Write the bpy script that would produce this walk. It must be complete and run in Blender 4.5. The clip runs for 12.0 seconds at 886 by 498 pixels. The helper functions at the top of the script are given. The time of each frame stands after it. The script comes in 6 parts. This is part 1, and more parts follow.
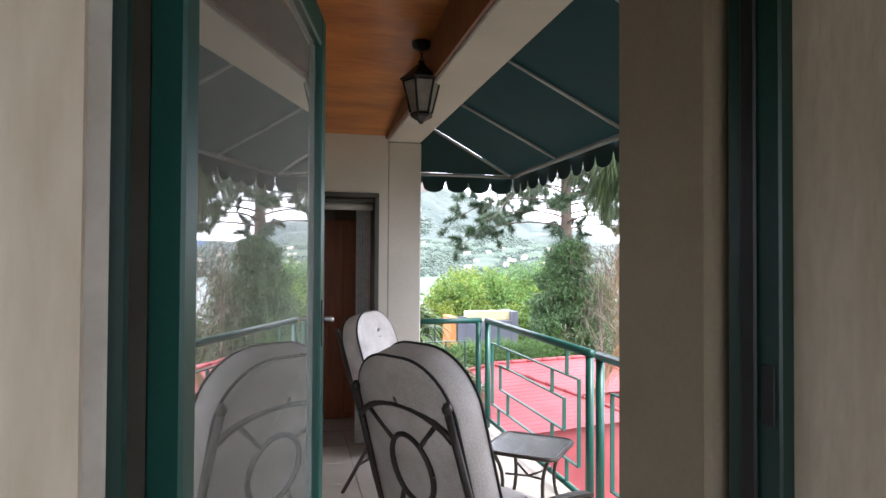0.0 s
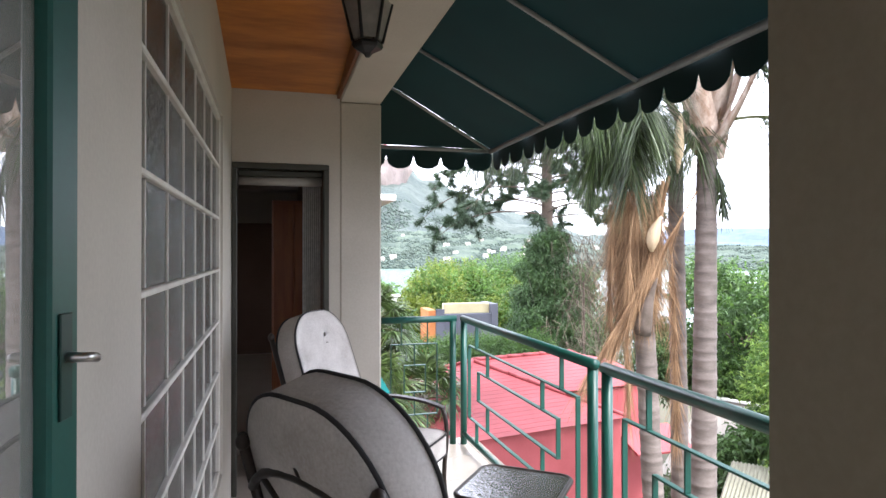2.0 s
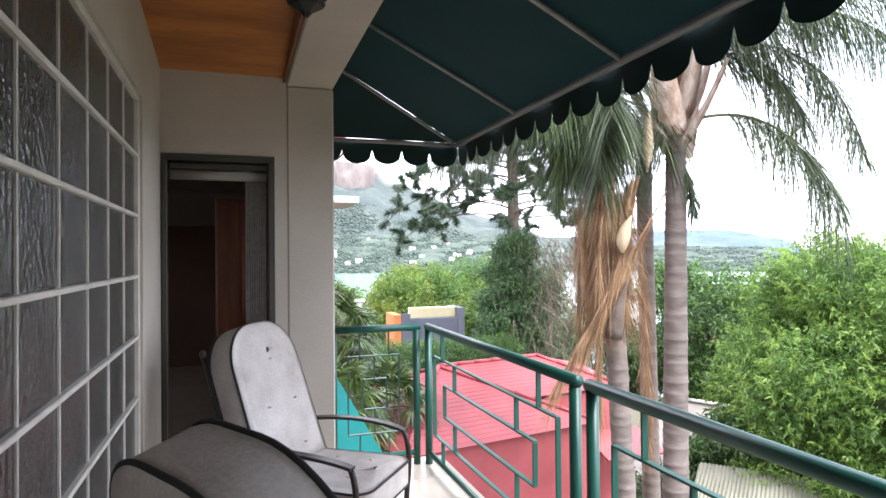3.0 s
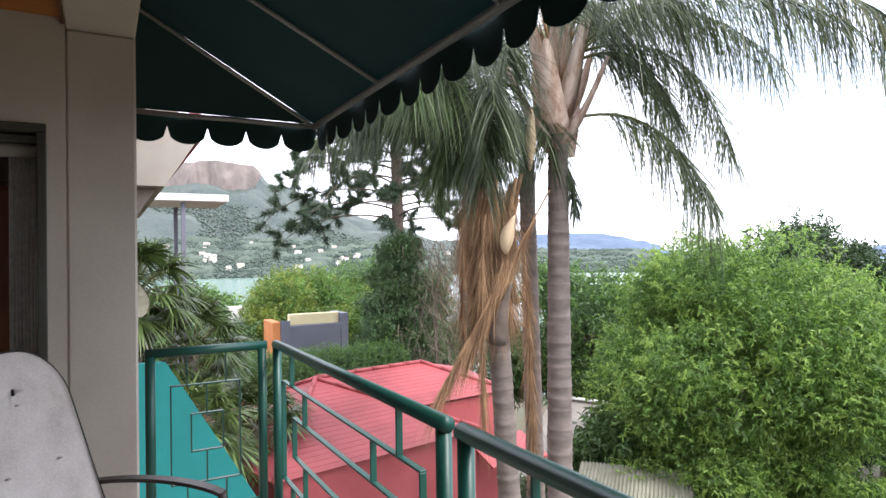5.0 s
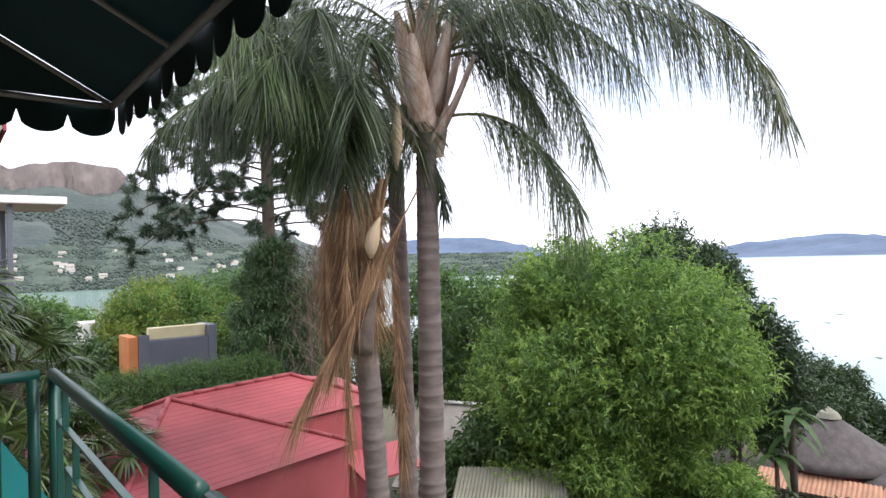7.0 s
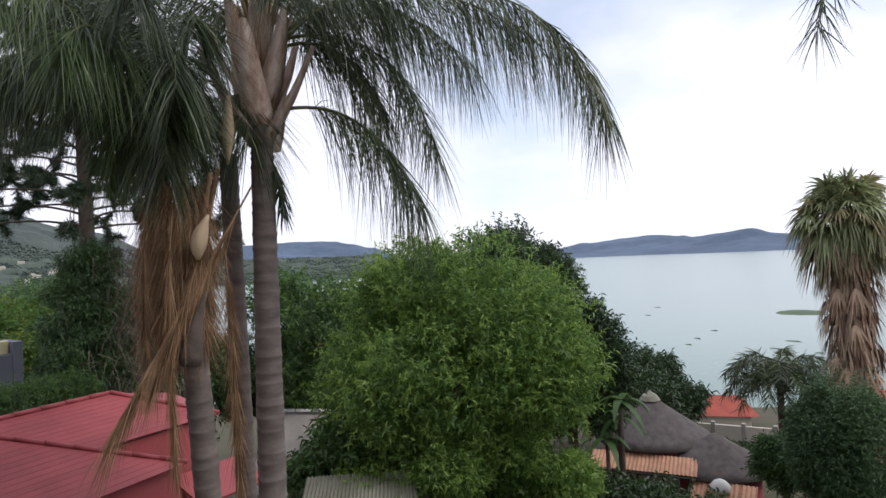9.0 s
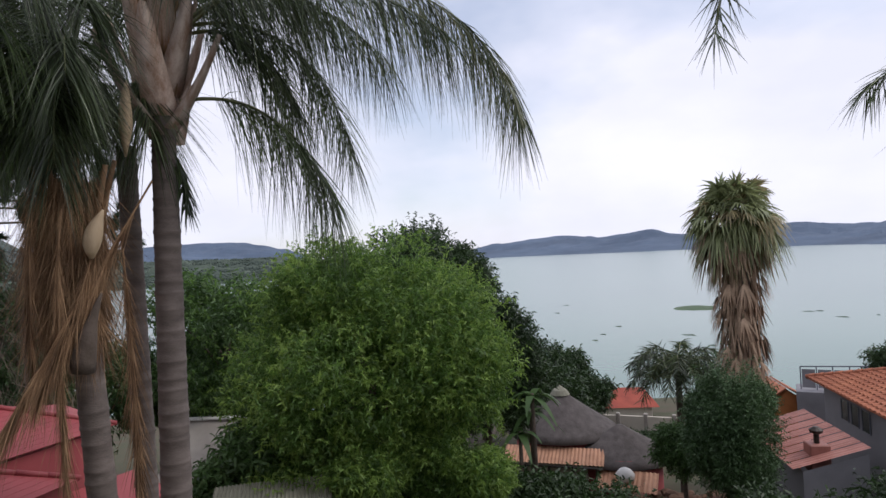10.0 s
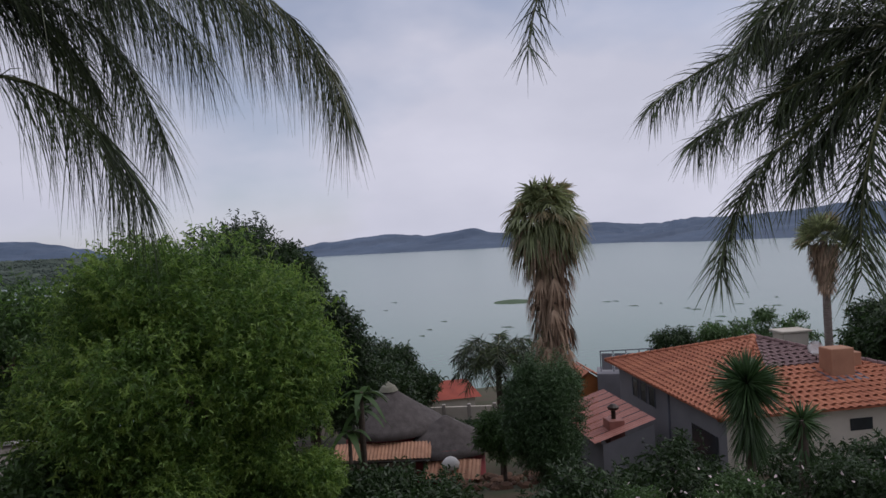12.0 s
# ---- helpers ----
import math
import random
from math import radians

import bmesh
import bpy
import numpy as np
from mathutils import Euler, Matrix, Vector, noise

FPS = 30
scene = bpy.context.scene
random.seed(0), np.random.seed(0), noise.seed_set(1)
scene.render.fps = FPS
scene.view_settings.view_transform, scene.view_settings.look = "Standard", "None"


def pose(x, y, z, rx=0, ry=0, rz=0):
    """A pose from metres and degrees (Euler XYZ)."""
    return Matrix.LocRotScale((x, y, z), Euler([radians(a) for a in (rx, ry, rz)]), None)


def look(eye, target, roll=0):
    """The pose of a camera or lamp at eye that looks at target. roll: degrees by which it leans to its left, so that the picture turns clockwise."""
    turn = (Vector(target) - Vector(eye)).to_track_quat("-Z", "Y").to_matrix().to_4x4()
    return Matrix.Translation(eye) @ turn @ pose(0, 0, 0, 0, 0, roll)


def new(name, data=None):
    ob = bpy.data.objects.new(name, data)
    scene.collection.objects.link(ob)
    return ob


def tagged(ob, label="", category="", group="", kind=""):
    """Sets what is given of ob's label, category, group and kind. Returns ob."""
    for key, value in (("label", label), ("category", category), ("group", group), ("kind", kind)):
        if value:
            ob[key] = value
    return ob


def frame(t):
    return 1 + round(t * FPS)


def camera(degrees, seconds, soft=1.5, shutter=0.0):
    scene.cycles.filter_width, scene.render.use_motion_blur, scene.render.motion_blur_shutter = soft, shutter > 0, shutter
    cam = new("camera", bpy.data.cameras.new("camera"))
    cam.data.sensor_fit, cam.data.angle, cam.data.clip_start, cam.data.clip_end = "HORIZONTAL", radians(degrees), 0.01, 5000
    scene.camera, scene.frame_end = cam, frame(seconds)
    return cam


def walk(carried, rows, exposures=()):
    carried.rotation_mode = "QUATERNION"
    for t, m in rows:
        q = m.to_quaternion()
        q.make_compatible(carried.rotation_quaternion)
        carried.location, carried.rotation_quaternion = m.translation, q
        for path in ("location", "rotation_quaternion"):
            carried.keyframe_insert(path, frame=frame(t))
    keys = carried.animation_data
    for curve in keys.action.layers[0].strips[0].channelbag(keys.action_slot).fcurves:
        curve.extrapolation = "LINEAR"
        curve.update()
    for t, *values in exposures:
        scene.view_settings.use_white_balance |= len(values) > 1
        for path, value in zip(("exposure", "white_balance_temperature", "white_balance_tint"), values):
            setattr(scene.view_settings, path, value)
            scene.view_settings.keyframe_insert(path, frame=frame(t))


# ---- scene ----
import itertools

cam = camera(71.0, 12.0)
PATH = [
    (0, (-0.544, -0.823, 1.552), (-0.081, 1.123, 1.588), 0.3),
    (0.5, (-0.447, -0.641, 1.556), (0.025, 1.302, 1.579), 0.5),
    (1, (-0.363, -0.413, 1.532), (0.123, 1.527, 1.554), 0.1),
    (1.5, (-0.306, -0.183, 1.519), (0.201, 1.751, 1.538), -0.1),
    (2, (-0.248, 0.015, 1.519), (0.279, 1.944, 1.529), -0.0),
    (2.5, (-0.176, 0.218, 1.51), (0.387, 2.137, 1.526), -0.4),
    (3, (-0.111, 0.403, 1.508), (0.521, 2.301, 1.529), -0.5),
    (5, (0.304, 0.998, 1.494), (1.265, 2.752, 1.521), -0.9),
    (5.5, (0.443, 1.109, 1.477), (1.483, 2.816, 1.507), -1.3),
    (6, (0.583, 1.177, 1.479), (1.687, 2.845, 1.511), -1.5),
    (6.5, (0.682, 1.201, 1.478), (1.858, 2.818, 1.514), -1.7),
    (7, (0.777, 1.254, 1.475), (2.045, 2.8, 1.51), -1.8),
    (9, (1.04, 1.335, 1.411), (2.636, 2.54, 1.439), -2.7),
    (9.5, (1.07, 1.355, 1.385), (2.745, 2.448, 1.408), -2.8),
    (10, (1.09, 1.386, 1.369), (2.836, 2.362, 1.386), -3.0),
    (10.5, (1.10, 1.385, 1.357), (2.910, 2.235, 1.365), -3.0),
    (11, (1.10, 1.382, 1.358), (2.966, 2.104, 1.357), -3.2),
    (11.5, (1.10, 1.384, 1.362), (3.009, 1.978, 1.352), -3.3),
    (12, (1.10, 1.387, 1.367), (3.045, 1.854, 1.349), -3.3),
]
EXPOSURES = [(0, 3.4, 6200, 10), (0.7, 3.45, 6200, 10), (1.5, 3.15, 6200, 10), (2.5, 3.1, 6200, 10), (3, 3, 6200, 10), (4, 2.6, 6280, 10), (5.5, 2.25, 6400, 10), (6.5, 1.9, 6400, 10), (7.2, 1.65, 6400, 10), (9, 0.75, 6400, 10), (9.5, 0.65, 6400, 11), (10.5, 0.3, 6380, 12), (12, -0.15, 6300, 14)]
walk(cam, [(t, look(e, g, r)) for t, e, g, r in PATH], EXPOSURES)

# ---- light ----
SUN_EL, SUN_AZ = 52.0, 150.0
world = bpy.data.worlds.new("world")
scene.world = world
world.use_nodes = True
wn, wl = world.node_tree.nodes, world.node_tree.links
wn.clear()
w_out = wn.new("ShaderNodeOutputWorld")
w_bg = wn.new("ShaderNodeBackground")
w_sky = wn.new("ShaderNodeTexSky")
w_sky.sky_type = "NISHITA"
w_sky.sun_disc = False
w_sky.sun_elevation, w_sky.sun_rotation = radians(SUN_EL), radians(SUN_AZ)
w_co = wn.new("ShaderNodeTexCoord")
w_map = wn.new("ShaderNodeMapping")
w_map.inputs["Scale"].default_value = (1.0, 1.0, 2.2)
w_noise = wn.new("ShaderNodeTexNoise")
w_noise.inputs["Scale"].default_value, w_noise.inputs["Detail"].default_value = 1.7, 5
w_ramp = wn.new("ShaderNodeValToRGB")
w_ramp.color_ramp.elements[0].position, w_ramp.color_ramp.elements[1].position = 0.33, 0.5
w_ramp.color_ramp.elements[0].color = (0.45, 0.45, 0.45, 1)
w_n2 = wn.new("ShaderNodeTexNoise")
w_n2.inputs["Scale"].default_value, w_n2.inputs["Detail"].default_value = 2.6, 6
w_r2 = wn.new("ShaderNodeValToRGB")
w_r2.color_ramp.elements[0].color, w_r2.color_ramp.elements[1].color = (6.1, 6.2, 7.1, 1), (7.3, 7.3, 8.2, 1)
w_r2.color_ramp.elements[0].position, w_r2.color_ramp.elements[1].position = 0.35, 0.68
w_mix = wn.new("ShaderNodeMix")
w_mix.data_type = "RGBA"
wl.new(w_co.outputs["Generated"], w_map.inputs["Vector"])
wl.new(w_map.outputs["Vector"], w_noise.inputs["Vector"])
wl.new(w_map.outputs["Vector"], w_n2.inputs["Vector"])
wl.new(w_noise.outputs["Fac"], w_ramp.inputs["Fac"])
wl.new(w_n2.outputs["Fac"], w_r2.inputs["Fac"])
wl.new(w_ramp.outputs["Color"], w_mix.inputs["Factor"])
wl.new(w_sky.outputs["Color"], w_mix.inputs["A"])
wl.new(w_r2.outputs["Color"], w_mix.inputs["B"])
wl.new(w_mix.outputs["Result"], w_bg.inputs["Color"])
w_bg.inputs["Strength"].default_value = 0.1
wl.new(w_bg.outputs["Background"], w_out.inputs["Surface"])

sun = new("sun", bpy.data.lights.new("sun", "SUN"))
sun.data.energy, sun.data.angle, sun.data.color = 0.9, radians(25), (1.0, 0.95, 0.88)
sun.matrix_world = look((0, 0, 30), (-30 * math.sin(radians(SUN_AZ)) / math.tan(radians(SUN_EL)), -30 * math.cos(radians(SUN_AZ)) / math.tan(radians(SUN_EL)), 0))


# ---- materials ----
def mat(name, a, b=None, rough=0.8, metal=0.0, scale=6.0, bump=0.15, fine=60.0, island=0.0, random_ob=0.0, stretch=(1, 1, 1), trans=0.0, spec=0.5, dist=0.01, coat=0.0, detail=6):
    """Two tones by a coarse noise, a fine grain on top, bump from both; island and random_ob vary it by piece."""
    m = bpy.data.materials.new(name)
    m.use_nodes = True
    n, l = m.node_tree.nodes, m.node_tree.links
    p = n["Principled BSDF"]
    b = b or tuple(c * 0.75 for c in a)
    co = n.new("ShaderNodeTexCoord")
    mp = n.new("ShaderNodeMapping")
    mp.inputs["Scale"].default_value = stretch
    l.new(co.outputs["Object"], mp.inputs["Vector"])
    n1 = n.new("ShaderNodeTexNoise")
    n1.inputs["Scale"].default_value, n1.inputs["Detail"].default_value = scale, detail
    n2 = n.new("ShaderNodeTexNoise")
    n2.inputs["Scale"].default_value, n2.inputs["Detail"].default_value = fine, 3
    l.new(mp.outputs["Vector"], n1.inputs["Vector"])
    l.new(mp.outputs["Vector"], n2.inputs["Vector"])
    r = n.new("ShaderNodeValToRGB")
    r.color_ramp.elements[0].position, r.color_ramp.elements[1].position = 0.3, 0.7
    r.color_ramp.elements[0].color, r.color_ramp.elements[1].color = (*b, 1), (*a, 1)
    mixf = n.new("ShaderNodeMath")
    mixf.operation = "MULTIPLY_ADD"
    mixf.inputs[1].default_value, mixf.inputs[2].default_value = 0.35, -0.175
    l.new(n2.outputs["Fac"], mixf.inputs[0])
    add = n.new("ShaderNodeMath")
    l.new(n1.outputs["Fac"], add.inputs[0])
    l.new(mixf.outputs[0], add.inputs[1])
    l.new(add.outputs[0], r.inputs["Fac"])
    col = r.outputs["Color"]
    if island or random_ob:
        hs = n.new("ShaderNodeHueSaturation")
        mr = n.new("ShaderNodeMapRange")
        k = island or random_ob
        mr.inputs["To Min"].default_value, mr.inputs["To Max"].default_value = 1 - k, 1 + k
        if island:
            l.new(n.new("ShaderNodeNewGeometry").outputs["Random Per Island"], mr.inputs["Value"])
        else:
            l.new(n.new("ShaderNodeObjectInfo").outputs["Random"], mr.inputs["Value"])
        l.new(mr.outputs["Result"], hs.inputs["Value"])
        l.new(col, hs.inputs["Color"])
        col = hs.outputs["Color"]
    l.new(col, p.inputs["Base Color"])
    p.inputs["Roughness"].default_value, p.inputs["Metallic"].default_value = rough, metal
    p.inputs["Specular IOR Level"].default_value = spec
    p.inputs["Coat Weight"].default_value = coat
    if bump:
        bm_ = n.new("ShaderNodeBump")
        bm_.inputs["Strength"].default_value, bm_.inputs["Distance"].default_value = bump, dist
        l.new(add.outputs[0], bm_.inputs["Height"])
        l.new(bm_.outputs["Normal"], p.inputs["Normal"])
    if trans:
        tr = n.new("ShaderNodeBsdfTranslucent")
        mx = n.new("ShaderNodeMixShader")
        mx.inputs[0].default_value = trans
        l.new(col, tr.inputs["Color"])
        l.new(p.outputs[0], mx.inputs[1])
        l.new(tr.outputs[0], mx.inputs[2])
        l.new(mx.outputs[0], n["Material Output"].inputs["Surface"])
    return m


def glass(name, tint=(0.95, 0.97, 0.96), rough=0.0, bump=0.0, ior=1.5, mirror=0.0, dust=0.0):
    m = bpy.data.materials.new(name)
    m.use_nodes = True
    n, l = m.node_tree.nodes, m.node_tree.links
    n.remove(n["Principled BSDF"])
    t = n.new("ShaderNodeBsdfTransparent")
    g = n.new("ShaderNodeBsdfGlossy")
    t.inputs["Color"].default_value = (*tint, 1)
    g.inputs["Roughness"].default_value = rough
    fr = n.new("ShaderNodeFresnel")
    fr.inputs["IOR"].default_value = ior
    mx = n.new("ShaderNodeMixShader")
    fac = fr.outputs[0]
    if mirror:
        ad = n.new("ShaderNodeMath")
        ad.inputs[1].default_value = mirror
        l.new(fac, ad.inputs[0])
        fac = ad.outputs[0]
    l.new(fac, mx.inputs[0])
    l.new(t.outputs[0], mx.inputs[1])
    l.new(g.outputs[0], mx.inputs[2])
    if bump:
        no = n.new("ShaderNodeTexNoise")
        no.inputs["Scale"].default_value = 45
        co = n.new("ShaderNodeTexCoord")
        b = n.new("ShaderNodeBump")
        b.inputs["Strength"].default_value, b.inputs["Distance"].default_value = bump, 0.01
        l.new(co.outputs["Object"], no.inputs["Vector"])
        l.new(no.outputs["Fac"], b.inputs["Height"])
        l.new(b.outputs["Normal"], g.inputs["Normal"])
    last = mx.outputs[0]
    if dust:
        # a dull film of dust and fingermarks
        di = n.new("ShaderNodeBsdfDiffuse")
        di.inputs["Color"].default_value = (0.6, 0.58, 0.52, 1)
        nd = n.new("ShaderNodeTexNoise")
        nd.inputs["Scale"].default_value, nd.inputs["Detail"].default_value = 3.0, 6
        mr = n.new("ShaderNodeMapRange")
        mr.inputs["To Min"].default_value, mr.inputs["To Max"].default_value = dust * 0.6, dust * 1.4
        l.new(n.new("ShaderNodeTexCoord").outputs["Object"], nd.inputs["Vector"])
        l.new(nd.outputs["Fac"], mr.inputs["Value"])
        m2 = n.new("ShaderNodeMixShader")
        l.new(mr.outputs["Result"], m2.inputs[0])
        l.new(last, m2.inputs[1])
        l.new(di.outputs[0], m2.inputs[2])
        last = m2.outputs[0]
    l.new(last, n["Material Output"].inputs["Surface"])
    return m


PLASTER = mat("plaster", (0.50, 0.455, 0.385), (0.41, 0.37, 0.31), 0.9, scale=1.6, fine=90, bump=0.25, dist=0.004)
# warm cream plaster with the deep shade by the door put into its colour
PLASTER_CREAM_SHADED = mat("plaster_cream_shaded", (0.35, 0.29, 0.205), (0.28, 0.23, 0.155), 0.92, scale=2.2, fine=90, bump=0.35, dist=0.004)
PLASTER_ROUGH = mat("plaster_rough", (0.66, 0.575, 0.455), (0.45, 0.38, 0.275), 0.92, scale=7, fine=60, bump=0.9, dist=0.008, stretch=(1, 1, 0.22))
OLIVE = mat("olive_frame", (0.045, 0.045, 0.032), (0.03, 0.028, 0.02), 0.5, scale=4, fine=80, bump=0.1, dist=0.002)
GREEN = mat("green_paint", (0.010, 0.082, 0.062), (0.008, 0.062, 0.048), 0.38, scale=3, fine=120, bump=0.05, dist=0.002)
GREEN_DARK = mat("green_frame", (0.009, 0.045, 0.033), (0.006, 0.03, 0.024), 0.4, scale=4, fine=120, bump=0.06, dist=0.002)
STEEL_WHITE = mat("white_frame", (0.62, 0.59, 0.52), (0.5, 0.46, 0.4), 0.6, scale=10, fine=90, bump=0.15, dist=0.002)
WOOD = mat("ceiling_wood", (0.52, 0.19, 0.035), (0.27, 0.075, 0.012), 0.38, scale=1.5, fine=9, bump=0.06, stretch=(1.0, 4.0, 1.0), dist=0.003, coat=0.25)
WOOD_DARK = mat("wood_dark", (0.20, 0.075, 0.028), (0.12, 0.04, 0.015), 0.42, scale=3, fine=22, bump=0.08, stretch=(1, 6, 1), dist=0.003)
DOOR_WOOD = mat("door_wood", (0.42, 0.13, 0.035), (0.28, 0.075, 0.02), 0.45, scale=3, fine=25, bump=0.08, stretch=(7, 7, 0.8), dist=0.003)
TILE = mat("floor_tile", (0.50, 0.44, 0.37), (0.42, 0.36, 0.30), 0.3, scale=3, fine=60, bump=0.05, dist=0.002, random_ob=0.06)
GROUT = mat("grout", (0.25, 0.22, 0.19), rough=0.9, scale=20)
CANVAS = mat("awning_canvas", (0.0024, 0.027, 0.028), (0.002, 0.021, 0.023), 0.9, scale=3, fine=220, bump=0.2, dist=0.002, trans=0.03)
VALANCE = mat("valance_canvas", (0.004, 0.03, 0.028), (0.003, 0.022, 0.022), 0.85, scale=3, fine=220, bump=0.2, dist=0.002, trans=0.1)
TEAL = mat("teal_canvas", (0.010, 0.21, 0.21), (0.009, 0.17, 0.17), 0.8, scale=2, fine=180, bump=0.2, dist=0.003, trans=0.15)
ALU = mat("aluminium", (0.35, 0.35, 0.35), (0.27, 0.27, 0.27), 0.6, 0.4, scale=8, fine=90, bump=0.05, dist=0.002)
IRON = mat("bronze_metal", (0.045, 0.035, 0.028), (0.03, 0.022, 0.018), 0.42, 0.4, scale=12, fine=120, bump=0.1, dist=0.002)
BLACK = mat("black_metal", (0.02, 0.02, 0.02), (0.012, 0.012, 0.012), 0.45, 0.3, scale=12, fine=100, bump=0.1, dist=0.002)
CUSHION = mat("cushion_fabric", (0.58, 0.54, 0.50), (0.36, 0.32, 0.285), 0.95, scale=4.5, fine=120, bump=0.3, dist=0.01)
PIPING = mat("piping", (0.02, 0.018, 0.018), rough=0.8, scale=20)
CHROME = mat("satin_metal", (0.55, 0.53, 0.5), rough=0.3, metal=1.0, scale=15, bump=0.03)
GLASS = glass("door_glass", mirror=0.46, dust=0.24)
PANE = glass("window_pane", (0.22, 0.24, 0.23), 0.2, 0.8, mirror=0.045, dust=0.04)
TABLE_GLASS = glass("table_glass", (0.86, 0.89, 0.89), 0.06, 0.25, mirror=0.14, dust=0.05)
FROST = mat("lantern_glass", (0.5, 0.48, 0.44), rough=0.4, scale=20, trans=0.5)
LACE = mat("lace_curtain", (0.75, 0.75, 0.72), rough=0.9, scale=30, trans=0.5)
# brown walls, darkened so the rooms' dimness sits in the colour
DARK_ROOM = mat("dim_room_wall", (0.17, 0.10, 0.065), (0.13, 0.075, 0.048), 0.85, scale=2, bump=0.1)

RED_TILE = mat("red_roof", (0.33, 0.06, 0.064), (0.23, 0.038, 0.042), 0.6, scale=1.2, fine=30, bump=0.2, random_ob=0.08, dist=0.006)
RED_WALL = mat("red_wall", (0.36, 0.08, 0.085), (0.28, 0.056, 0.06), 0.8, scale=1.5, fine=50, bump=0.15)
ORANGE_TILE = mat("orange_tiles", (0.42, 0.155, 0.08), (0.29, 0.092, 0.048), 0.8, scale=1.0, fine=18, bump=0.3, island=0.14)
PURPLE_TILE = mat("purple_tiles", (0.21, 0.13, 0.125), (0.15, 0.09, 0.09), 0.8, scale=1.2, fine=18, bump=0.3, island=0.12)
PINK_SHEET = mat("pink_sheet", (0.40, 0.175, 0.14), (0.28, 0.11, 0.085), 0.55, scale=1.5, fine=20, bump=0.15, random_ob=0.06)
ORANGE_SHEET = mat("orange_sheet", (0.50, 0.27, 0.165), (0.36, 0.18, 0.105), 0.7, scale=2.5, fine=25, bump=0.2, random_ob=0.1)
TAN_PLASTER = mat("tan_plaster", (0.38, 0.20, 0.12), (0.30, 0.15, 0.09), 0.85, scale=1.5, fine=30, bump=0.15)
PETAL = mat("petal", (0.6, 0.52, 0.5), (0.5, 0.38, 0.38), 0.7)
GREY_WALL = mat("grey_wall", (0.25, 0.245, 0.26), (0.2, 0.195, 0.21), 0.85, scale=1.0, fine=30, bump=0.15)
SLATE = mat("slate_wall", (0.14, 0.145, 0.175), (0.115, 0.12, 0.15), 0.8, scale=1.0, fine=40, bump=0.1)
ORANGE_WALL = mat("orange_wall", (0.58, 0.22, 0.075), (0.48, 0.17, 0.055), 0.8, scale=2, bump=0.1)
CREAM = mat("cream_sheet", (0.68, 0.60, 0.36), (0.58, 0.5, 0.3), 0.75, scale=2, bump=0.1)
PALE_WALL = mat("pale_wall", (0.55, 0.50, 0.42), (0.45, 0.41, 0.34), 0.85, scale=1.2, bump=0.1)
WHITE_WALL = mat("white_wall", (0.75, 0.74, 0.72), (0.65, 0.63, 0.6), 0.85, scale=1.2, bump=0.1)
THATCH = mat("thatch", (0.115, 0.10, 0.095), (0.065, 0.055, 0.052), 0.95, scale=2.5, fine=14, bump=0.7, stretch=(1, 1, 0.4), dist=0.05)
SHEET_GREY = mat("grey_sheet", (0.25, 0.245, 0.185), (0.17, 0.165, 0.12), 0.75, scale=2, fine=20, bump=0.15)
CONCRETE = mat("concrete", (0.36, 0.33, 0.29), (0.28, 0.25, 0.22), 0.9, scale=1.5, bump=0.2)
DARK_GLASS = mat("dark_pane", (0.03, 0.035, 0.04), rough=0.15, scale=3, bump=0)
BARK = mat("palm_bark", (0.225, 0.185, 0.162), (0.115, 0.092, 0.08), 0.9, scale=2.2, fine=26, bump=0.6, dist=0.012, stretch=(1.2, 1.2, 4.2))
BARK_DARK = mat("tree_bark", (0.13, 0.10, 0.08), (0.08, 0.06, 0.045), 0.95, scale=6, fine=35, bump=0.7, dist=0.02)
SHEATH = mat("leaf_sheath", (0.74, 0.62, 0.53), (0.34, 0.20, 0.13), 0.8, scale=2.2, fine=26, bump=0.5, stretch=(4, 4, 0.5), random_ob=0.3)
SPATHE = mat("spathe", (0.52, 0.40, 0.26), (0.42, 0.31, 0.19), 0.75, scale=3, fine=30, bump=0.2, stretch=(4, 4, 0.5))
DEAD = mat("dead_frond", (0.42, 0.27, 0.15), (0.17, 0.095, 0.05), 0.9, scale=2.2, fine=40, bump=0.2, island=0.5, trans=0.15)
SKIRT = mat("palm_skirt", (0.40, 0.29, 0.20), (0.22, 0.145, 0.095), 0.95, scale=2, fine=20, bump=0.2, island=0.35, trans=0.1)
RACHIS = mat("rachis", (0.16, 0.17, 0.07), (0.11, 0.12, 0.05), 0.6, scale=5)


def leafmat(name, a, b, island=0.3, trans=0.4, rough=0.5):
    return mat(name, a, b, rough, scale=0.5, fine=4, bump=0, island=island, trans=trans, detail=3)


L_PALM = leafmat("palm_leaf", (0.08, 0.11, 0.04), (0.026, 0.042, 0.019), 0.75, 0.25, 0.32)
L_PALM_MID = leafmat("palm_leaf_fresh", (0.125, 0.18, 0.055), (0.05, 0.085, 0.026), 0.7, 0.3, 0.32)
L_PALM_TIP = leafmat("palm_leaf_pale", (0.20, 0.20, 0.09), (0.12, 0.13, 0.06), 0.3, 0.4, 0.45)
L_BUSH = leafmat("bush_leaf", (0.135, 0.24, 0.05), (0.08, 0.155, 0.032), 0.4, 0.5)
# paler leaf green that also carries the brightness of lit leaves
L_LIGHT = leafmat("bush_leaf_light", (0.255, 0.375, 0.08), (0.16, 0.265, 0.052), 0.25, 0.5)
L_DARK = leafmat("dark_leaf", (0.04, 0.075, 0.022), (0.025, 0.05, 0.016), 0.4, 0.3)
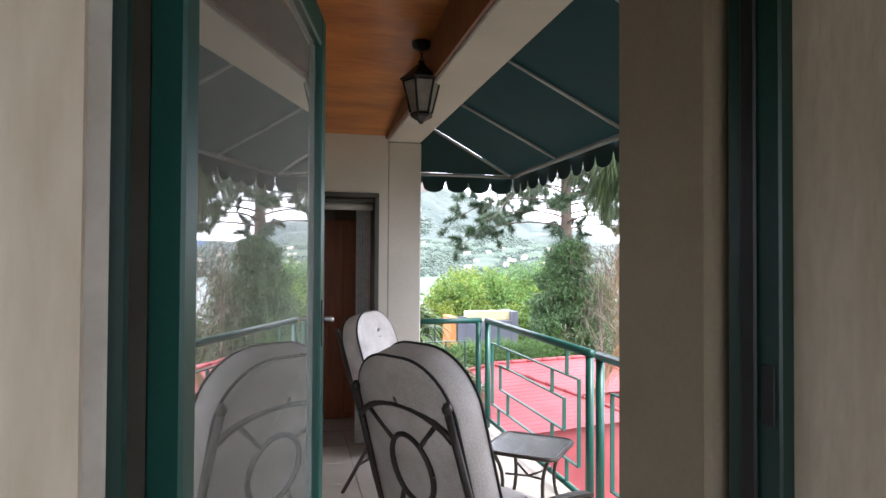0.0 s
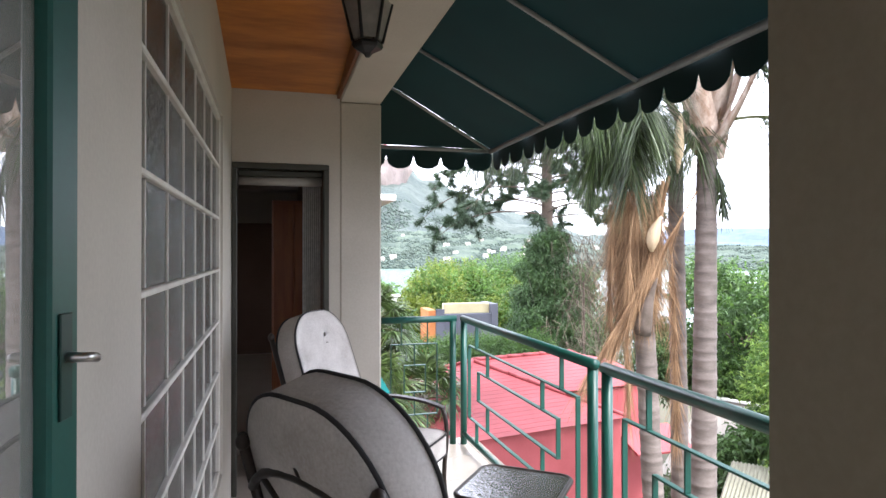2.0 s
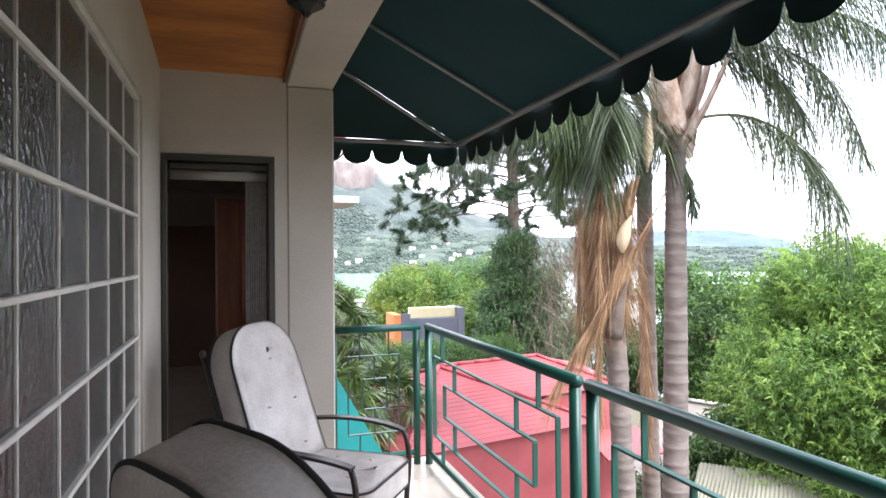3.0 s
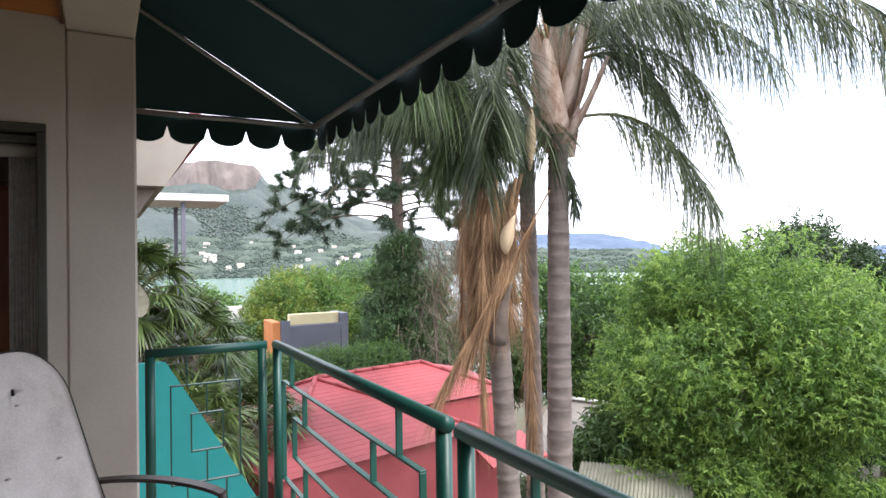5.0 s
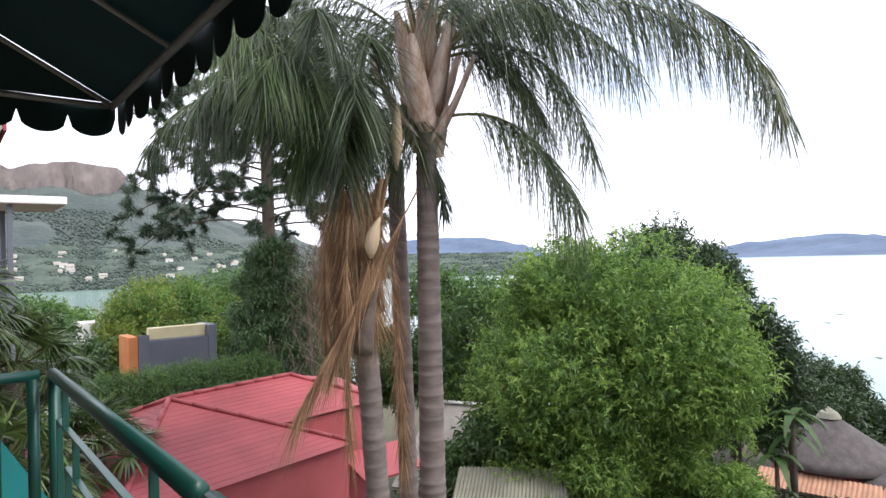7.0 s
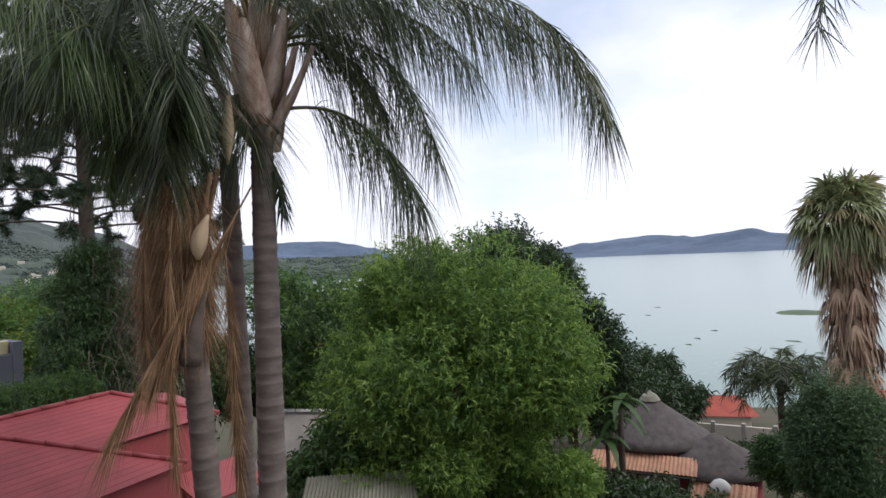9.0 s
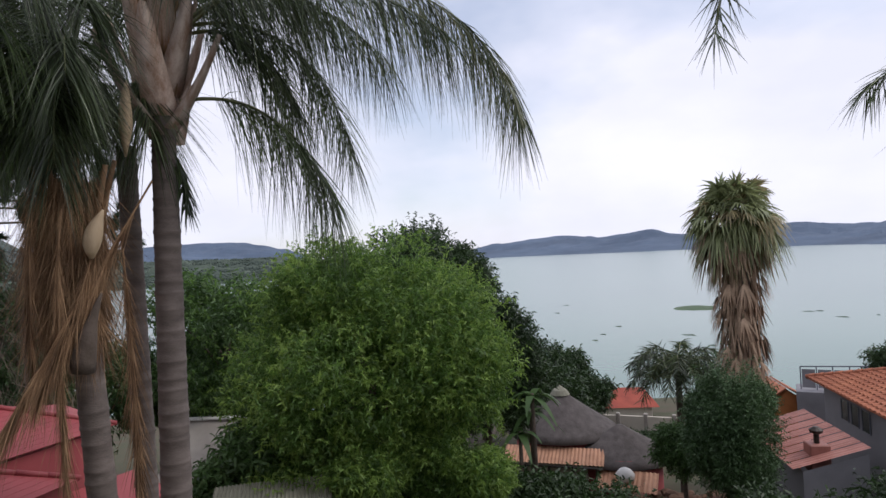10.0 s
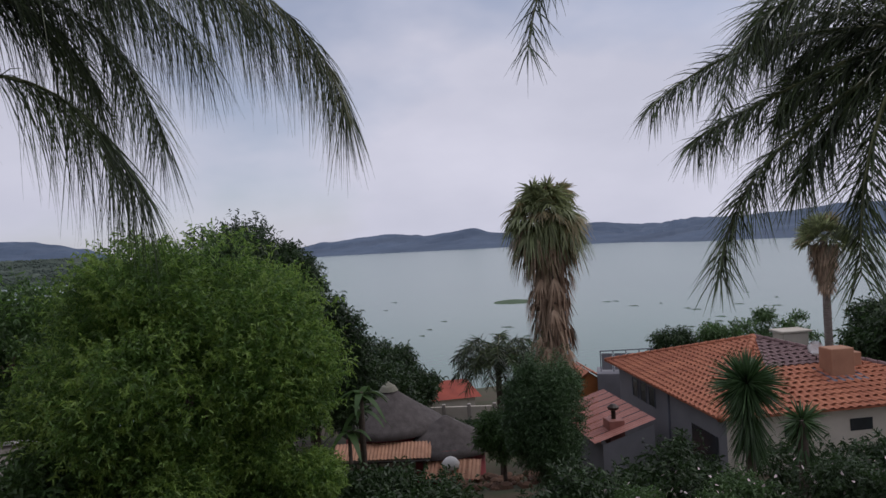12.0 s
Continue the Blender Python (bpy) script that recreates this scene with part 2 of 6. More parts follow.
L_MID = leafmat("mid_leaf", (0.085, 0.155, 0.045), (0.055, 0.11, 0.032), 0.4, 0.35)
L_CONE = leafmat("cone_leaf", (0.07, 0.13, 0.045), (0.045, 0.09, 0.032), 0.4, 0.2)
L_PINE = leafmat("needle_leaf", (0.05, 0.085, 0.04), (0.03, 0.055, 0.028), 0.35, 0.2)
L_FAN = leafmat("fan_leaf", (0.33, 0.37, 0.19), (0.13, 0.16, 0.06), 0.4, 0.35)
L_STRAW = leafmat("straw_leaf", (0.42, 0.36, 0.20), (0.28, 0.23, 0.12), 0.35, 0.35)
# bluish grey-green: some distance haze is put into this leaf colour
L_FAR = mat("far_tree_leaf", (0.075, 0.10, 0.078), (0.045, 0.066, 0.055), 0.95, scale=0.012, fine=0.1, bump=0.0, island=0.3)
L_YELLOW = leafmat("yellow_leaf", (0.20, 0.25, 0.04), (0.13, 0.18, 0.03), 0.35, 0.45)
RUST_ROOF = mat("rust_red_roof", (0.36, 0.075, 0.045), (0.25, 0.05, 0.032), 0.8, scale=1.0, fine=18, bump=0.2)
TWIG = mat("dry_twigs", (0.19, 0.15, 0.115), (0.10, 0.078, 0.058), 0.9, scale=4, island=0.3)

EARTH = mat("red_earth", (0.17, 0.095, 0.06), (0.10, 0.055, 0.036), 0.95, scale=1.5, fine=14, bump=0.4)
GROUND = mat("ground", (0.05, 0.06, 0.025), (0.085, 0.06, 0.038), 0.95, scale=0.35, fine=3, bump=0.5, dist=0.1)
FAR_TREES = mat("far_woods", (0.07, 0.095, 0.065), (0.025, 0.042, 0.03), 0.95, scale=0.035, fine=0.16, bump=0.6, dist=8.0)
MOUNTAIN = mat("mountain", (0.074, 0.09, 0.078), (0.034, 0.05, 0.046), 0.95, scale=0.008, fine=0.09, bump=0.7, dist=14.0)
CLIFF = mat("cliff_rock", (0.225, 0.185, 0.17), (0.14, 0.12, 0.112), 0.95, scale=0.02, fine=0.07, bump=0.8, stretch=(1, 1, 0.5), dist=12.0)
# blue of the distance haze is put into the hills' base colour
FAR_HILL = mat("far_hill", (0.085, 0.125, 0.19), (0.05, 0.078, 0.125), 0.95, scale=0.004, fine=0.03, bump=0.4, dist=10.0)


def water_material():
    m = mat("lake_water", (0.125, 0.215, 0.172), (0.102, 0.182, 0.15), 0.2, scale=0.01, fine=0.05, bump=0, spec=0.36)
    n, l = m.node_tree.nodes, m.node_tree.links
    no = n.new("ShaderNodeTexNoise")
    no.inputs["Scale"].default_value, no.inputs["Detail"].default_value = 0.6, 4
    b = n.new("ShaderNodeBump")
    b.inputs["Strength"].default_value, b.inputs["Distance"].default_value = 0.12, 0.2
    l.new(n.new("ShaderNodeTexCoord").outputs["Object"], no.inputs["Vector"])
    l.new(no.outputs["Fac"], b.inputs["Height"])
    l.new(b.outputs["Normal"], n["Principled BSDF"].inputs["Normal"])
    return m


WATER = water_material()


# ---- builders ----
class Geo:
    """Collects vertices and faces for one mesh."""

    def __init__(self):
        self.v, self.f = [], []

    def add(self, verts, faces):
        k = len(self.v)
        self.v += [tuple(p) for p in verts]
        self.f += [tuple(i + k for i in f) for f in faces]
        return self

    def box(self, lo, hi, bevel=0.0, m=None):
        lo, hi = [min(a, b) for a, b in zip(lo, hi)], [max(a, b) for a, b in zip(lo, hi)]
        c = [(a + b) / 2 for a, b in zip(lo, hi)]
        h = [(b - a) / 2 for a, b in zip(lo, hi)]
        if bevel:
            bevel = min(bevel, 0.45 * min(h) * 2)
            pts, idx = [], {}
            for ax in range(3):
                for s in itertools.product((-1, 1), repeat=3):
                    p = [c[i] + s[i] * (h[i] - (0 if i == ax else bevel)) for i in range(3)]
                    idx[ax, s] = len(pts)
                    pts.append(p)
            faces = []
            for ax in range(3):
                o = [i for i in range(3) if i != ax]
                for s in (-1, 1):
                    q = []
                    for a, b in ((-1, -1), (1, -1), (1, 1), (-1, 1)):
                        t = [0, 0, 0]
                        t[ax], t[o[0]], t[o[1]] = s, a, b
                        q.append(idx[ax, tuple(t)])
                    faces.append(q if (s > 0) == (ax != 1) else q[::-1])
            for ax in range(3):
                o = [i for i in range(3) if i != ax]
                for a, b in itertools.product((-1, 1), repeat=2):
                    t0, t1 = [0, 0, 0], [0, 0, 0]
                    t0[ax], t1[ax] = -1, 1
                    for t in (t0, t1):
                        t[o[0]], t[o[1]] = a, b
                    t0, t1 = tuple(t0), tuple(t1)
                    faces.append([idx[o[0], t0], idx[o[0], t1], idx[o[1], t1], idx[o[1], t0]])
            for s in itertools.product((-1, 1), repeat=3):
                faces.append([idx[0, s], idx[1, s], idx[2, s]])
        else:
            pts = [[c[i] + s[i] * h[i] for i in range(3)] for s in itertools.product((-1, 1), repeat=3)]
            faces = [(0, 1, 3, 2), (4, 6, 7, 5), (0, 4, 5, 1), (2, 3, 7, 6), (0, 2, 6, 4), (1, 5, 7, 3)]
        if m is not None:
            pts = [m @ Vector(p) for p in pts]
        return self.add(pts, faces)

    def tube(self, pts, radii, n=8, caps=True):
        pts = [Vector(p) for p in pts]
        if not hasattr(radii, "__len__"):
            radii = [radii] * len(pts)
        verts, faces = [], []
        side = None
        for i, p in enumerate(pts):
            d = (pts[min(i + 1, len(pts) - 1)] - pts[max(i - 1, 0)]).normalized()
            if side is None:
                side = d.orthogonal().normalized()
            side = (side - d * side.dot(d)).normalized()
            up = d.cross(side)
            for k in range(n):
                a = math.tau * k / n
                verts.append(p + (side * math.cos(a) + up * math.sin(a)) * radii[i])
        for i in range(len(pts) - 1):
            for k in range(n):
                k2 = (k + 1) % n
                faces.append((i * n + k, i * n + k2, (i + 1) * n + k2, (i + 1) * n + k))
        if caps:
            faces.append(tuple(range(n))[::-1])
            faces.append(tuple((len(pts) - 1) * n + k for k in range(n)))
        return self.add(verts, faces)

    def lathe(self, profile, centre=(0, 0, 0), n=16, squash=1.0):
        verts, faces = [], []
        for r, z in profile:
            for k in range(n):
                a = math.tau * k / n
                verts.append((centre[0] + r * math.cos(a), centre[1] + r * math.sin(a) * squash, centre[2] + z))
        for i in range(len(profile) - 1):
            for k in range(n):
                k2 = (k + 1) % n
                faces.append((i * n + k, i * n + k2, (i + 1) * n + k2, (i + 1) * n + k))
        faces.append(tuple(range(n))[::-1])
        faces.append(tuple((len(profile) - 1) * n + k for k in range(n)))
        return self.add(verts, faces)

    def poly(self, pts, thick=0.0):
        """A flat polygon, with thickness along its normal (downwards) where given."""
        pts = [Vector(p) for p in pts]
        k = len(pts)
        if not thick:
            return self.add(pts, [tuple(range(k))])
        nrm = (pts[1] - pts[0]).cross(pts[2] - pts[0]).normalized()
        low = [p - nrm * thick for p in pts]
        faces = [tuple(range(k)), tuple(range(k, 2 * k))[::-1]] + [(i, i + k, (i + 1) % k + k, (i + 1) % k) for i in range(k)]
        return self.add(pts + low, faces)

    def mesh(self, name, material, smooth=False):
        me = bpy.data.meshes.new(name)
        me.from_pydata(self.v, [], self.f)
        me.materials.append(material)
        if smooth:
            me.polygons.foreach_set("use_smooth", [True] * len(me.polygons))
        me.update()
        return me


def part(name, geo, material, parent=None, label="", smooth=False):
    ob = new(name, geo.mesh(name, material, smooth))
    ob.parent = parent
    if label:
        tagged(ob, label)
    return ob


def thing(name, label, category, group="", kind="", at=None):
    ob = new(name)
    if at is not None:
        ob.matrix_basis = at
    return tagged(ob, label, category, group, kind)


def solid(name, geo, material, label, category, kind="", group="", smooth=False):
    return tagged(part(name, geo, material, None, "", smooth), label, category, group, kind)


def setting(name, geo, material, label, category):
    return solid(name, geo, material, label, category, "structure")


def bez(p0, p1, p2, p3, n):
    p0, p1, p2, p3 = (Vector(p) for p in (p0, p1, p2, p3))
    return [p0 * (1 - t) ** 3 + p1 * 3 * t * (1 - t) ** 2 + p2 * 3 * t * t * (1 - t) + p3 * t ** 3 for t in (i / (n - 1) for i in range(n))]


RNG = np.random.default_rng(7)


def strips(name, material, roots, ways, sides, length, width, droop, parent=None, label="", seg=3, tip=0.1):
    """Many narrow blades at once: roots, ways and sides are (n, 3); each blade bends down by droop."""
    roots, ways, sides = np.asarray(roots, float), np.asarray(ways, float), np.asarray(sides, float)
    n = len(roots)
    length = np.broadcast_to(np.asarray(length, float), (n,))
    width = np.broadcast_to(np.asarray(width, float), (n,))
    droop = np.broadcast_to(np.asarray(droop, float), (n,))
    rows = []
    for i in range(seg + 1):
        u = i / seg
        c = roots + ways * (length * u)[:, None]
        c[:, 2] -= droop * length * u * u
        w = width * (1 - (1 - tip) * u ** 1.6) * (0.55 + 0.45 * min(1, 3 * u + 0.2))
        rows += [c - sides * w[:, None] / 2, c + sides * w[:, None] / 2]
    v = np.stack(rows, 1).reshape(-1, 3)
    k = 2 * (seg + 1)
    q = np.array([[2 * i, 2 * i + 1, 2 * i + 3, 2 * i + 2] for i in range(seg)])
    f = (np.arange(n)[:, None, None] * k + q[None]).reshape(-1, 4)
    me = bpy.data.meshes.new(name)
    me.vertices.add(len(v))
    me.vertices.foreach_set("co", v.ravel())
    me.loops.add(f.size)
    me.loops.foreach_set("vertex_index", f.ravel())
    me.polygons.add(len(f))
    me.polygons.foreach_set("loop_start", np.arange(len(f)) * 4)
    me.materials.append(material)
    me.update(calc_edges=True)
    ob = new(name, me)
    ob.parent = parent
    tagged(ob, label, kind="stuff")
    return ob


def unit(a):
    a = np.asarray(a, float)
    return a / np.maximum(np.linalg.norm(a, axis=-1, keepdims=True), 1e-9)


def frond(parent, points, leaflets=110, length=0.75, droop=1.1, width=0.028, material=None, label="", start=0.16, rach=0.028, hang=0.55, seed=0, name="frond"):
    """A feather palm leaf along a curve of four points, with hanging leaflets in uneven rows."""
    rng = np.random.default_rng(seed)
    pts = bez(*points, 22)
    r = Geo().tube(pts, [rach * (1 - 0.85 * i / 21) for i in range(22)], 6)
    stem = part(name, r, RACHIS, parent, label)
    c = np.array([tuple(p) for p in pts])
    u = np.repeat(np.linspace(start, 1.0, leaflets), 2) + rng.normal(0, 0.004, leaflets * 2)
    u = np.clip(u, 0, 1)
    s = np.tile([-1.0, 1.0], leaflets)
    x = u * 21
    i = np.minimum(x.astype(int), 20)
    root = c[i] + (c[i + 1] - c[i]) * (x - i)[:, None]
    tan = unit(c[i + 1] - c[i])
    lat = unit(np.cross(tan, (0, 0, 1)))
    up = np.cross(lat, tan)
    lift = rng.uniform(-0.75, 0.75, len(u))
    way = unit(tan * rng.uniform(0.2, 0.75, len(u))[:, None] + lat * s[:, None] * rng.uniform(0.4, 0.85, len(u))[:, None] + up * lift[:, None] + np.array([0, 0, -hang]) * (0.55 + 0.85 * u)[:, None])
    side = unit(np.cross(way, rng.normal(0, 1, (len(u), 3))))
    ln = length * np.clip(1.12 - 0.75 * np.abs(u - 0.55) ** 1.3 * 1.5, 0.25, 1.1) * rng.uniform(0.75, 1.1, len(u))
    strips("foliage", material or L_PALM, root, way, side, ln, width, droop * rng.uniform(0.4, 1.0, len(u)), stem)
    return stem


def ring_trunk(name, base, top, r0, r1, parent, rings=26, material=None, lean=(0, 0)):
    """A palm trunk with raised leaf-scar rings, slightly bent."""
    pts, rad = [], []
    base, top = Vector(base), Vector(top)
    for i in range(rings):
        for v, k in ((0.0, 1.0), (0.09, 1.045), (0.2, 1.035), (0.3, 0.995)):
            u = (i + v + 0.22 * math.sin(i * 2.3)) / rings
            pts.append(base.lerp(top, max(0.0, u)) + Vector((lean[0], lean[1], 0)) * math.sin(math.pi * u))
            rad.append((r0 + (r1 - r0) * u) * k * (1 + 0.02 * math.sin(i * 1.7)))
    pts.append(top)
    rad.append(r1)
    return part(name, Geo().tube(pts, rad, 18), material or BARK, parent, "", True)


def crown(name, parent, clumps, count, size, material, sprig=9, seed=1, droop=0.35, aspect=0.34, shell=0.55, label=""):
    """Sprigs of small leaves over uneven clumps; clumps: (centre, radii)."""
    rng = np.random.default_rng(seed)
    vol = np.array([r[0] * r[1] + r[1] * r[2] + r[0] * r[2] for _, r in clumps])
    pick = rng.choice(len(clumps), count, p=vol / vol.sum())
    cen = np.array([c for c, _ in clumps])[pick]
    rad = np.array([r for _, r in clumps])[pick]
    d = unit(rng.normal(0, 1, (count, 3)))
    bumpy = 1 + 0.13 * np.sin(d[:, 0] * 9 + pick) + 0.11 * np.sin(d[:, 2] * 13 + d[:, 1] * 7 + pick * 2) + np.where(rng.random(count) < 0.12, rng.uniform(0, 0.3, count), 0)
    k = (shell + (1 - shell) * rng.random(count) ** 0.6) * bumpy
    at = cen + d * rad * k[:, None]
    out = unit(d + rng.normal(0, 0.45, (count, 3)) + np.array([0, 0, 0.1]))
    root = np.repeat(at, sprig, 0) + np.repeat(out, sprig, 0) * (np.tile(np.linspace(-0.5, 0.5, sprig), count) * size * 3.0)[:, None]
    way = unit(np.repeat(out, sprig, 0) * 0.5 + rng.normal(0, 0.75, (count * sprig, 3)))
    side = unit(np.cross(way, rng.normal(0, 1, (count * sprig, 3))))
    ln = size * rng.uniform(0.7, 1.35, count * sprig)
    return strips(name, material, root, way, side, ln, ln * aspect, droop, parent, label, seg=2, tip=0.05)


def limbs(parent, base, top, targets, r, material=None, seed=3):
    """A tapered trunk and limbs that reach into the crown."""
    rnd = random.Random(seed)
    base, top = Vector(base), Vector(top)
    g = Geo()
    mid = base.lerp(top, 0.5) + Vector((rnd.uniform(-0.3, 0.3), rnd.uniform(-0.3, 0.3), 0))
    g.tube(bez(base, base.lerp(mid, 0.6), mid, top, 10), [r * (1.25 - 0.6 * i / 9) for i in range(10)], 10)
    part("trunk", g, material or BARK_DARK, parent, "", True)
    for t in targets:
        t = Vector(t)
        s = base.lerp(top, rnd.uniform(0.55, 0.95))
        m1 = s.lerp(t, 0.35) + Vector((rnd.uniform(-0.3, 0.3), rnd.uniform(-0.3, 0.3), 0.3))
        m2 = s.lerp(t, 0.7) + Vector((rnd.uniform(-0.3, 0.3), rnd.uniform(-0.3, 0.3), 0.2))
        part("limb", Geo().tube(bez(s, m1, m2, t, 9), [r * 0.5 * (1 - 0.85 * i / 8) for i in range(9)], 7), material or BARK_DARK, parent, "", True)


# ---- the house: veranda, door room, far room ----
WX = -0.50          # face of the window wall
BEAM_L, BEAM_R = 0.17, 0.44
FAR_Y = 4.08        # face of the far wall
RAIL_X, RAIL_Y = 1.21, 4.76
CEIL_FAR, CEIL_SLOPE = 2.54, 0.112


def ceil_z(y):
    return CEIL_FAR + CEIL_SLOPE * (FAR_Y - y)


def wall_with_hole(name, lo, hi, axis, hole, material, label, category="wall"):
    """A wall box pierced along axis by one opening (a0, a1, z0, z1)."""
    g = Geo()
    o = 1 - axis
    a0, a1, z0, z1 = hole

    def seg(s0, s1, b, t):
        if s1 - s0 > 1e-4 and t - b > 1e-4:
            l, h = [0, 0, b], [0, 0, t]
            l[axis], h[axis] = lo[axis], hi[axis]
            l[o], h[o] = s0, s1
            g.box(l, h)
    seg(lo[o], a0, lo[2], hi[2])
    seg(a1, hi[o], lo[2], hi[2])
    seg(a0, a1, lo[2], z0)
    seg(a0, a1, z1, hi[2])
    return setting(name, g, material, label, category)


# balcony slab and tiles
slab = setting("floor", Geo().box((-4.2, -4.2, -0.3), (1.36, 4.92, -0.012)), GROUT, "concrete balcony slab with pale floor tiles", "floor")
TS = 0.45
tile_mesh = Geo().box((0, 0, -0.011), (TS - 0.006, TS - 0.006, 0), 0.002).mesh("tile", TILE)
for i in range(5):
    for j in range(12):
        x, y = -0.55 + i * TS, -0.5 + j * TS
        if x + TS > 1.5 or y + TS > 5.0:
            continue
        o = new("tile", tile_mesh)
        o.parent = slab
        o.location = (x, y, 0)

# window wall, thick, with a steel window of many panes
WY0, WY1, WZ0, WZ1 = 1.36, 3.41, 0.372, 2.22
wall_with_hole("wall_window", (-0.74, 0.93, 0), (WX, FAR_Y + 0.2, 3.1), 0, (WY0, WY1, WZ0, WZ1), PLASTER, "beige plastered veranda wall around a large window")
win = thing("window_1", "large steel window with many small textured panes and off-white bars", "window", "", "structure")
NC, NR = 7, 7
cw, rh = 0.3125, (WZ1 - WZ0) / NR
COLS = [WY0] + [WY1 - cw * (NC - k) for k in range(1, NC + 1)]
fr = Geo()
for a, b, c, d in ((WY0, WY1, WZ0, WZ0 + 0.025), (WY0, WY1, WZ1 - 0.025, WZ1), (WY0, WY0 + 0.025, WZ0 + 0.025, WZ1 - 0.025), (WY1 - 0.025, WY1, WZ0 + 0.025, WZ1 - 0.025)):
    fr.box((WX - 0.06, a, c), (WX - 0.012, b, d), 0.004)
part("window_frame", fr, STEEL_WHITE, win)
for r in range(1, NR):
    z = WZ0 + r * rh
    part("horizontal_bar", Geo().box((WX - 0.052, WY0 + 0.025, z - 0.008), (WX - 0.014, WY1 - 0.025, z + 0.008), 0.003), STEEL_WHITE, win)
for c in range(1, NC):
    y = COLS[c]
    for r in range(NR):
        z0, z1 = WZ0 + r * rh + (0.009 if r else 0.025), WZ0 + (r + 1) * rh - (0.009 if r < NR - 1 else 0.025)
        part("vertical_bar", Geo().box((WX - 0.043, y - 0.0035, z0), (WX - 0.024, y + 0.0035, z1), 0.002), STEEL_WHITE, win)
for c in range(NC):
    hw = (COLS[c + 1] - COLS[c]) / 2
    pane_mesh = Geo().box((-0.003, -hw + 0.004, -rh / 2 + 0.004), (0.003, hw - 0.004, rh / 2 - 0.004)).mesh("pane", PANE)
    for r in range(NR):
        o = new("pane", pane_mesh)
        o.parent = win
        o.location = (WX - 0.034, COLS[c] + hw, WZ0 + (r + 0.5) * rh)
# room behind the window, seen dimly through it
# the west opening is unseen, added to let light into the far room
wall_with_hole("wall_west", (-4.2, -4.2, 0), (-4.0, 9.9, 3.4), 0, (6.2, 7.6, 1.1, 2.0), PALE_WALL, "plain inside wall of the house with an added light opening")
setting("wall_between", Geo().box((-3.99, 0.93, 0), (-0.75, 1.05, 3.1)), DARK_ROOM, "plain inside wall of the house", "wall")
setting("wall_return", Geo().box((-0.98, -0.12, 0), (-0.755, 0.92, 3.1)), PLASTER, "beige plastered wall beside the open door", "wall")

# near end wall with the door opening, rough reveals
DX0, DX1, DZ = -0.045, 0.985, 2.22
DOOR = pose(-0.705, -0.115, 0, 0, 0, 15.5)   # hinge-side jamb, along the slightly oblique wall
wall_with_hole("wall_door", (-3.2, -0.26, 0), (1.5, 0.0, 3.25), 1, (DX0, DX1, 0, DZ), PLASTER_ROUGH, "rough cream plastered wall around the open balcony door").matrix_basis = DOOR
# openings in the next two unseen walls are added to brighten the room
wall_with_hole("wall_south", (-4.0, -4.2, 0), (2.0, -4.0, 3.25), 1, (-2.2, 0.0, 0.9, 2.3), PALE_WALL, "plain unseen back wall of the room with an added light opening")
wall_with_hole("wall_east", (1.4, -3.99, 0), (1.6, 0.1, 3.25), 0, (-3.2, -1.4, 0.6, 2.3), PALE_WALL, "plain unseen side wall of the room with an added light opening")
setting("ceiling", Geo().box((-4.2, -4.2, 3.26), (1.6, 0.0, 3.4)), PLASTER, "plain white ceiling of the room", "ceiling")
setting("floor_room", Geo().box((1.37, -4.2, -0.3), (1.6, -0.27, -0.012)), GROUT, "room floor edge", "floor")

# door frame: green steel posts with an off-white rebate
df = thing("door_frame", "dark green steel door frame with a pale rebate strip", "door frame", "", "structure", DOOR)
for x0, x1, y0, y1, m_, nm in ((-0.043, -0.012, -0.11, -0.04, GREEN_DARK, "jamb"), (-0.043, -0.02, -0.038, -0.012, STEEL_WHITE, "rebate"), (-0.043, -0.008, -0.01, 0.03, GREEN_DARK, "jamb"),
                           (0.945, 0.983, -0.10, 0.0, GREEN_DARK, "jamb"), (0.936, 0.944, -0.06, -0.03, BLACK, "seal")):
    part(nm, Geo().box((x0, y0, 0.0), (x1, y1, DZ - 0.03), 0.004), m_, df)
part("head", Geo().box((-0.043, -0.11, DZ - 0.029), (0.983, 0.0, DZ - 0.001), 0.004), GREEN_DARK, df)
part("strike_plate", Geo().box((0.941, -0.09, 1.28), (0.9449, -0.066, 1.38), 0.001), BLACK, df, "dark strike plate")
part("weather_strip", Geo().box((-0.05, -0.15, 0.0), (-0.028, -0.112, DZ - 0.03), 0.003), STEEL_WHITE, df, "pale paint-worn strip")
hook = solid("wall_hook", Geo().tube(bez((-0.044, -0.22, 0.98), (-0.005, -0.22, 0.98), (0.0, -0.22, 1.03), (-0.022, -0.22, 1.055), 8), 0.006, 8), IRON, "small dark iron hook on the rough wall", "hook", smooth=True)
hook.matrix_basis = DOOR

# the open door leaf: green frame, one tall pane, lever handle
HINGE, LEAF_ANGLE, LEAF_W, LEAF_H = (-0.680, -0.105, 0.0), 78.6, 0.965, 2.175
leaf = thing("door_1", "open glazed door leaf with a dark green steel frame", "door", "", "structure", pose(*HINGE, 0, 0, LEAF_ANGLE))
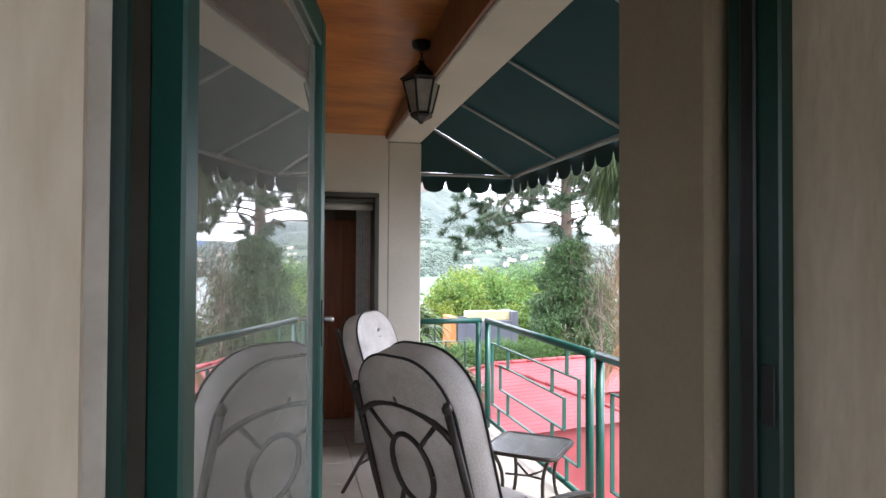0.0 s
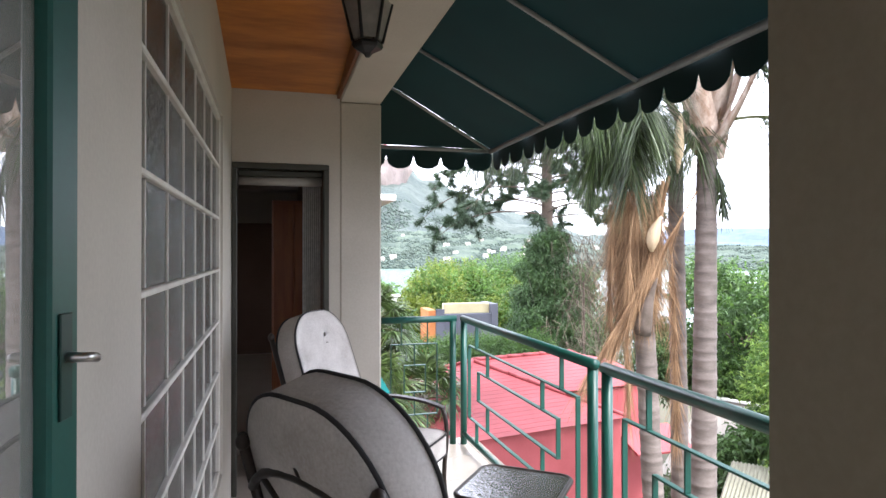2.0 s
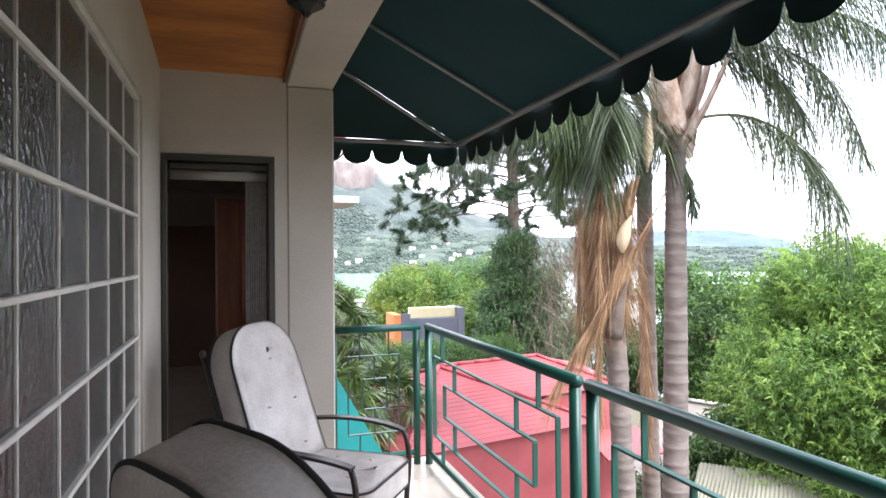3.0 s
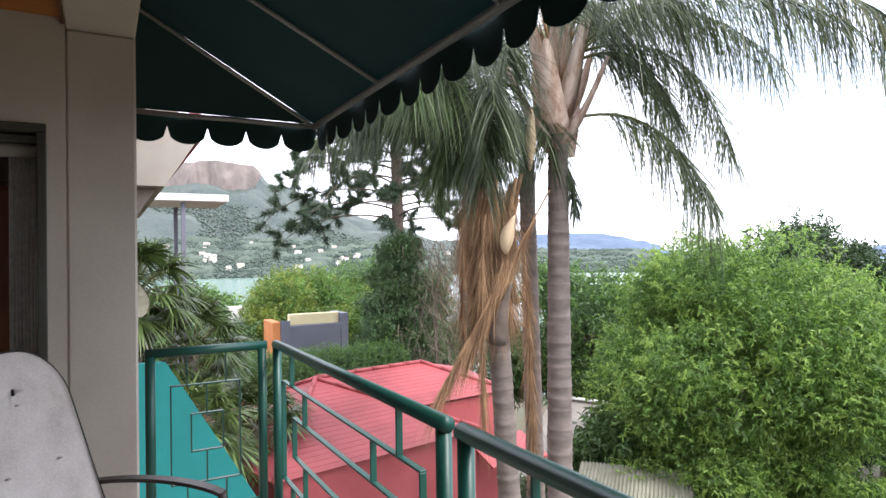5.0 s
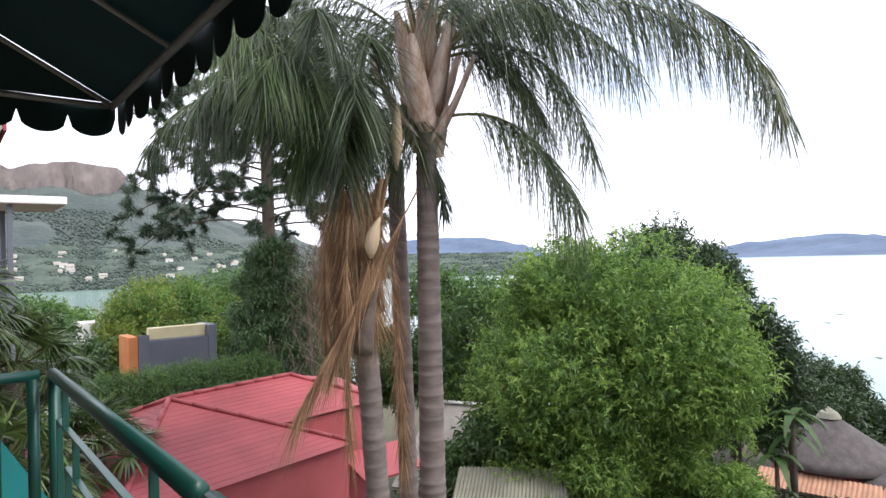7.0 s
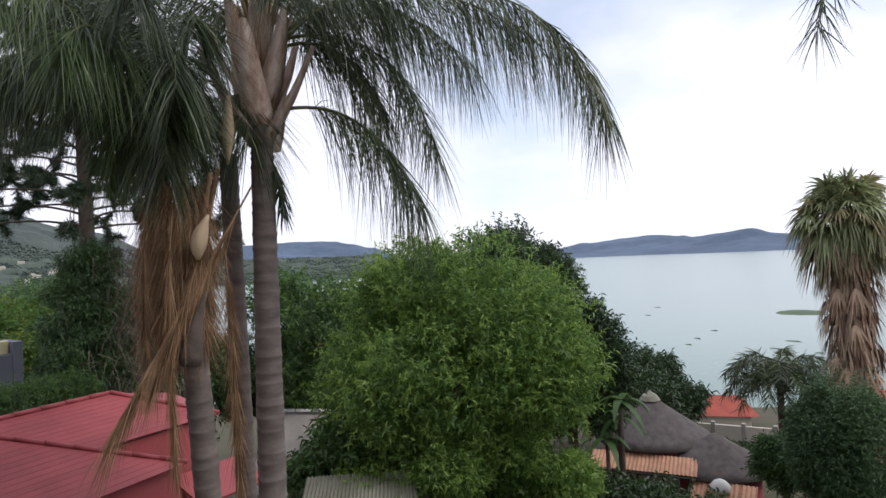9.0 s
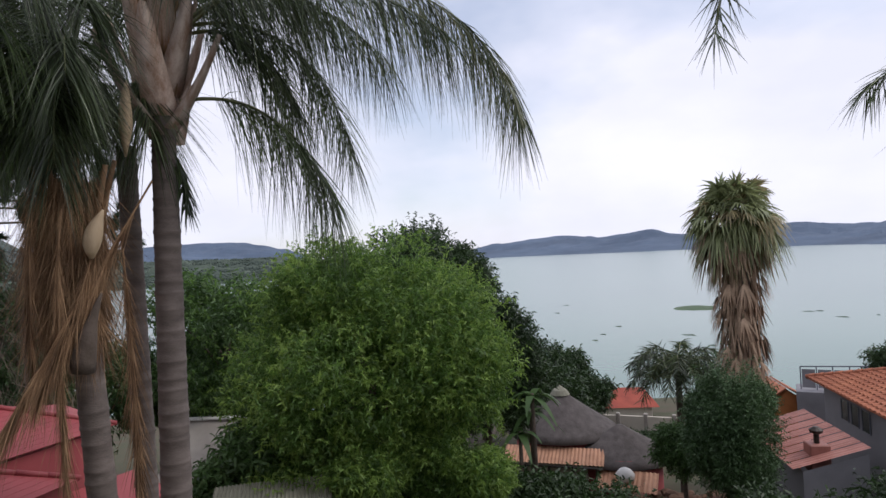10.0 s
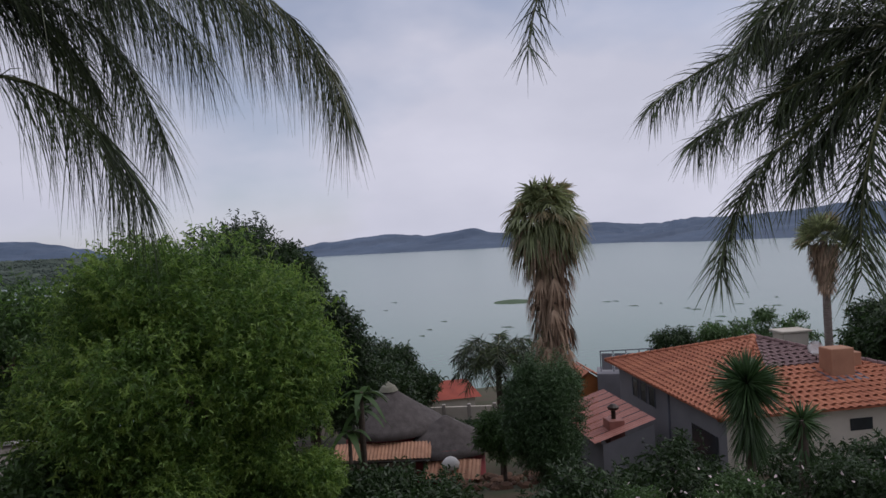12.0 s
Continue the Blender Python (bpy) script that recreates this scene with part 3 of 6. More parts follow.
for nm, a, b in (("stile", (0, -0.02, 0.02), (0.042, 0.02, LEAF_H)), ("stile", (LEAF_W - 0.06, -0.02, 0.02), (LEAF_W, 0.02, LEAF_H)),
                 ("bottom_rail", (0.043, -0.02, 0.02), (LEAF_W - 0.061, 0.02, 0.24)), ("top_rail", (0.043, -0.02, LEAF_H - 0.08), (LEAF_W - 0.061, 0.02, LEAF_H))):
    part(nm, Geo().box(a, b, 0.004), GREEN, leaf)
pn = part("pane", Geo().box((0.043, -0.003, 0.241), (LEAF_W - 0.061, 0.003, LEAF_H - 0.081)), GLASS, leaf)
pn.visible_shadow = False
lv = part("lock_plate", Geo().box((LEAF_W - 0.045, -0.0235, 1.33), (LEAF_W - 0.02, -0.0202, 1.45), 0.001), GREEN_DARK, leaf)
lever = Geo().tube(bez((LEAF_W - 0.032, -0.0236, 1.40), (LEAF_W - 0.032, -0.05, 1.40), (LEAF_W - 0.03, -0.045, 1.40), (LEAF_W - 0.004, -0.042, 1.395), 9), 0.006, 8)
part("lever", lever, CHROME, leaf, "bare metal lever handle", True)

# far end wall, doorway without a closed leaf, blind box, lace, room behind with a brown door
FD0, FD1, FDZ = -0.497, 0.10, 2.08
wall_with_hole("wall_north", (WX + 0.001, FAR_Y, 0), (BEAM_L - 0.001, FAR_Y + 0.2, 3.1), 1, (FD0, FD1, 0, FDZ), PLASTER, "beige plastered end wall over a dark doorway")
fd = thing("door_2", "open doorway with dark olive frame and a rolled blind", "door", "", "structure")
for a, b in (((FD0, FAR_Y - 0.012, 0), (FD0 + 0.03, FAR_Y + 0.05, FDZ - 0.036)), ((FD1 - 0.035, FAR_Y - 0.012, 0), (FD1, FAR_Y + 0.05, FDZ - 0.036)), ((FD0, FAR_Y - 0.012, FDZ - 0.035), (FD1, FAR_Y + 0.05, FDZ))):
    part("door_frame", Geo().box(a, b, 0.004), OLIVE, fd)
part("head_track", Geo().box((FD0 + 0.031, FAR_Y + 0.052, FDZ - 0.075), (FD1 - 0.036, FAR_Y + 0.09, FDZ - 0.04), 0.006), OLIVE, fd)
part("blind_roll", Geo().tube([(FD0 + 0.035, FAR_Y + 0.12, FDZ - 0.1), (FD1 - 0.04, FAR_Y + 0.12, FDZ - 0.1)], 0.03, 14), CONCRETE, fd, "rolled dull cloth blind", True)
lace = Geo()
nl = 40
for k in range(nl + 1):
    x = 0.062 - 0.12 * k / nl
    y = FAR_Y + 0.24 + 0.012 * math.sin(k * 1.4)
    lace.v += [(x, y, 0.05), (x, y, FDZ - 0.08)]
lace.f += [(2 * k, 2 * k + 2, 2 * k + 3, 2 * k + 1) for k in range(nl)]
solid("lace_curtain", lace, LACE, "white lace curtain drawn aside in the doorway", "curtain", smooth=True)
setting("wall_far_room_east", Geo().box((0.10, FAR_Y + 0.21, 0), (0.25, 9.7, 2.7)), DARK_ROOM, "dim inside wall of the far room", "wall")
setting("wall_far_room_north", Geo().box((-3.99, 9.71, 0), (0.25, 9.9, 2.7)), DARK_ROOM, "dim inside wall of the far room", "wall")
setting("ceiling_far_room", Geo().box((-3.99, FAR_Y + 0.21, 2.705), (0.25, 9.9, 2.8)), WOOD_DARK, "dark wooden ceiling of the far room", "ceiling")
setting("floor_far_room", Geo().box((-4.0, 4.93, -0.2), (0.25, 9.7, -0.004)), TILE, "pale tiled floor of the far room", "floor")
cup = thing("wardrobe", "orange-brown wooden wardrobe standing in the dim room", "wardrobe")
part("body", Geo().box((-0.26, 5.35, 0.0), (0.09, 5.9, 1.95), 0.008), DOOR_WOOD, cup)
part("door", Geo().box((-0.25, 5.325, 0.06), (-0.088, 5.349, 1.92), 0.005), DOOR_WOOD, cup)
part("door", Geo().box((-0.078, 5.325, 0.06), (0.085, 5.349, 1.92), 0.005), DOOR_WOOD, cup)

# sloping wooden ceiling of planks, fascia, beam and columns
g = Geo()
PW = 0.6
y = 0.0
while y < FAR_Y - 1e-3:
    y2 = min(y + PW, FAR_Y)
    za, zb = ceil_z(y + 0.0004), ceil_z(y2 - 0.0004)
    g.add([(WX, y + 0.0004, za), (BEAM_L - 0.02, y + 0.0004, za), (BEAM_L - 0.02, y2 - 0.0004, zb), (WX, y2 - 0.0004, zb),
           (WX, y + 0.0004, za + 0.02), (BEAM_L - 0.02, y + 0.0004, za + 0.02), (BEAM_L - 0.02, y2 - 0.0004, zb + 0.02), (WX, y2 - 0.0004, zb + 0.02)],
          [(0, 3, 2, 1), (4, 5, 6, 7), (0, 1, 5, 4), (1, 2, 6, 5), (2, 3, 7, 6), (3, 0, 4, 7)])
    y = y2
setting("ceiling_veranda", g, WOOD, "varnished orange pine board ceiling", "ceiling")
setting("roof_over_veranda", Geo().poly([(-4.2, 0.0, 3.42), (0.75, 0.0, 3.42), (0.75, 10.0, 3.42), (-4.2, 10.0, 3.42)], 0.14), CONCRETE, "flat roof deck over the house", "roof")
setting("trim", Geo().poly([(BEAM_L - 0.003, 0, 2.515), (BEAM_L - 0.003, FAR_Y, 2.515), (BEAM_L - 0.003, FAR_Y, ceil_z(FAR_Y) + 0.02), (BEAM_L - 0.003, 0, ceil_z(0) + 0.02)], 0.016), WOOD_DARK, "dark stained timber fascia along the beam", "trim")
setting("beam", Geo().box((BEAM_L, 0.29, 2.50), (BEAM_R, 4.54, 3.24), 0.008), PLASTER, "plastered beige concrete beam", "beam")
setting("column", Geo().box((BEAM_L, FAR_Y + 0.005, -0.01), (BEAM_R, 4.34, 2.498), 0.01), PLASTER, "square beige plastered column", "column")
# this column's colour already carries its shade, unlike the far one
setting("column_near", Geo().box((0.185, 0.165, -0.01), (0.52, 0.49, 2.498), 0.01), PLASTER_CREAM_SHADED, "square beige plastered column beside the door", "column")
setting("wall_side", Geo().box((0.53, 0.02, 0), (1.36, 0.27, 3.25)), PLASTER, "beige plastered house wall beside the balcony", "wall")

# lantern on a short chain
lx, ly = 0.108, 2.44
lan = thing("lantern", "black metal hexagonal hanging lantern with frosted panes", "lantern")
cz = ceil_z(ly)
part("ceiling_plate", Geo().lathe([(0.012, -0.045), (0.05, -0.03), (0.055, 0.0)], (lx, ly, cz), 16), BLACK, lan, "", True)
for k in range(4):
    z = cz - 0.05 - k * 0.022
    a = math.pi / 2 * (k % 2)
    part("chain_link", Geo().tube([(lx + 0.008 * math.cos(t) * math.cos(a), ly + 0.008 * math.cos(t) * math.sin(a), z + 0.014 * math.sin(t)) for t in (math.tau * i / 10 for i in range(11))], 0.0025, 5), BLACK, lan)
LT = 2.572
part("cap", Geo().lathe([(0.114, 0.0), (0.118, 0.008), (0.085, 0.035), (0.06, 0.055), (0.03, 0.085), (0.018, 0.095), (0.018, 0.11)], (lx, ly, LT - 0.06), 6), BLACK, lan)
part("base", Geo().lathe([(0.008, -0.045), (0.02, -0.03), (0.055, -0.012), (0.062, 0.0), (0.058, 0.012)], (lx, ly, 2.328), 6), BLACK, lan)
for k in range(6):
    a0, a1 = math.tau * k / 6, math.tau * (k + 1) / 6
    top, bot, zt, zb = 0.1, 0.058, LT - 0.058, 2.342
    p = [(lx + top * math.cos(a0), ly + top * math.sin(a0), zt), (lx + bot * math.cos(a0), ly + bot * math.sin(a0), zb)]
    part("corner_bar", Geo().tube(p, 0.0065, 6), BLACK, lan)
    i_ = 0.94
    part("pane", Geo().poly([(lx + top * i_ * math.cos(a0), ly + top * i_ * math.sin(a0), zt - 0.01), (lx + top * i_ * math.cos(a1), ly + top * i_ * math.sin(a1), zt - 0.01),
                            (lx + bot * i_ * math.cos(a1), ly + bot * i_ * math.sin(a1), zb + 0.008), (lx + bot * i_ * math.cos(a0), ly + bot * i_ * math.sin(a0), zb + 0.008)], 0.003), FROST, lan)


# ---- balustrade: tube frames with interlocking flat-bar rectangles ----
def rail_panel(a, b, label, bar=0.009, outer=(0.06, 0.94), inner=(0.17, 0.83), ties=(0.15, 0.85), mids=(0.27, 0.73)):
    """A panel from plan point a to b: end posts, rails, two nested rectangles and their short ties."""
    a, b = Vector((*a, 0)), Vector((*b, 0))
    w = (b - a).length
    ang = math.degrees(math.atan2((b - a).y, (b - a).x))
    t = thing("railing_panel", label, "railing", "balcony railing panels", "", pose(a.x, a.y, 0, 0, 0, ang))
    r = 0.026
    for x in (r, w - r):
        part("post", Geo().tube([(x, 0, 0.0), (x, 0, 0.975)], r, 14), GREEN, t, "", True)
    part("top_rail", Geo().tube([(0.0, 0, 0.99), (w, 0, 0.99)], r * 1.02, 14), GREEN, t, "", True)
    part("bottom_rail", Geo().tube([(2 * r, 0, 0.085), (w - 2 * r, 0, 0.085)], 0.019, 12), GREEN, t, "", True)
    i0, i1 = 2 * r, w - 2 * r
    s = i1 - i0
    U = lambda u: i0 + s * u
    h = bar / 2

    def hor(u0, u1, z):
        part("flat_bar", Geo().box((U(u0) - h, -0.013, z - h), (U(u1) + h, 0.013, z + h), 0.0015), GREEN, t)

    def ver(u, z0, z1):
        part("flat_bar", Geo().box((U(u) - h, -0.013, z0 + h), (U(u) + h, 0.013, z1 - h), 0.0015), GREEN, t)
    for u0, u1, z0, z1 in ((*outer, 0.25, 0.80), (*inner, 0.425, 0.635)):
        hor(u0, u1, z0), hor(u0, u1, z1), ver(u0, z0, z1), ver(u1, z0, z1)
    for u in ties:
        ver(u, 0.80, 0.975), ver(u, 0.095, 0.25)
    for u in mids:
        ver(u, 0.635, 0.80), ver(u, 0.25, 0.425)
    return t


rail_panel((0.50, RAIL_Y), (1.155, RAIL_Y), "narrow green painted steel railing panel with nested rectangles", 0.007, (0.14, 0.81), (0.33, 0.64), (0.29, 0.67), (0.48,))
rail_panel((RAIL_X, 4.755), (RAIL_X, 2.64), "green painted steel balcony railing panel with nested rectangles")
rail_panel((RAIL_X, 2.56), (RAIL_X, 0.46), "green painted steel balcony railing panel with nested rectangles")

# ---- awning: tubes, canvas, scalloped valance ----
AX, AY0, AY1, AZ = 1.555, -1.2, 5.065, 2.385
WXA, WZA = 0.455, 2.92
HIP_Y, HIP_Z = 4.52, 2.80
aw = thing("awning", "dark green canvas awning with scalloped valance on grey tubes", "awning")
T = 0.016
part("front_bar", Geo().tube([(AX, AY0, AZ), (AX, AY1, AZ)], 0.02, 10), ALU, aw, "", True)
part("end_bar", Geo().tube([(AX, AY1, AZ), (BEAM_R + 0.03, AY1, AZ)], 0.016, 10), ALU, aw, "", True)
part("wall_bar", Geo().tube([(WXA, AY0, WZA), (WXA, 4.30, WZA), (WXA, HIP_Y, HIP_Z)], 0.014, 8), ALU, aw, "", True)
for y in (3.915, 2.80, 1.685, 0.57, -0.545):
    part("rib", Geo().tube([(WXA + 0.012, y, WZA), (AX - 0.018, y, AZ + 0.004)], 0.0125, 8), ALU, aw, "", True)
part("hip_rib", Geo().tube([(WXA + 0.012, HIP_Y, HIP_Z), (AX - 0.015, AY1 - 0.015, AZ + 0.004)], 0.0125, 8), ALU, aw, "", True)
ribs = [AY0, -0.545, 0.57, 1.685, 2.80, 3.915, HIP_Y]
for a, b in zip(ribs, ribs[1:]):
    g = Geo()
    n1, n2 = 8, 6
    top = [[None] * (n2 + 1) for _ in range(n1 + 1)]
    for i in range(n1 + 1):
        for j in range(n2 + 1):
            u, v = i / n1, j / n2
            yy = a + (b - a) * u
            yo = a + ((AY1 if b == HIP_Y else b) - a) * u
            wz = WZA + (HIP_Z - WZA) * u if b == HIP_Y else WZA
            sag = 0.012 * math.sin(math.pi * u) * math.sin(math.pi * v)
            g.v.append((WXA + (AX - WXA) * v, yy + (yo - yy) * v, wz + 0.02 + (AZ + 0.002 - wz) * v - sag))
    for i in range(n1):
        for j in range(n2):
            k = i * (n2 + 1) + j
            g.f.append((k, k + 1, k + n2 + 2, k + n2 + 1))
    part("canvas", g, CANVAS, aw, "", True)
part("end_canvas", Geo().poly([(WXA - 0.02, HIP_Y, HIP_Z + 0.02), (AX, AY1 + 0.002, AZ + 0.022), (BEAM_R - 0.02, AY1 + 0.002, AZ + 0.022)], 0.004), CANVAS, aw)


def valance(p0, p1, n, drop=0.075, lobe=0.115):
    """A hanging strip that ends in round scallops."""
    p0, p1 = Vector(p0), Vector(p1)
    g = Geo()
    m = 12
    for i in range(n * m + 1):
        q = p0.lerp(p1, i / (n * m))
        u = (i % m) / m
        side = (p1 - p0).normalized().cross(Vector((0, 0, 1)))
        q = q + side * 0.012 * math.sin(i / m * 2.1)
        e = math.sqrt(max(0.0, 1 - (2 * u - 1) ** 2))
        zz = drop + lobe * (0.25 + 0.75 * e) if i % m else drop + 0.01
        g.v += [(q.x, q.y, q.z), (q.x, q.y, q.z - zz)]
    g.f += [(2 * i, 2 * i + 1, 2 * i + 3, 2 * i + 2) for i in range(n * m)]
    ob = part("valance", g, VALANCE, aw)
    mod = ob.modifiers.new("thick", "SOLIDIFY")
    mod.thickness = 0.003
    return ob


valance((AX + 0.024, AY0, AZ + 0.02), (AX + 0.024, AY1 + 0.02, AZ + 0.02), 28)
valance((AX + 0.02, AY1 + 0.02, AZ + 0.02), (BEAM_R - 0.02, AY1 + 0.02, AZ + 0.02), 5)


# ---- patio chairs and table ----
def rounded(w0, w1, h, r, n=10):
    """Outline of a panel, w0 wide below and w1 wide above, with round top corners."""
    pts = [(-w0 / 2, 0), (w0 / 2, 0)]
    for i in range(n + 1):
        a = math.pi / 2 * i / n
        pts.append((w1 / 2 - r + r * math.cos(a), h - r + r * math.sin(a)))
    for i in range(n + 1):
        a = math.pi / 2 + math.pi / 2 * i / n
        pts.append((-w1 / 2 + r + r * math.cos(a), h - r + r * math.sin(a)))
    return pts


def cushion(name, outline, thick, m, parent, label="", tuft=()):
    """A stuffed cushion: the outline shrinks towards both faces, with dimples, and black piping on its edges."""
    g = Geo()
    k = len(outline)
    cx = sum(p[0] for p in outline) / k
    cy = sum(p[1] for p in outline) / k
    rings = [(0.0, 0.97, -0.5), (0.3, 1, -0.32), (0.6, 1.0, 0.32), (0.9, 0.97, 0.5)]
    for _, s, d in rings:
        g.v += [m @ Vector((cx + (x - cx) * s, d * thick, cy + (y - cy) * s)) for x, y in outline]
    g.f += [(r * k + i, r * k + (i + 1) % k, (r + 1) * k + (i + 1) % k, (r + 1) * k + i) for r in range(3) for i in range(k)]
    for sgn, base in ((-1, 0), (1, 3 * k)):
        prev = list(range(base, base + k))
        for s in (0.85, 0.65, 0.42, 0.2, 0.03):
            kk = len(g.v)
            for x, y in outline:
                px, py = cx + (x - cx) * s * 0.97, cy + (y - cy) * s * 0.97
                puff = thick * (0.5 + 0.22 * (1 - s * s))
                for tx, ty in tuft:
                    puff -= 0.02 * math.exp(-((px - tx) ** 2 + (py - ty) ** 2) / 0.006)
                g.v.append(m @ Vector((px, sgn * puff, py)))
            nxt = list(range(kk, kk + k))
            g.f += [(prev[i], nxt[i], nxt[(i + 1) % k], prev[(i + 1) % k]) for i in range(k)]
            prev = nxt
        g.f.append(tuple(prev))
    ob = part(name, g, CUSHION, parent, label, True)
    for d in (-0.46, 0.46):
        loop = [m @ Vector((cx + (x - cx) * 0.99, d * thick, cy + (y - cy) * 0.99)) for x, y in outline]
        part("piping", Geo().tube(loop + [loop[0]], 0.0055, 6, False), PIPING, ob, "", True)
    for tx, ty in tuft:
        part("button", Geo().lathe([(0.004, -0.004), (0.011, 0.0), (0.004, 0.004)], tuple(m @ Vector((tx, thick * 0.62, ty))), 8), CUSHION, ob)
    return ob


def patio_chair(at, label, tilt=16.0, high=0.83):
    c = thing("patio_chair", label, "chair", "patio chairs on the veranda", "", at)
    bm_ = pose(0, -0.23, 0.40, tilt, 0, 0)
    P = lambda x, z, y=0.0: bm_ @ Vector((x, y, z))
    R = 0.0135
    for s in (-1, 1):
        # one bent side tube: front foot, arm support, back upright with a ball on top
        part("back_upright", Geo().tube([P(s * 0.265, -0.05, -0.035), P(s * 0.265, 0.35, -0.045), P(s * 0.25, 0.70, -0.05)], R, 10), IRON, c, "", True)
        part("finial", Geo().lathe([(0.008, -0.02), (0.017, -0.008), (0.019, 0.004), (0.012, 0.018), (0.003, 0.024)], tuple(P(s * 0.25, 0.715, -0.05)), 10), IRON, c, "", True)
        part("rear_leg", Geo().tube(bez((s * 0.265, -0.20, 0.40), (s * 0.27, -0.27, 0.30), (s * 0.29, -0.36, 0.12), (s * 0.30, -0.43, 0.0), 9), R, 10), IRON, c, "", True)
        part("front_leg", Geo().tube(bez((s * 0.29, 0.26, 0.63), (s * 0.30, 0.34, 0.45), (s * 0.28, 0.20, 0.25), (s * 0.29, 0.33, 0.0), 14), R, 10), IRON, c, "", True)
        arm = bez(tuple(P(s * 0.268, 0.27, -0.04)), (s * 0.31, -0.12, 0.69), (s * 0.31, 0.15, 0.67), (s * 0.29, 0.27, 0.63), 12)
        g = Geo()
        for p_ in arm:
            for dx, dz in ((-0.022, -0.007), (0.022, -0.007), (0.022, 0.007), (-0.022, 0.007)):
                g.v.append((p_.x + dx, p_.y, p_.z + dz))
        g.f += [(i * 4 + a, i * 4 + (a + 1) % 4, i * 4 + 4 + (a + 1) % 4, i * 4 + 4 + a) for i in range(11) for a in range(4)] + [(3, 2, 1, 0), (44, 45, 46, 47)]
        part("armrest", g, IRON, c)
        part("seat_side", Geo().tube([(s * 0.265, -0.22, 0.37), (s * 0.275, 0.25, 0.39)], R, 8), IRON, c, "", True)
    part("seat_front", Geo().tube([(-0.275, 0.25, 0.39), (0.275, 0.25, 0.39)], R, 8), IRON, c, "", True)
    part("seat_rear", Geo().tube([(-0.265, -0.22, 0.37), (0.265, -0.22, 0.37)], R, 8), IRON, c, "", True)
    part("stretcher", Geo().tube([(-0.285, -0.31, 0.2), (0.285, -0.31, 0.2)], 0.009, 8), IRON, c, "", True)
    # arched top bar, oval ring and four spokes in the back
    part("back_top", Geo().tube(bez(P(-0.252, 0.60, -0.055), P(-0.15, 0.72, -0.055), P(0.15, 0.72, -0.055), P(0.252, 0.60, -0.055), 12), 0.012, 8), IRON, c, "", True)
    part("back_ring", Geo().tube([P(0.105 * math.cos(t), 0.44 + 0.135 * math.sin(t), -0.055) for t in (math.tau * i / 28 for i in range(29))], 0.011, 8, False), IRON, c, "", True)
    for s in (-1, 1):
        part("spoke", Geo().tube([P(s * 0.07, 0.54, -0.055), P(s * 0.19, 0.655, -0.055)], 0.0095, 8), IRON, c, "", True)
        part("spoke", Geo().tube([P(s * 0.075, 0.345, -0.055), P(s * 0.22, 0.06, -0.055)], 0.0095, 8), IRON, c, "", True)
    cushion("back_cushion", rounded(0.55, 0.53, high, 0.21), 0.135, bm_ @ pose(0, 0.03, 0.03), c, "", ((-0.11, 0.36), (0.11, 0.36), (0, 0.58), (-0.09, 0.14), (0.09, 0.14)))
    cushion("seat_cushion", rounded(0.52, 0.54, 0.54, 0.09), 0.12, pose(0, -0.22, 0.455) @ Matrix(((1, 0, 0, 0), (0, 0, 1, 0), (0, 1, 0, 0), (0, 0, 0, 1))), c, "", ((-0.12, 0.2), (0.12, 0.2), (-0.12, 0.38), (0.12, 0.38)))
    return c


patio_chair(pose(0.22, 1.57, 0, 0, 0, -60), "dark metal patio chair with pale piped cushions, seen from its back")
patio_chair(pose(0.30, 3.36, 0, 0, 0, -127), "dark metal patio chair with pale piped cushions near the column", 19.0, 0.77)

tb = thing("side_table", "small square patio table with rippled glass top", "table", "", "", pose(0.79, 2.60, 0, 0, 0, 51))
q = []
for cx, cy, a0 in ((0.155, 0.155, 0), (-0.155, 0.155, 90), (-0.155, -0.155, 180), (0.155, -0.155, 270)):
    q += [(cx + 0.06 * math.cos(radians(a0 + 15 * i)), cy + 0.06 * math.sin(radians(a0 + 15 * i))) for i in range(7)]
part("table_rim", Geo().tube([(x, y, 0.475) for x, y in q] + [(*q[0], 0.475)], 0.012, 8, False), IRON, tb, "", True)
tg = part("glass_top", Geo().poly([(x * 0.97, y * 0.97, 0.482) for x, y in q], 0.005), TABLE_GLASS, tb)
for sx, sy in ((1, 1), (-1, 1), (1, -1), (-1, -1)):
    part("leg", Geo().tube(bez((sx * 0.17, sy * 0.17, 0.468), (sx * 0.10, sy * 0.10, 0.36), (sx * 0.09, sy * 0.09, 0.2), (sx * 0.2, sy * 0.2, 0.0), 10), 0.011, 8), IRON, tb, "", True)
    part("stay", Geo().tube([(sx * 0.105, sy * 0.105, 0.33), (0, 0, 0.30)], 0.007, 6), IRON, tb, "", True)


# ---- ground, lake, distance ----
LAKE_Z = -16.0


def ground_z(x, y):
    """Terrace near the house, then a slope down to the lake, a shelf under the water, the far shore rising again."""
    s = 0.9 * x + 0.42 * y
    z = -3.8 - 0.30 * max(0.0, s - 8)
    z = max(z, min(-12.5, -12.5 - 0.1 * (s - 37)), -22.0)
    z += 0.25 * noise.noise((x * 0.11, y * 0.11, 0.0))
    return z


g = Geo()
ax = [-4500, -2000, -900, -400, -200, -100, -60, -40, -30, -20, -10, -5, 0, 5, 8, 11, 14, 17, 20, 23, 26, 29, 32, 36, 40, 45, 50, 56, 62, 70, 80, 95, 115, 150, 220, 400, 900, 2000, 4500]
for y in ax:
    for x in ax:
        g.v.append((x, y, ground_z(x, y)))
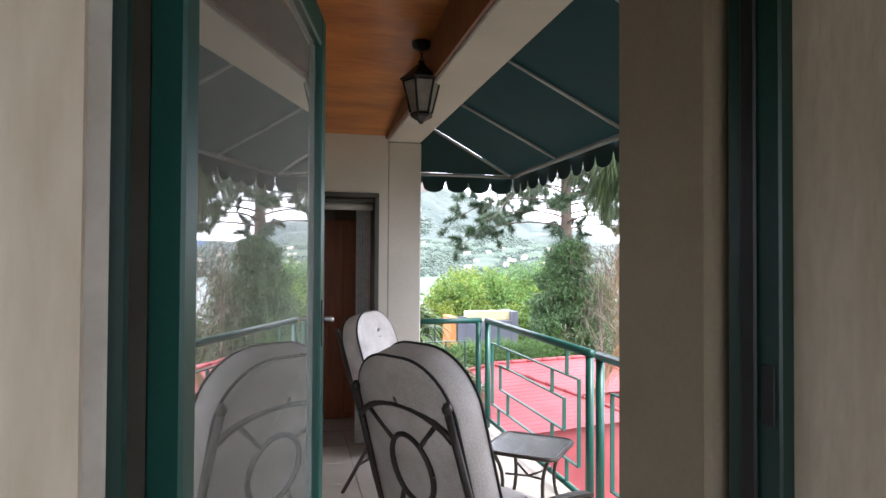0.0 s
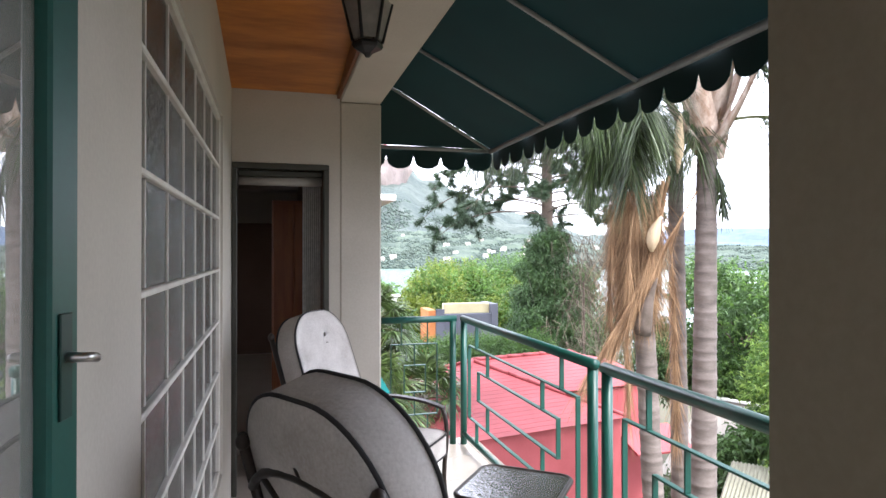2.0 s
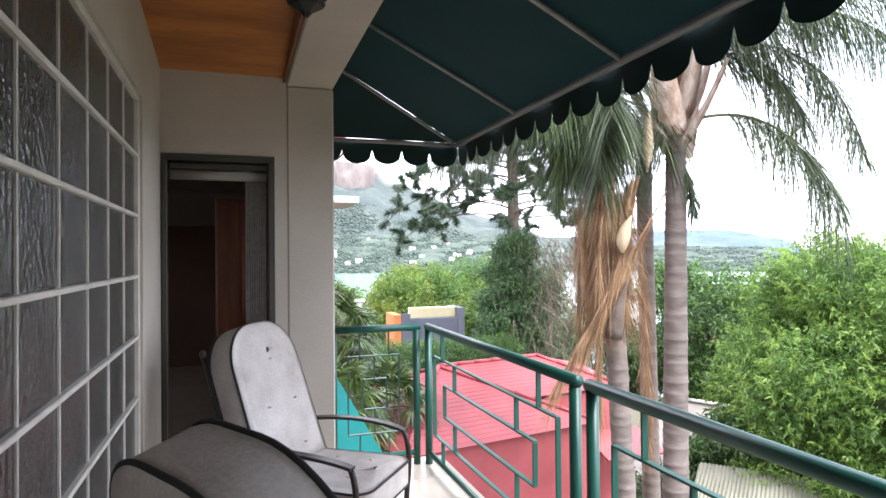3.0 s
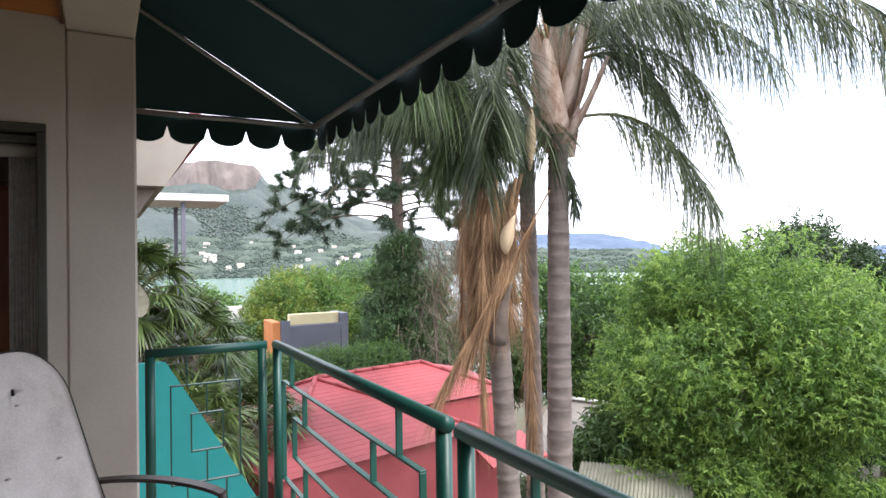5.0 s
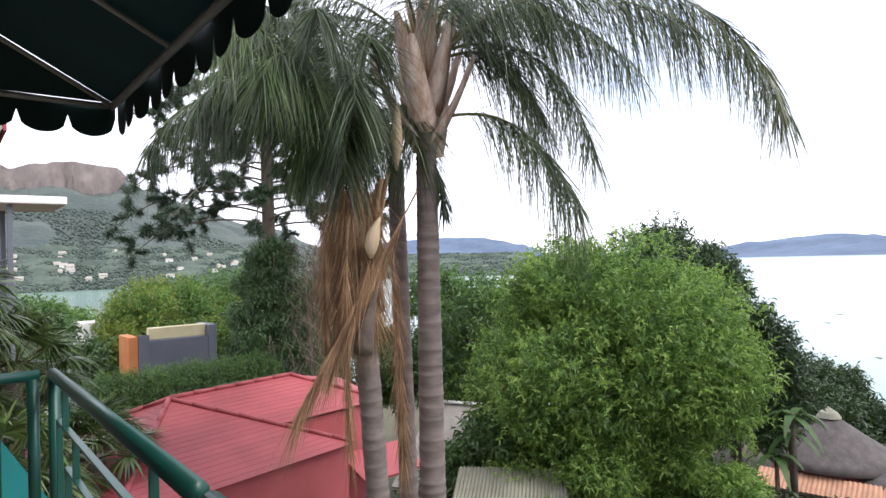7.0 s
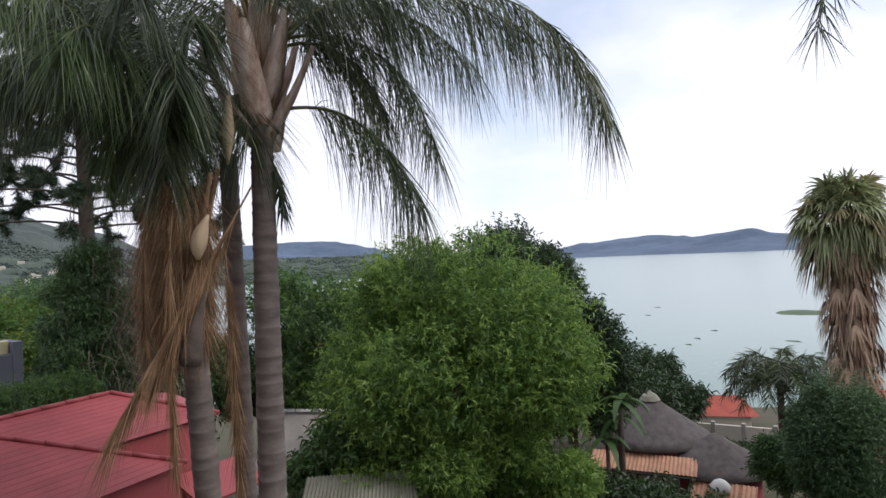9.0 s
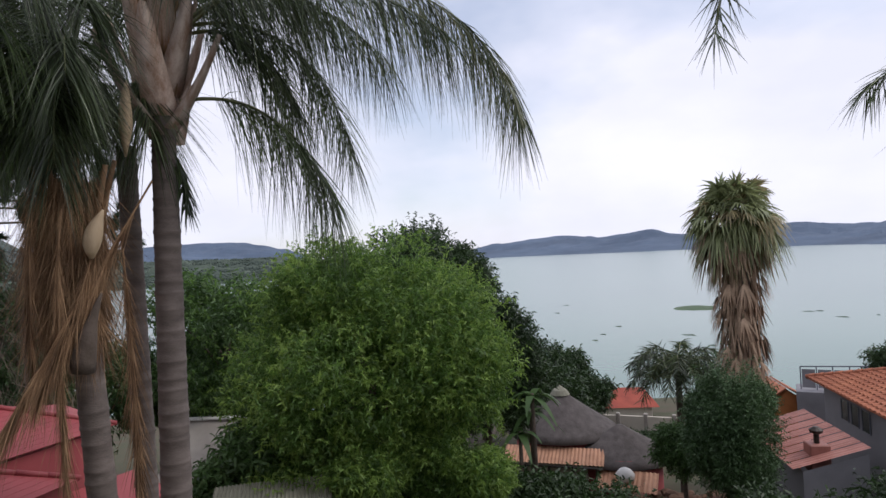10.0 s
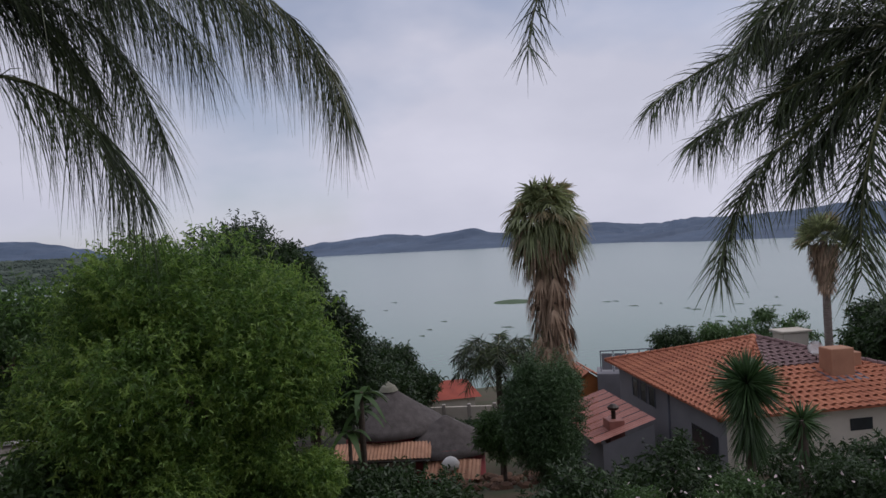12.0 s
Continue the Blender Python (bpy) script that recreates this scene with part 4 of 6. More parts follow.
k = len(ax)
g.f += [(j * k + i, j * k + i + 1, (j + 1) * k + i + 1, (j + 1) * k + i) for j in range(k - 1) for i in range(k - 1)]
setting("ground", g, GROUND, "sloping garden ground with grass and bare earth", "ground")
setting("water", Geo().poly([(20, -4500, LAKE_Z), (4500, -4500, LAKE_Z), (4500, 4500, LAKE_Z), (-1500, 4500, LAKE_Z), (-1500, 140, LAKE_Z), (20, 60, LAKE_Z)]), WATER, "calm pale green lake with a dull sheen", "water")

# ridge heights in degrees above the horizon, by bearing clockwise from the veranda's length
NEAR_RIDGE = ((-60, 7), (-20, 7.6), (0, 8.1), (2.5, 8.7), (4.6, 7.9), (6.4, 8.4), (8.5, 8.6), (11.6, 8.3), (13.5, 6.7), (17, 5.3), (23, 3.3), (29, 1.4), (33, 0.4))
FAR_RIDGE = ((24, 1.2), (32, 1.6), (38, 2.0), (43, 1.95), (44.4, 1.7), (46.6, 1.2), (47.4, 0.8), (49, 0.1), (62, 0.05), (64.5, 0.5), (66, 0.65), (69, 0.92), (72, 1.1), (75, 0.8), (77, 0.95), (79.2, 1.25), (81, 0.75), (86, 0.65), (90.5, 1.15), (95, 0.7), (101, 0.9), (105, 1.05), (110, 1.25), (118, 1.6), (200, 2.4))
FAR_FOOT = ((24, 2000), (60, 1750), (66, 1700), (80, 1450), (90, 1220), (100, 900), (110, 830), (150, 800))


def at_bearing(table, b):
    for (b0, h0), (b1, h1) in zip(table, table[1:]):
        if b0 <= b <= b1:
            u = (b - b0) / (b1 - b0)
            return h0 + (h1 - h0) * (u * u * (3 - 2 * u))
    return table[0][1] if b < table[0][0] else table[-1][1]


def ridge(name, table, b0, b1, step, r0, r1, rows, rough, material, label, foot=LAKE_Z, power=1.0, cliff=None):
    g = Geo()
    n = int((b1 - b0) / step) + 1
    for i in range(n):
        b = b0 + step * i
        if name == "backdrop_hills":
            r0 = at_bearing(FAR_FOOT, b)
            r1 = r0 + 700
        top = 1.4 + r1 * math.tan(radians(at_bearing(table, b)))
        for j in range(rows + 1):
            u = j / rows
            r = r0 + (r1 - r0) * u
            z = foot + (top - foot) * u ** power
            x, y = r * math.sin(radians(b)), r * math.cos(radians(b))
            nz = noise.fractal((x * rough[0], y * rough[0], 3.0), 0.9, 2.1, 5)
            z += nz * rough[1] * min(1.0, 2.2 * u) * (0.35 if j == rows else 1)
            if name == "backdrop_woods":
                z -= 26 * max(0.0, min(1.0, (b - 45) / 7)) ** 2
            g.v.append((x, y, z))
    m = rows + 1
    g.f += [(i * m + j, (i + 1) * m + j, (i + 1) * m + j + 1, i * m + j + 1) for i in range(n - 1) for j in range(rows)]
    if cliff:
        g2 = Geo()
        for i in range(n):
            b = b0 + step * i
            if not cliff[0] <= b <= cliff[1]:
                continue
            top = 1.4 + r1 * math.tan(radians(at_bearing(table, b)))
            e = min(1.0, (b - cliff[0]) / 1.2, (cliff[1] - b) / 1.2)
            for j in range(6):
                v = j / 5
                r = (r1 - 230) - 22 * (1 - v) + 26 * noise.fractal((b * 1.9, v * 1.3, 8.0), 0.9, 2.0, 4)
                g2.v.append((r * math.sin(radians(b)), r * math.cos(radians(b)), top - 230 * math.tan(radians(at_bearing(table, b))) + 2 - (105 * e + 22 * noise.noise((b * 0.8, 1.0, 2.0))) * (1 - v)))
        c = len(g2.v) // 6
        g2.f += [(i * 6 + j, i * 6 + 6 + j, i * 6 + 7 + j, i * 6 + j + 1) for i in range(c - 1) for j in range(5)]
        solid("backdrop_cliff", g2, CLIFF, "reddish rock cliff band under the mountain top", "mountain", "structure", smooth=True)
    return setting(name, g, material, label, "hills")


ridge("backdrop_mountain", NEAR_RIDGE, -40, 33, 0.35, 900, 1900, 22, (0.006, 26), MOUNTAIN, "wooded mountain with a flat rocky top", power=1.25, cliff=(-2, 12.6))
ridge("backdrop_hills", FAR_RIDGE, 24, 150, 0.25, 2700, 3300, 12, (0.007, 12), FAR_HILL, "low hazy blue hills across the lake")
WOOD_RIDGE = ((-60, 2.1), (0, 2.0), (12, 1.9), (20, 1.6), (30, 0.7), (36, 0.6), (46, 0.5), (48, 0.2), (56, 0.05), (64, 0.1))
ridge("backdrop_woods", WOOD_RIDGE, -40, 60, 0.25, 640, 950, 14, (0.03, 7), FAR_TREES, "wooded far shore with scattered houses", power=0.9)
rnd = random.Random(11)
for i in range(46):
    b = rnd.uniform(2, 32)
    r = rnd.uniform(680, 880)
    u = (r - 640) / 310
    top = 1.4 + 950 * math.tan(radians(at_bearing(WOOD_RIDGE, b)))
    z = LAKE_Z + (top - LAKE_Z) * u ** 0.9
    w, d, h = rnd.uniform(3.5, 8.5), rnd.uniform(2, 4), rnd.uniform(-0.6, 0.4)
    hs = thing("far_house", "small white house among the far trees", "house", "houses on the far shore", "", pose(r * math.sin(radians(b)), r * math.cos(radians(b)), z + 2.5, 0, 0, rnd.uniform(-30, 30)))
    part("wall", Geo().box((-w / 2, -d / 2, -4), (w / 2, d / 2, h)), PALE_WALL if i % 3 else WHITE_WALL, hs)
    rf = Geo().add([(-w / 2 - 0.4, -d / 2 - 0.4, h), (w / 2 + 0.4, -d / 2 - 0.4, h), (w / 2 + 0.4, d / 2 + 0.4, h), (-w / 2 - 0.4, d / 2 + 0.4, h), (-w / 2, 0, h + 2), (w / 2, 0, h + 2)],
                   [(0, 1, 5, 4), (2, 3, 4, 5), (1, 2, 5), (3, 0, 4), (3, 2, 1, 0)])
    part("roof", rf, CONCRETE, hs)

# tree tops over the far shore and the mountain's foot
fw = np.random.default_rng(23)


def tree_tops(n, r0, r1, low, high, b0, b1, height):
    """Many low lumps; height gives the slope's height by bearing in degrees and distance."""
    fb, fr_ = fw.uniform(b0, b1, n), r0 + (r1 - r0) * fw.random(n)
    fz = np.array([height(p, q) for p, q in zip(fb, fr_)])
    fc = np.stack([fr_ * np.sin(np.radians(fb)), fr_ * np.cos(np.radians(fb)), fz + 0.4], 1)
    lump = np.array([(0, 0, 0.8), (1, 0, 0.1), (0.3, 0.95, 0.2), (-0.8, 0.6, 0.0), (-0.8, -0.6, 0.25), (0.3, -0.95, 0.05), (0, 0, -0.8)])
    lf = [(0, 1, 2), (0, 2, 3), (0, 3, 4), (0, 4, 5), (0, 5, 1), (6, 2, 1), (6, 3, 2), (6, 4, 3), (6, 5, 4), (6, 1, 5)]
    fv = fc[:, None, :] + lump[None] * fw.uniform(low, high, n)[:, None, None] * fw.uniform(0.75, 1.25, (n, 7, 1))
    tops = Geo()
    tops.v = [tuple(p) for p in fv.reshape(-1, 3)]
    tops.f = [tuple(i + 7 * k for i in f) for k in range(n) for f in lf]
    solid("far_tree_tops", tops, L_FAR, "mixed green tree tops on the far shore", "woods", "stuff", smooth=True)


def woods_height(b, r):
    top = 1.4 + 950 * math.tan(radians(at_bearing(WOOD_RIDGE, b)))
    return LAKE_Z + (top - LAKE_Z) * ((r - 640) / 310) ** 0.9 - 26 * max(0.0, min(1.0, (b - 45) / 7)) ** 2


def mountain_height(b, r):
    top = 1.4 + 1900 * math.tan(radians(at_bearing(NEAR_RIDGE, b)))
    return LAKE_Z + (top - LAKE_Z) * ((r - 900) / 1000) ** 1.25


tree_tops(16000, 642, 950, 0.8, 2.2, -6, 50, woods_height)
tree_tops(7000, 1000, 1450, 1.5, 4.0, -6, 31, mountain_height)

# floating weed on the lake
isl = Geo()
for i in range(26):
    a = math.tau * i / 26
    rr = 1 + 0.35 * noise.noise((math.cos(a) * 2, math.sin(a) * 2, 5.0))
    isl.v.append((174 + 6.6 * rr * math.cos(a), 23.6 + 5.2 * rr * math.sin(a), LAKE_Z + 0.02))
isl.v.append((174, 23.6, LAKE_Z + 0.35))
isl.f += [(i, (i + 1) % 26, 26) for i in range(26)]
solid("weed_island", isl, L_MID, "patch of green weed floating on the lake", "weeds", "stuff")
deb = Geo()
rnd = random.Random(5)
for i in range(44):
    x = rnd.uniform(95, 190)
    y = x * math.tan(radians(rnd.choice((rnd.uniform(-22, 4), rnd.uniform(-14, 30)))))
    w, d = rnd.uniform(0.4, 1.6), rnd.uniform(0.3, 0.8)
    deb.v += [(x - d, y - w, LAKE_Z + 0.02), (x + d * 0.3, y - w * 0.4, LAKE_Z + 0.15), (x + d, y + w, LAKE_Z + 0.02), (x - d * 0.2, y + w * 0.5, LAKE_Z + 0.02)]
    k = len(deb.v) - 4
    deb.f.append((k, k + 1, k + 2, k + 3))
solid("floating_weed", deb, L_DARK, "small dark clumps of weed adrift on the lake", "weeds", "stuff")


# ---- neighbouring house at the veranda's end ----
nb = thing("neighbour_house", "beige concrete house with deep sloping eaves and red trim", "house")
part("wall", Geo().box((-3.6, 10.4, -3.7), (0.62, 16.5, 2.3)), PLASTER, nb)
part("eave", Geo().add([(-3.6, 9.3, 2.42), (0.98, 9.3, 2.42), (1.36, 9.3, 3.02), (1.36, 9.3, 3.2), (-3.6, 9.3, 3.2), (-3.6, 15.5, 2.42), (0.98, 15.5, 2.42), (1.36, 15.5, 3.02), (1.36, 15.5, 3.2), (-3.6, 15.5, 3.2)],
     [(0, 1, 2, 3, 4), (9, 8, 7, 6, 5), (0, 5, 6, 1), (1, 6, 7, 2), (2, 7, 8, 3), (3, 8, 9, 4), (4, 9, 5, 0)]), CONCRETE, nb)
part("under_eave", Geo().add([(-3.6, 9.6, 1.95), (0.55, 9.6, 1.95), (0.9, 9.6, 2.41), (-3.6, 9.6, 2.41), (-3.6, 15.5, 1.95), (0.55, 15.5, 1.95), (0.9, 15.5, 2.41), (-3.6, 15.5, 2.41)],
     [(0, 1, 2, 3), (7, 6, 5, 4), (0, 4, 5, 1), (1, 5, 6, 2), (2, 6, 7, 3), (3, 7, 4, 0)]), CONCRETE, nb)
for i in range(9):
    part("roof_board", Geo().box((-0.2 + i * 0.15, 9.35, 3.205), (-0.06 + i * 0.15, 15.4, 3.5), 0.01), CONCRETE, nb)
part("fascia", Geo().box((1.365, 9.3, 3.0), (1.4, 15.5, 3.55), 0.005), RED_WALL, nb, "red painted fascia")
part("window", Geo().box((0.622, 11.0, 0.4), (0.65, 12.6, 1.7), 0.01), DARK_GLASS, nb)
cp = thing("canopy", "flat pale canopy on thin dark posts", "canopy")
part("roof_slab", Geo().box((0.2, 17.4, 2.98), (3.12, 19.6, 3.16), 0.02), WHITE_WALL, cp)
for x, y in ((2.06, 17.6), (2.06, 19.4), (0.5, 17.6)):
    part("post", Geo().box((x - 0.05, y - 0.05, -4.5), (x + 0.05, y + 0.05, 2.97), 0.006), SLATE, cp)
dish = thing("satellite_dish", "white satellite dish on a dark arm fixed to the wall", "dish")
part("bowl", Geo().lathe([(0.02, 0.0), (0.16, 0.03), (0.28, 0.09), (0.30, 0.10), (0.27, 0.085), (0.14, 0.02), (0.01, -0.01)], (0, 0, 0), 24), SHEET_GREY, dish, "", True).matrix_basis = pose(0.50, 9.2, 1.05, 60, 0, 40)
part("arm", Geo().tube([(0.50, 9.2, 1.05), (0.56, 9.45, 1.5), (0.45, 9.6, 1.96)], 0.018, 8), BLACK, dish, "", True)
part("feed", Geo().tube([(0.42, 9.0, 0.85), (0.62, 8.9, 0.95)], 0.03, 8), WHITE_WALL, dish, "", True)
# teal awning of the window below
tw = thing("lower_awning", "bright teal canvas awning over the window below", "awning")
part("side", Geo().poly([(0.27, 9.5, 0.23), (0.977, 9.5, 0.23), (2.2, 9.5, -1.88), (0.27, 9.5, -1.88)], 0.01), TEAL, tw)
part("slope", Geo().poly([(0.977, 9.515, 0.23), (0.977, 10.3, 0.13), (2.2, 10.3, -1.98), (2.2, 9.515, -1.88)], 0.01), TEAL, tw)
part("top", Geo().poly([(0.27, 9.515, 0.23), (0.27, 10.3, 0.13), (0.967, 10.3, 0.13), (0.967, 9.515, 0.23)], 0.01), TEAL, tw)
part("frame", Geo().tube([(0.3, 9.525, 0.2), (0.965, 9.525, 0.2), (2.15, 9.525, -1.85)], 0.012, 8), ALU, tw)
setting("house_base", Geo().box((-4.2, -4.2, -4.2), (0.95, 4.9, -0.31)).box((-4.2, 4.902, -4.2), (0.25, 9.9, -0.31)), PLASTER, "plastered lower storey of the house", "wall")


# ---- roofs ----
def courses(parent, a, b, c, d, n, material, lift=0.004, name="tile_course"):
    """A slope from ridge a-b down to eave d-c in n overlapping courses."""
    a, b, c, d = (Vector(p) for p in (a, b, c, d))
    nrm = (c - d).cross(a - d).normalized()
    if nrm.z < 0:
        nrm = -nrm
    for i in range(n):
        u0, u1 = i / n, (i + 1.06) / n
        p = [a.lerp(d, u0), b.lerp(c, u0), b.lerp(c, min(u1, 1.02)) + nrm * lift, a.lerp(d, min(u1, 1.02)) + nrm * lift]
        q = [x - nrm * 0.012 for x in p]
        if (p[0] - p[1]).length < 1e-4:
            g = Geo().add([p[0], p[2], p[3], q[0], q[2], q[3]], [(0, 2, 1), (3, 4, 5), (1, 2, 5, 4), (0, 1, 4, 3), (2, 0, 3, 5)])
        else:
            g = Geo().add(p + q, [(3, 2, 1, 0), (4, 5, 6, 7), (2, 3, 7, 6), (0, 1, 5, 4), (1, 2, 6, 5), (3, 0, 4, 7)])
        part(name, g, material, parent)


def ridge_caps(parent, p, q, material, r=0.055, lift=0.02):
    p, q = Vector(p), Vector(q)
    n = max(2, int((q - p).length / 0.42))
    for i in range(n):
        s, e = p.lerp(q, i / n), p.lerp(q, (i + 1) / n)
        part("ridge_cap", Geo().tube([s + Vector((0, 0, lift)), e + Vector((0, 0, lift * 0.6))], [r, r * 0.9], 8), material, parent, "", True)


red = thing("red_house", "low house with faded red tiled hip roof and red walls", "house")
A = (4.1, 13.42, -0.95)
E0, E1, E2, E3 = (2.55, 10.55, -1.9), (6.85, 11.45, -1.9), (6.6, 16.2, -1.9), (1.5, 15.2, -1.9)
courses(red, A, A, E1, E0, 20, RED_TILE)
courses(red, A, A, E0, E3, 18, RED_TILE)
courses(red, A, A, E2, E1, 10, RED_TILE)
for e in (E0, E1, E3):
    ridge_caps(red, A, e, RED_TILE, 0.05)
RA, RB = (4.12, 13.43, -0.935), (6.75, 13.95, -0.93)
S0, S1, S2 = (5.80, 12.22, -1.475), (8.25, 12.62, -1.5), (8.9, 15.6, -1.5)
courses(red, RA, RB, S1, S0, 12, RED_TILE)
courses(red, RB, RB, S2, S1, 8, RED_TILE)
ridge_caps(red, RA, RB, RED_TILE, 0.05)
ridge_caps(red, RB, S1, RED_TILE, 0.05)
part("wall", Geo().add([(2.65, 10.68, -6), (6.75, 11.55, -6), (6.55, 15.8, -6), (1.7, 15.0, -6), (2.65, 10.68, -1.93), (6.75, 11.55, -1.93), (6.55, 15.8, -1.93), (1.7, 15.0, -1.93)],
     [(0, 1, 5, 4), (1, 2, 6, 5), (2, 3, 7, 6), (3, 0, 4, 7), (4, 5, 6, 7)]), RED_WALL, red)
part("upper_wall", Geo().add([(6.1, 12.35, -6), (8.1, 12.7, -6), (8.7, 15.4, -6), (5.8, 15.4, -6), (6.1, 12.35, -1.56), (8.1, 12.7, -1.56), (8.7, 15.4, -1.55), (5.8, 15.4, -1.55)],
     [(0, 1, 5, 4), (1, 2, 6, 5), (2, 3, 7, 6), (3, 0, 4, 7), (4, 5, 6, 7)]), RED_WALL, red)
part("lean_to", Geo().poly([(7.0, 11.3, -2.65), (8.6, 11.6, -2.75), (8.6, 12.6, -2.45), (7.0, 12.3, -2.35)], 0.05), RED_TILE, red)

gb = thing("grey_block", "slate-grey garden building with one orange end and cream top", "building")
part("wall", Geo().box((6.38, 25.4, -8), (9.1, 26.8, -1.12), 0.02), SLATE, gb)
part("end_wall", Geo().box((6.05, 25.38, -8), (6.37, 26.85, -0.93), 0.02), ORANGE_WALL, gb, "bright orange end wall")
part("end_pier", Geo().box((6.375, 25.36, -8), (6.75, 25.45, -0.9), 0.01), SLATE, gb)
part("end_pier", Geo().box((8.85, 25.36, -8), (9.15, 26.85, -0.72), 0.01), SLATE, gb)
part("cream_top", Geo().box((6.78, 25.62, -1.13), (8.84, 25.9, -0.68), 0.03), CREAM, gb)
wb = thing("white_house", "small white house behind the garden", "house")
part("wall", Geo().box((4.6, 33.6, -9), (7.4, 36, -2.1), 0.02), WHITE_WALL, wb)
part("tower", Geo().box((5.8, 33.8, -2.09), (6.7, 35, -0.9), 0.02), WHITE_WALL, wb)
part("roof", Geo().box((4.4, 33.4, -2.085), (5.75, 36.2, -1.9), 0.02), CONCRETE, wb)

# corrugated sheds
def sheet_roof(parent, o, ex, ey, n, depth, material, name="roof_sheet", sheets=5):
    """Corrugated sheets: o corner, ex along the waves' row, ey down the slope."""
    o, ex, ey = Vector(o), Vector(ex), Vector(ey)
    nrm = ex.cross(ey).normalized()
    if nrm.z < 0:
        nrm = -nrm
    for s in range(sheets):
        g = Geo()
        m = max(6, n // sheets)
        for i in range(m + 1):
            u = (s + i / m) / sheets
            h = depth * (0.5 if i % 2 else -0.5)
            for v in (0.0, 1.0):
                g.v.append(o + ex * u + ey * v + nrm * (h + 0.004 * (s % 2)))
        g.f += [(2 * i, 2 * i + 1, 2 * i + 3, 2 * i + 2) for i in range(m)]
        part(name, g, material, parent)


s1 = thing("shed", "small shed with greenish corrugated roof", "shed")
sheet_roof(s1, (11.35, 13.75, -3.95), (1.8, -2.1, 0.0), (-1.5, -1.25, -0.6), 60, 0.05, SHEET_GREY, sheets=6)
part("body", Geo().add([(11.3, 13.5, -9), (12.9, 11.7, -9), (11.6, 10.7, -9), (10.1, 12.5, -9), (11.3, 13.5, -4.05), (12.9, 11.7, -4.05), (11.6, 10.7, -4.55), (10.1, 12.5, -4.55)],
     [(0, 1, 5, 4), (1, 2, 6, 5), (2, 3, 7, 6), (3, 0, 4, 7), (4, 5, 6, 7)]), CONCRETE, s1)
s2 = thing("grey_roofed_house", "house with plain grey sheet roof among the trees", "house")
part("roof", Geo().poly([(16.9, 18.6, -4.1), (15.9, 20.6, -4.1), (12.6, 18.8, -6.1), (13.8, 16.4, -6.1)], 0.08), CONCRETE, s2)
part("ridge_strip", Geo().box((-1.3, -0.15, 0), (1.3, 0.15, 0.06), 0.01, pose(16.4, 19.6, -4.08, 0, 0, 116)), WHITE_WALL, s2)
part("wall", Geo().add([(13.0, 18.6, -9), (14.0, 16.7, -9), (16.7, 18.7, -9), (15.8, 20.3, -9), (13.0, 18.6, -6.2), (14.0, 16.7, -6.2), (16.7, 18.7, -4.3), (15.8, 20.3, -4.3)],
     [(0, 1, 5, 4), (1, 2, 6, 5), (2, 3, 7, 6), (3, 0, 4, 7), (4, 5, 6, 7)]), CONCRETE, s2)


# ---- tiled house by the lake ----
def wave_tiles(parent, ridge0, ridge1, eave1, eave0, rows, cols, material, name="roof_tiles"):
    """Rows of curved pan tiles over a slope, each row lapping over the next."""
    r0, r1, e1, e0 = (Vector(p) for p in (ridge0, ridge1, eave1, eave0))
    nrm = (e1 - e0).cross(r0 - e0).normalized()
    if nrm.z < 0:
        nrm = -nrm
    for j in range(rows):
        g = Geo()
        k = max(2, round((r0.lerp(e0, (j + 0.5) / rows) - r1.lerp(e1, (j + 0.5) / rows)).length / cols)) * 4
        for v in (j / rows, (j + 1.12) / rows):
            lift = 0.05 if v > (j + 0.5) / rows else 0.0
            v = min(v, 1.0)
            p, q = r0.lerp(e0, v), r1.lerp(e1, v)
            for i in range(k + 1):
                g.v.append(p.lerp(q, i / k) + nrm * (lift + 0.035 * math.sin(math.tau * i / 4 + 0.6)))
        g.f += [(i, i + 1, k + 2 + i, k + 1 + i) for i in range(k)]
        part(name, g, material, parent)


th = thing("tiled_house", "grey house with orange clay tile roof facing the lake", "house")
C, L = Vector((24.49, -2.66, -5.4)), Vector((35.43, 1.04, -5.4))
AP = Vector((31.9, -5.57, -3.7))
R = C + Vector((0.335, -0.942, 0)) * 11.6
part("underlay", Geo().poly([p - Vector((0, 0, 0.06)) for p in (AP, C, L)], 0.03), ORANGE_TILE, th)
wave_tiles(th, AP, AP, L, C, 20, 0.34, ORANGE_TILE)
ML, MR = AP.lerp(C, 0.46), AP.lerp(R, 0.46)
MM = ML.lerp(MR, 0.2)
part("underlay", Geo().poly([p - Vector((0, 0, 0.06)) for p in (AP, MR, ML)], 0.03), PURPLE_TILE, th)
part("underlay", Geo().poly([p - Vector((0, 0, 0.06)) for p in (ML, MR, R, C)], 0.03), ORANGE_TILE, th)
wave_tiles(th, AP, AP, MM, ML, 9, 0.34, ORANGE_TILE)
wave_tiles(th, AP, AP, MR, MM, 9, 0.34, PURPLE_TILE, "weathered_tiles")
wave_tiles(th, ML, MR, R, C, 10, 0.34, ORANGE_TILE)
ridge_caps(th, C, AP, ORANGE_TILE, 0.13)
ridge_caps(th, AP, L, ORANGE_TILE, 0.12)
ridge_caps(th, AP, R, PURPLE_TILE, 0.12)
u = (L - C).normalized()
w = (R - C).normalized()
c0 = C + u * 0.5 + w * 0.5
wl_ = [c0, c0 + u * 10.4, c0 + u * 10.4 + w * 10.4, c0 + w * 10.4]
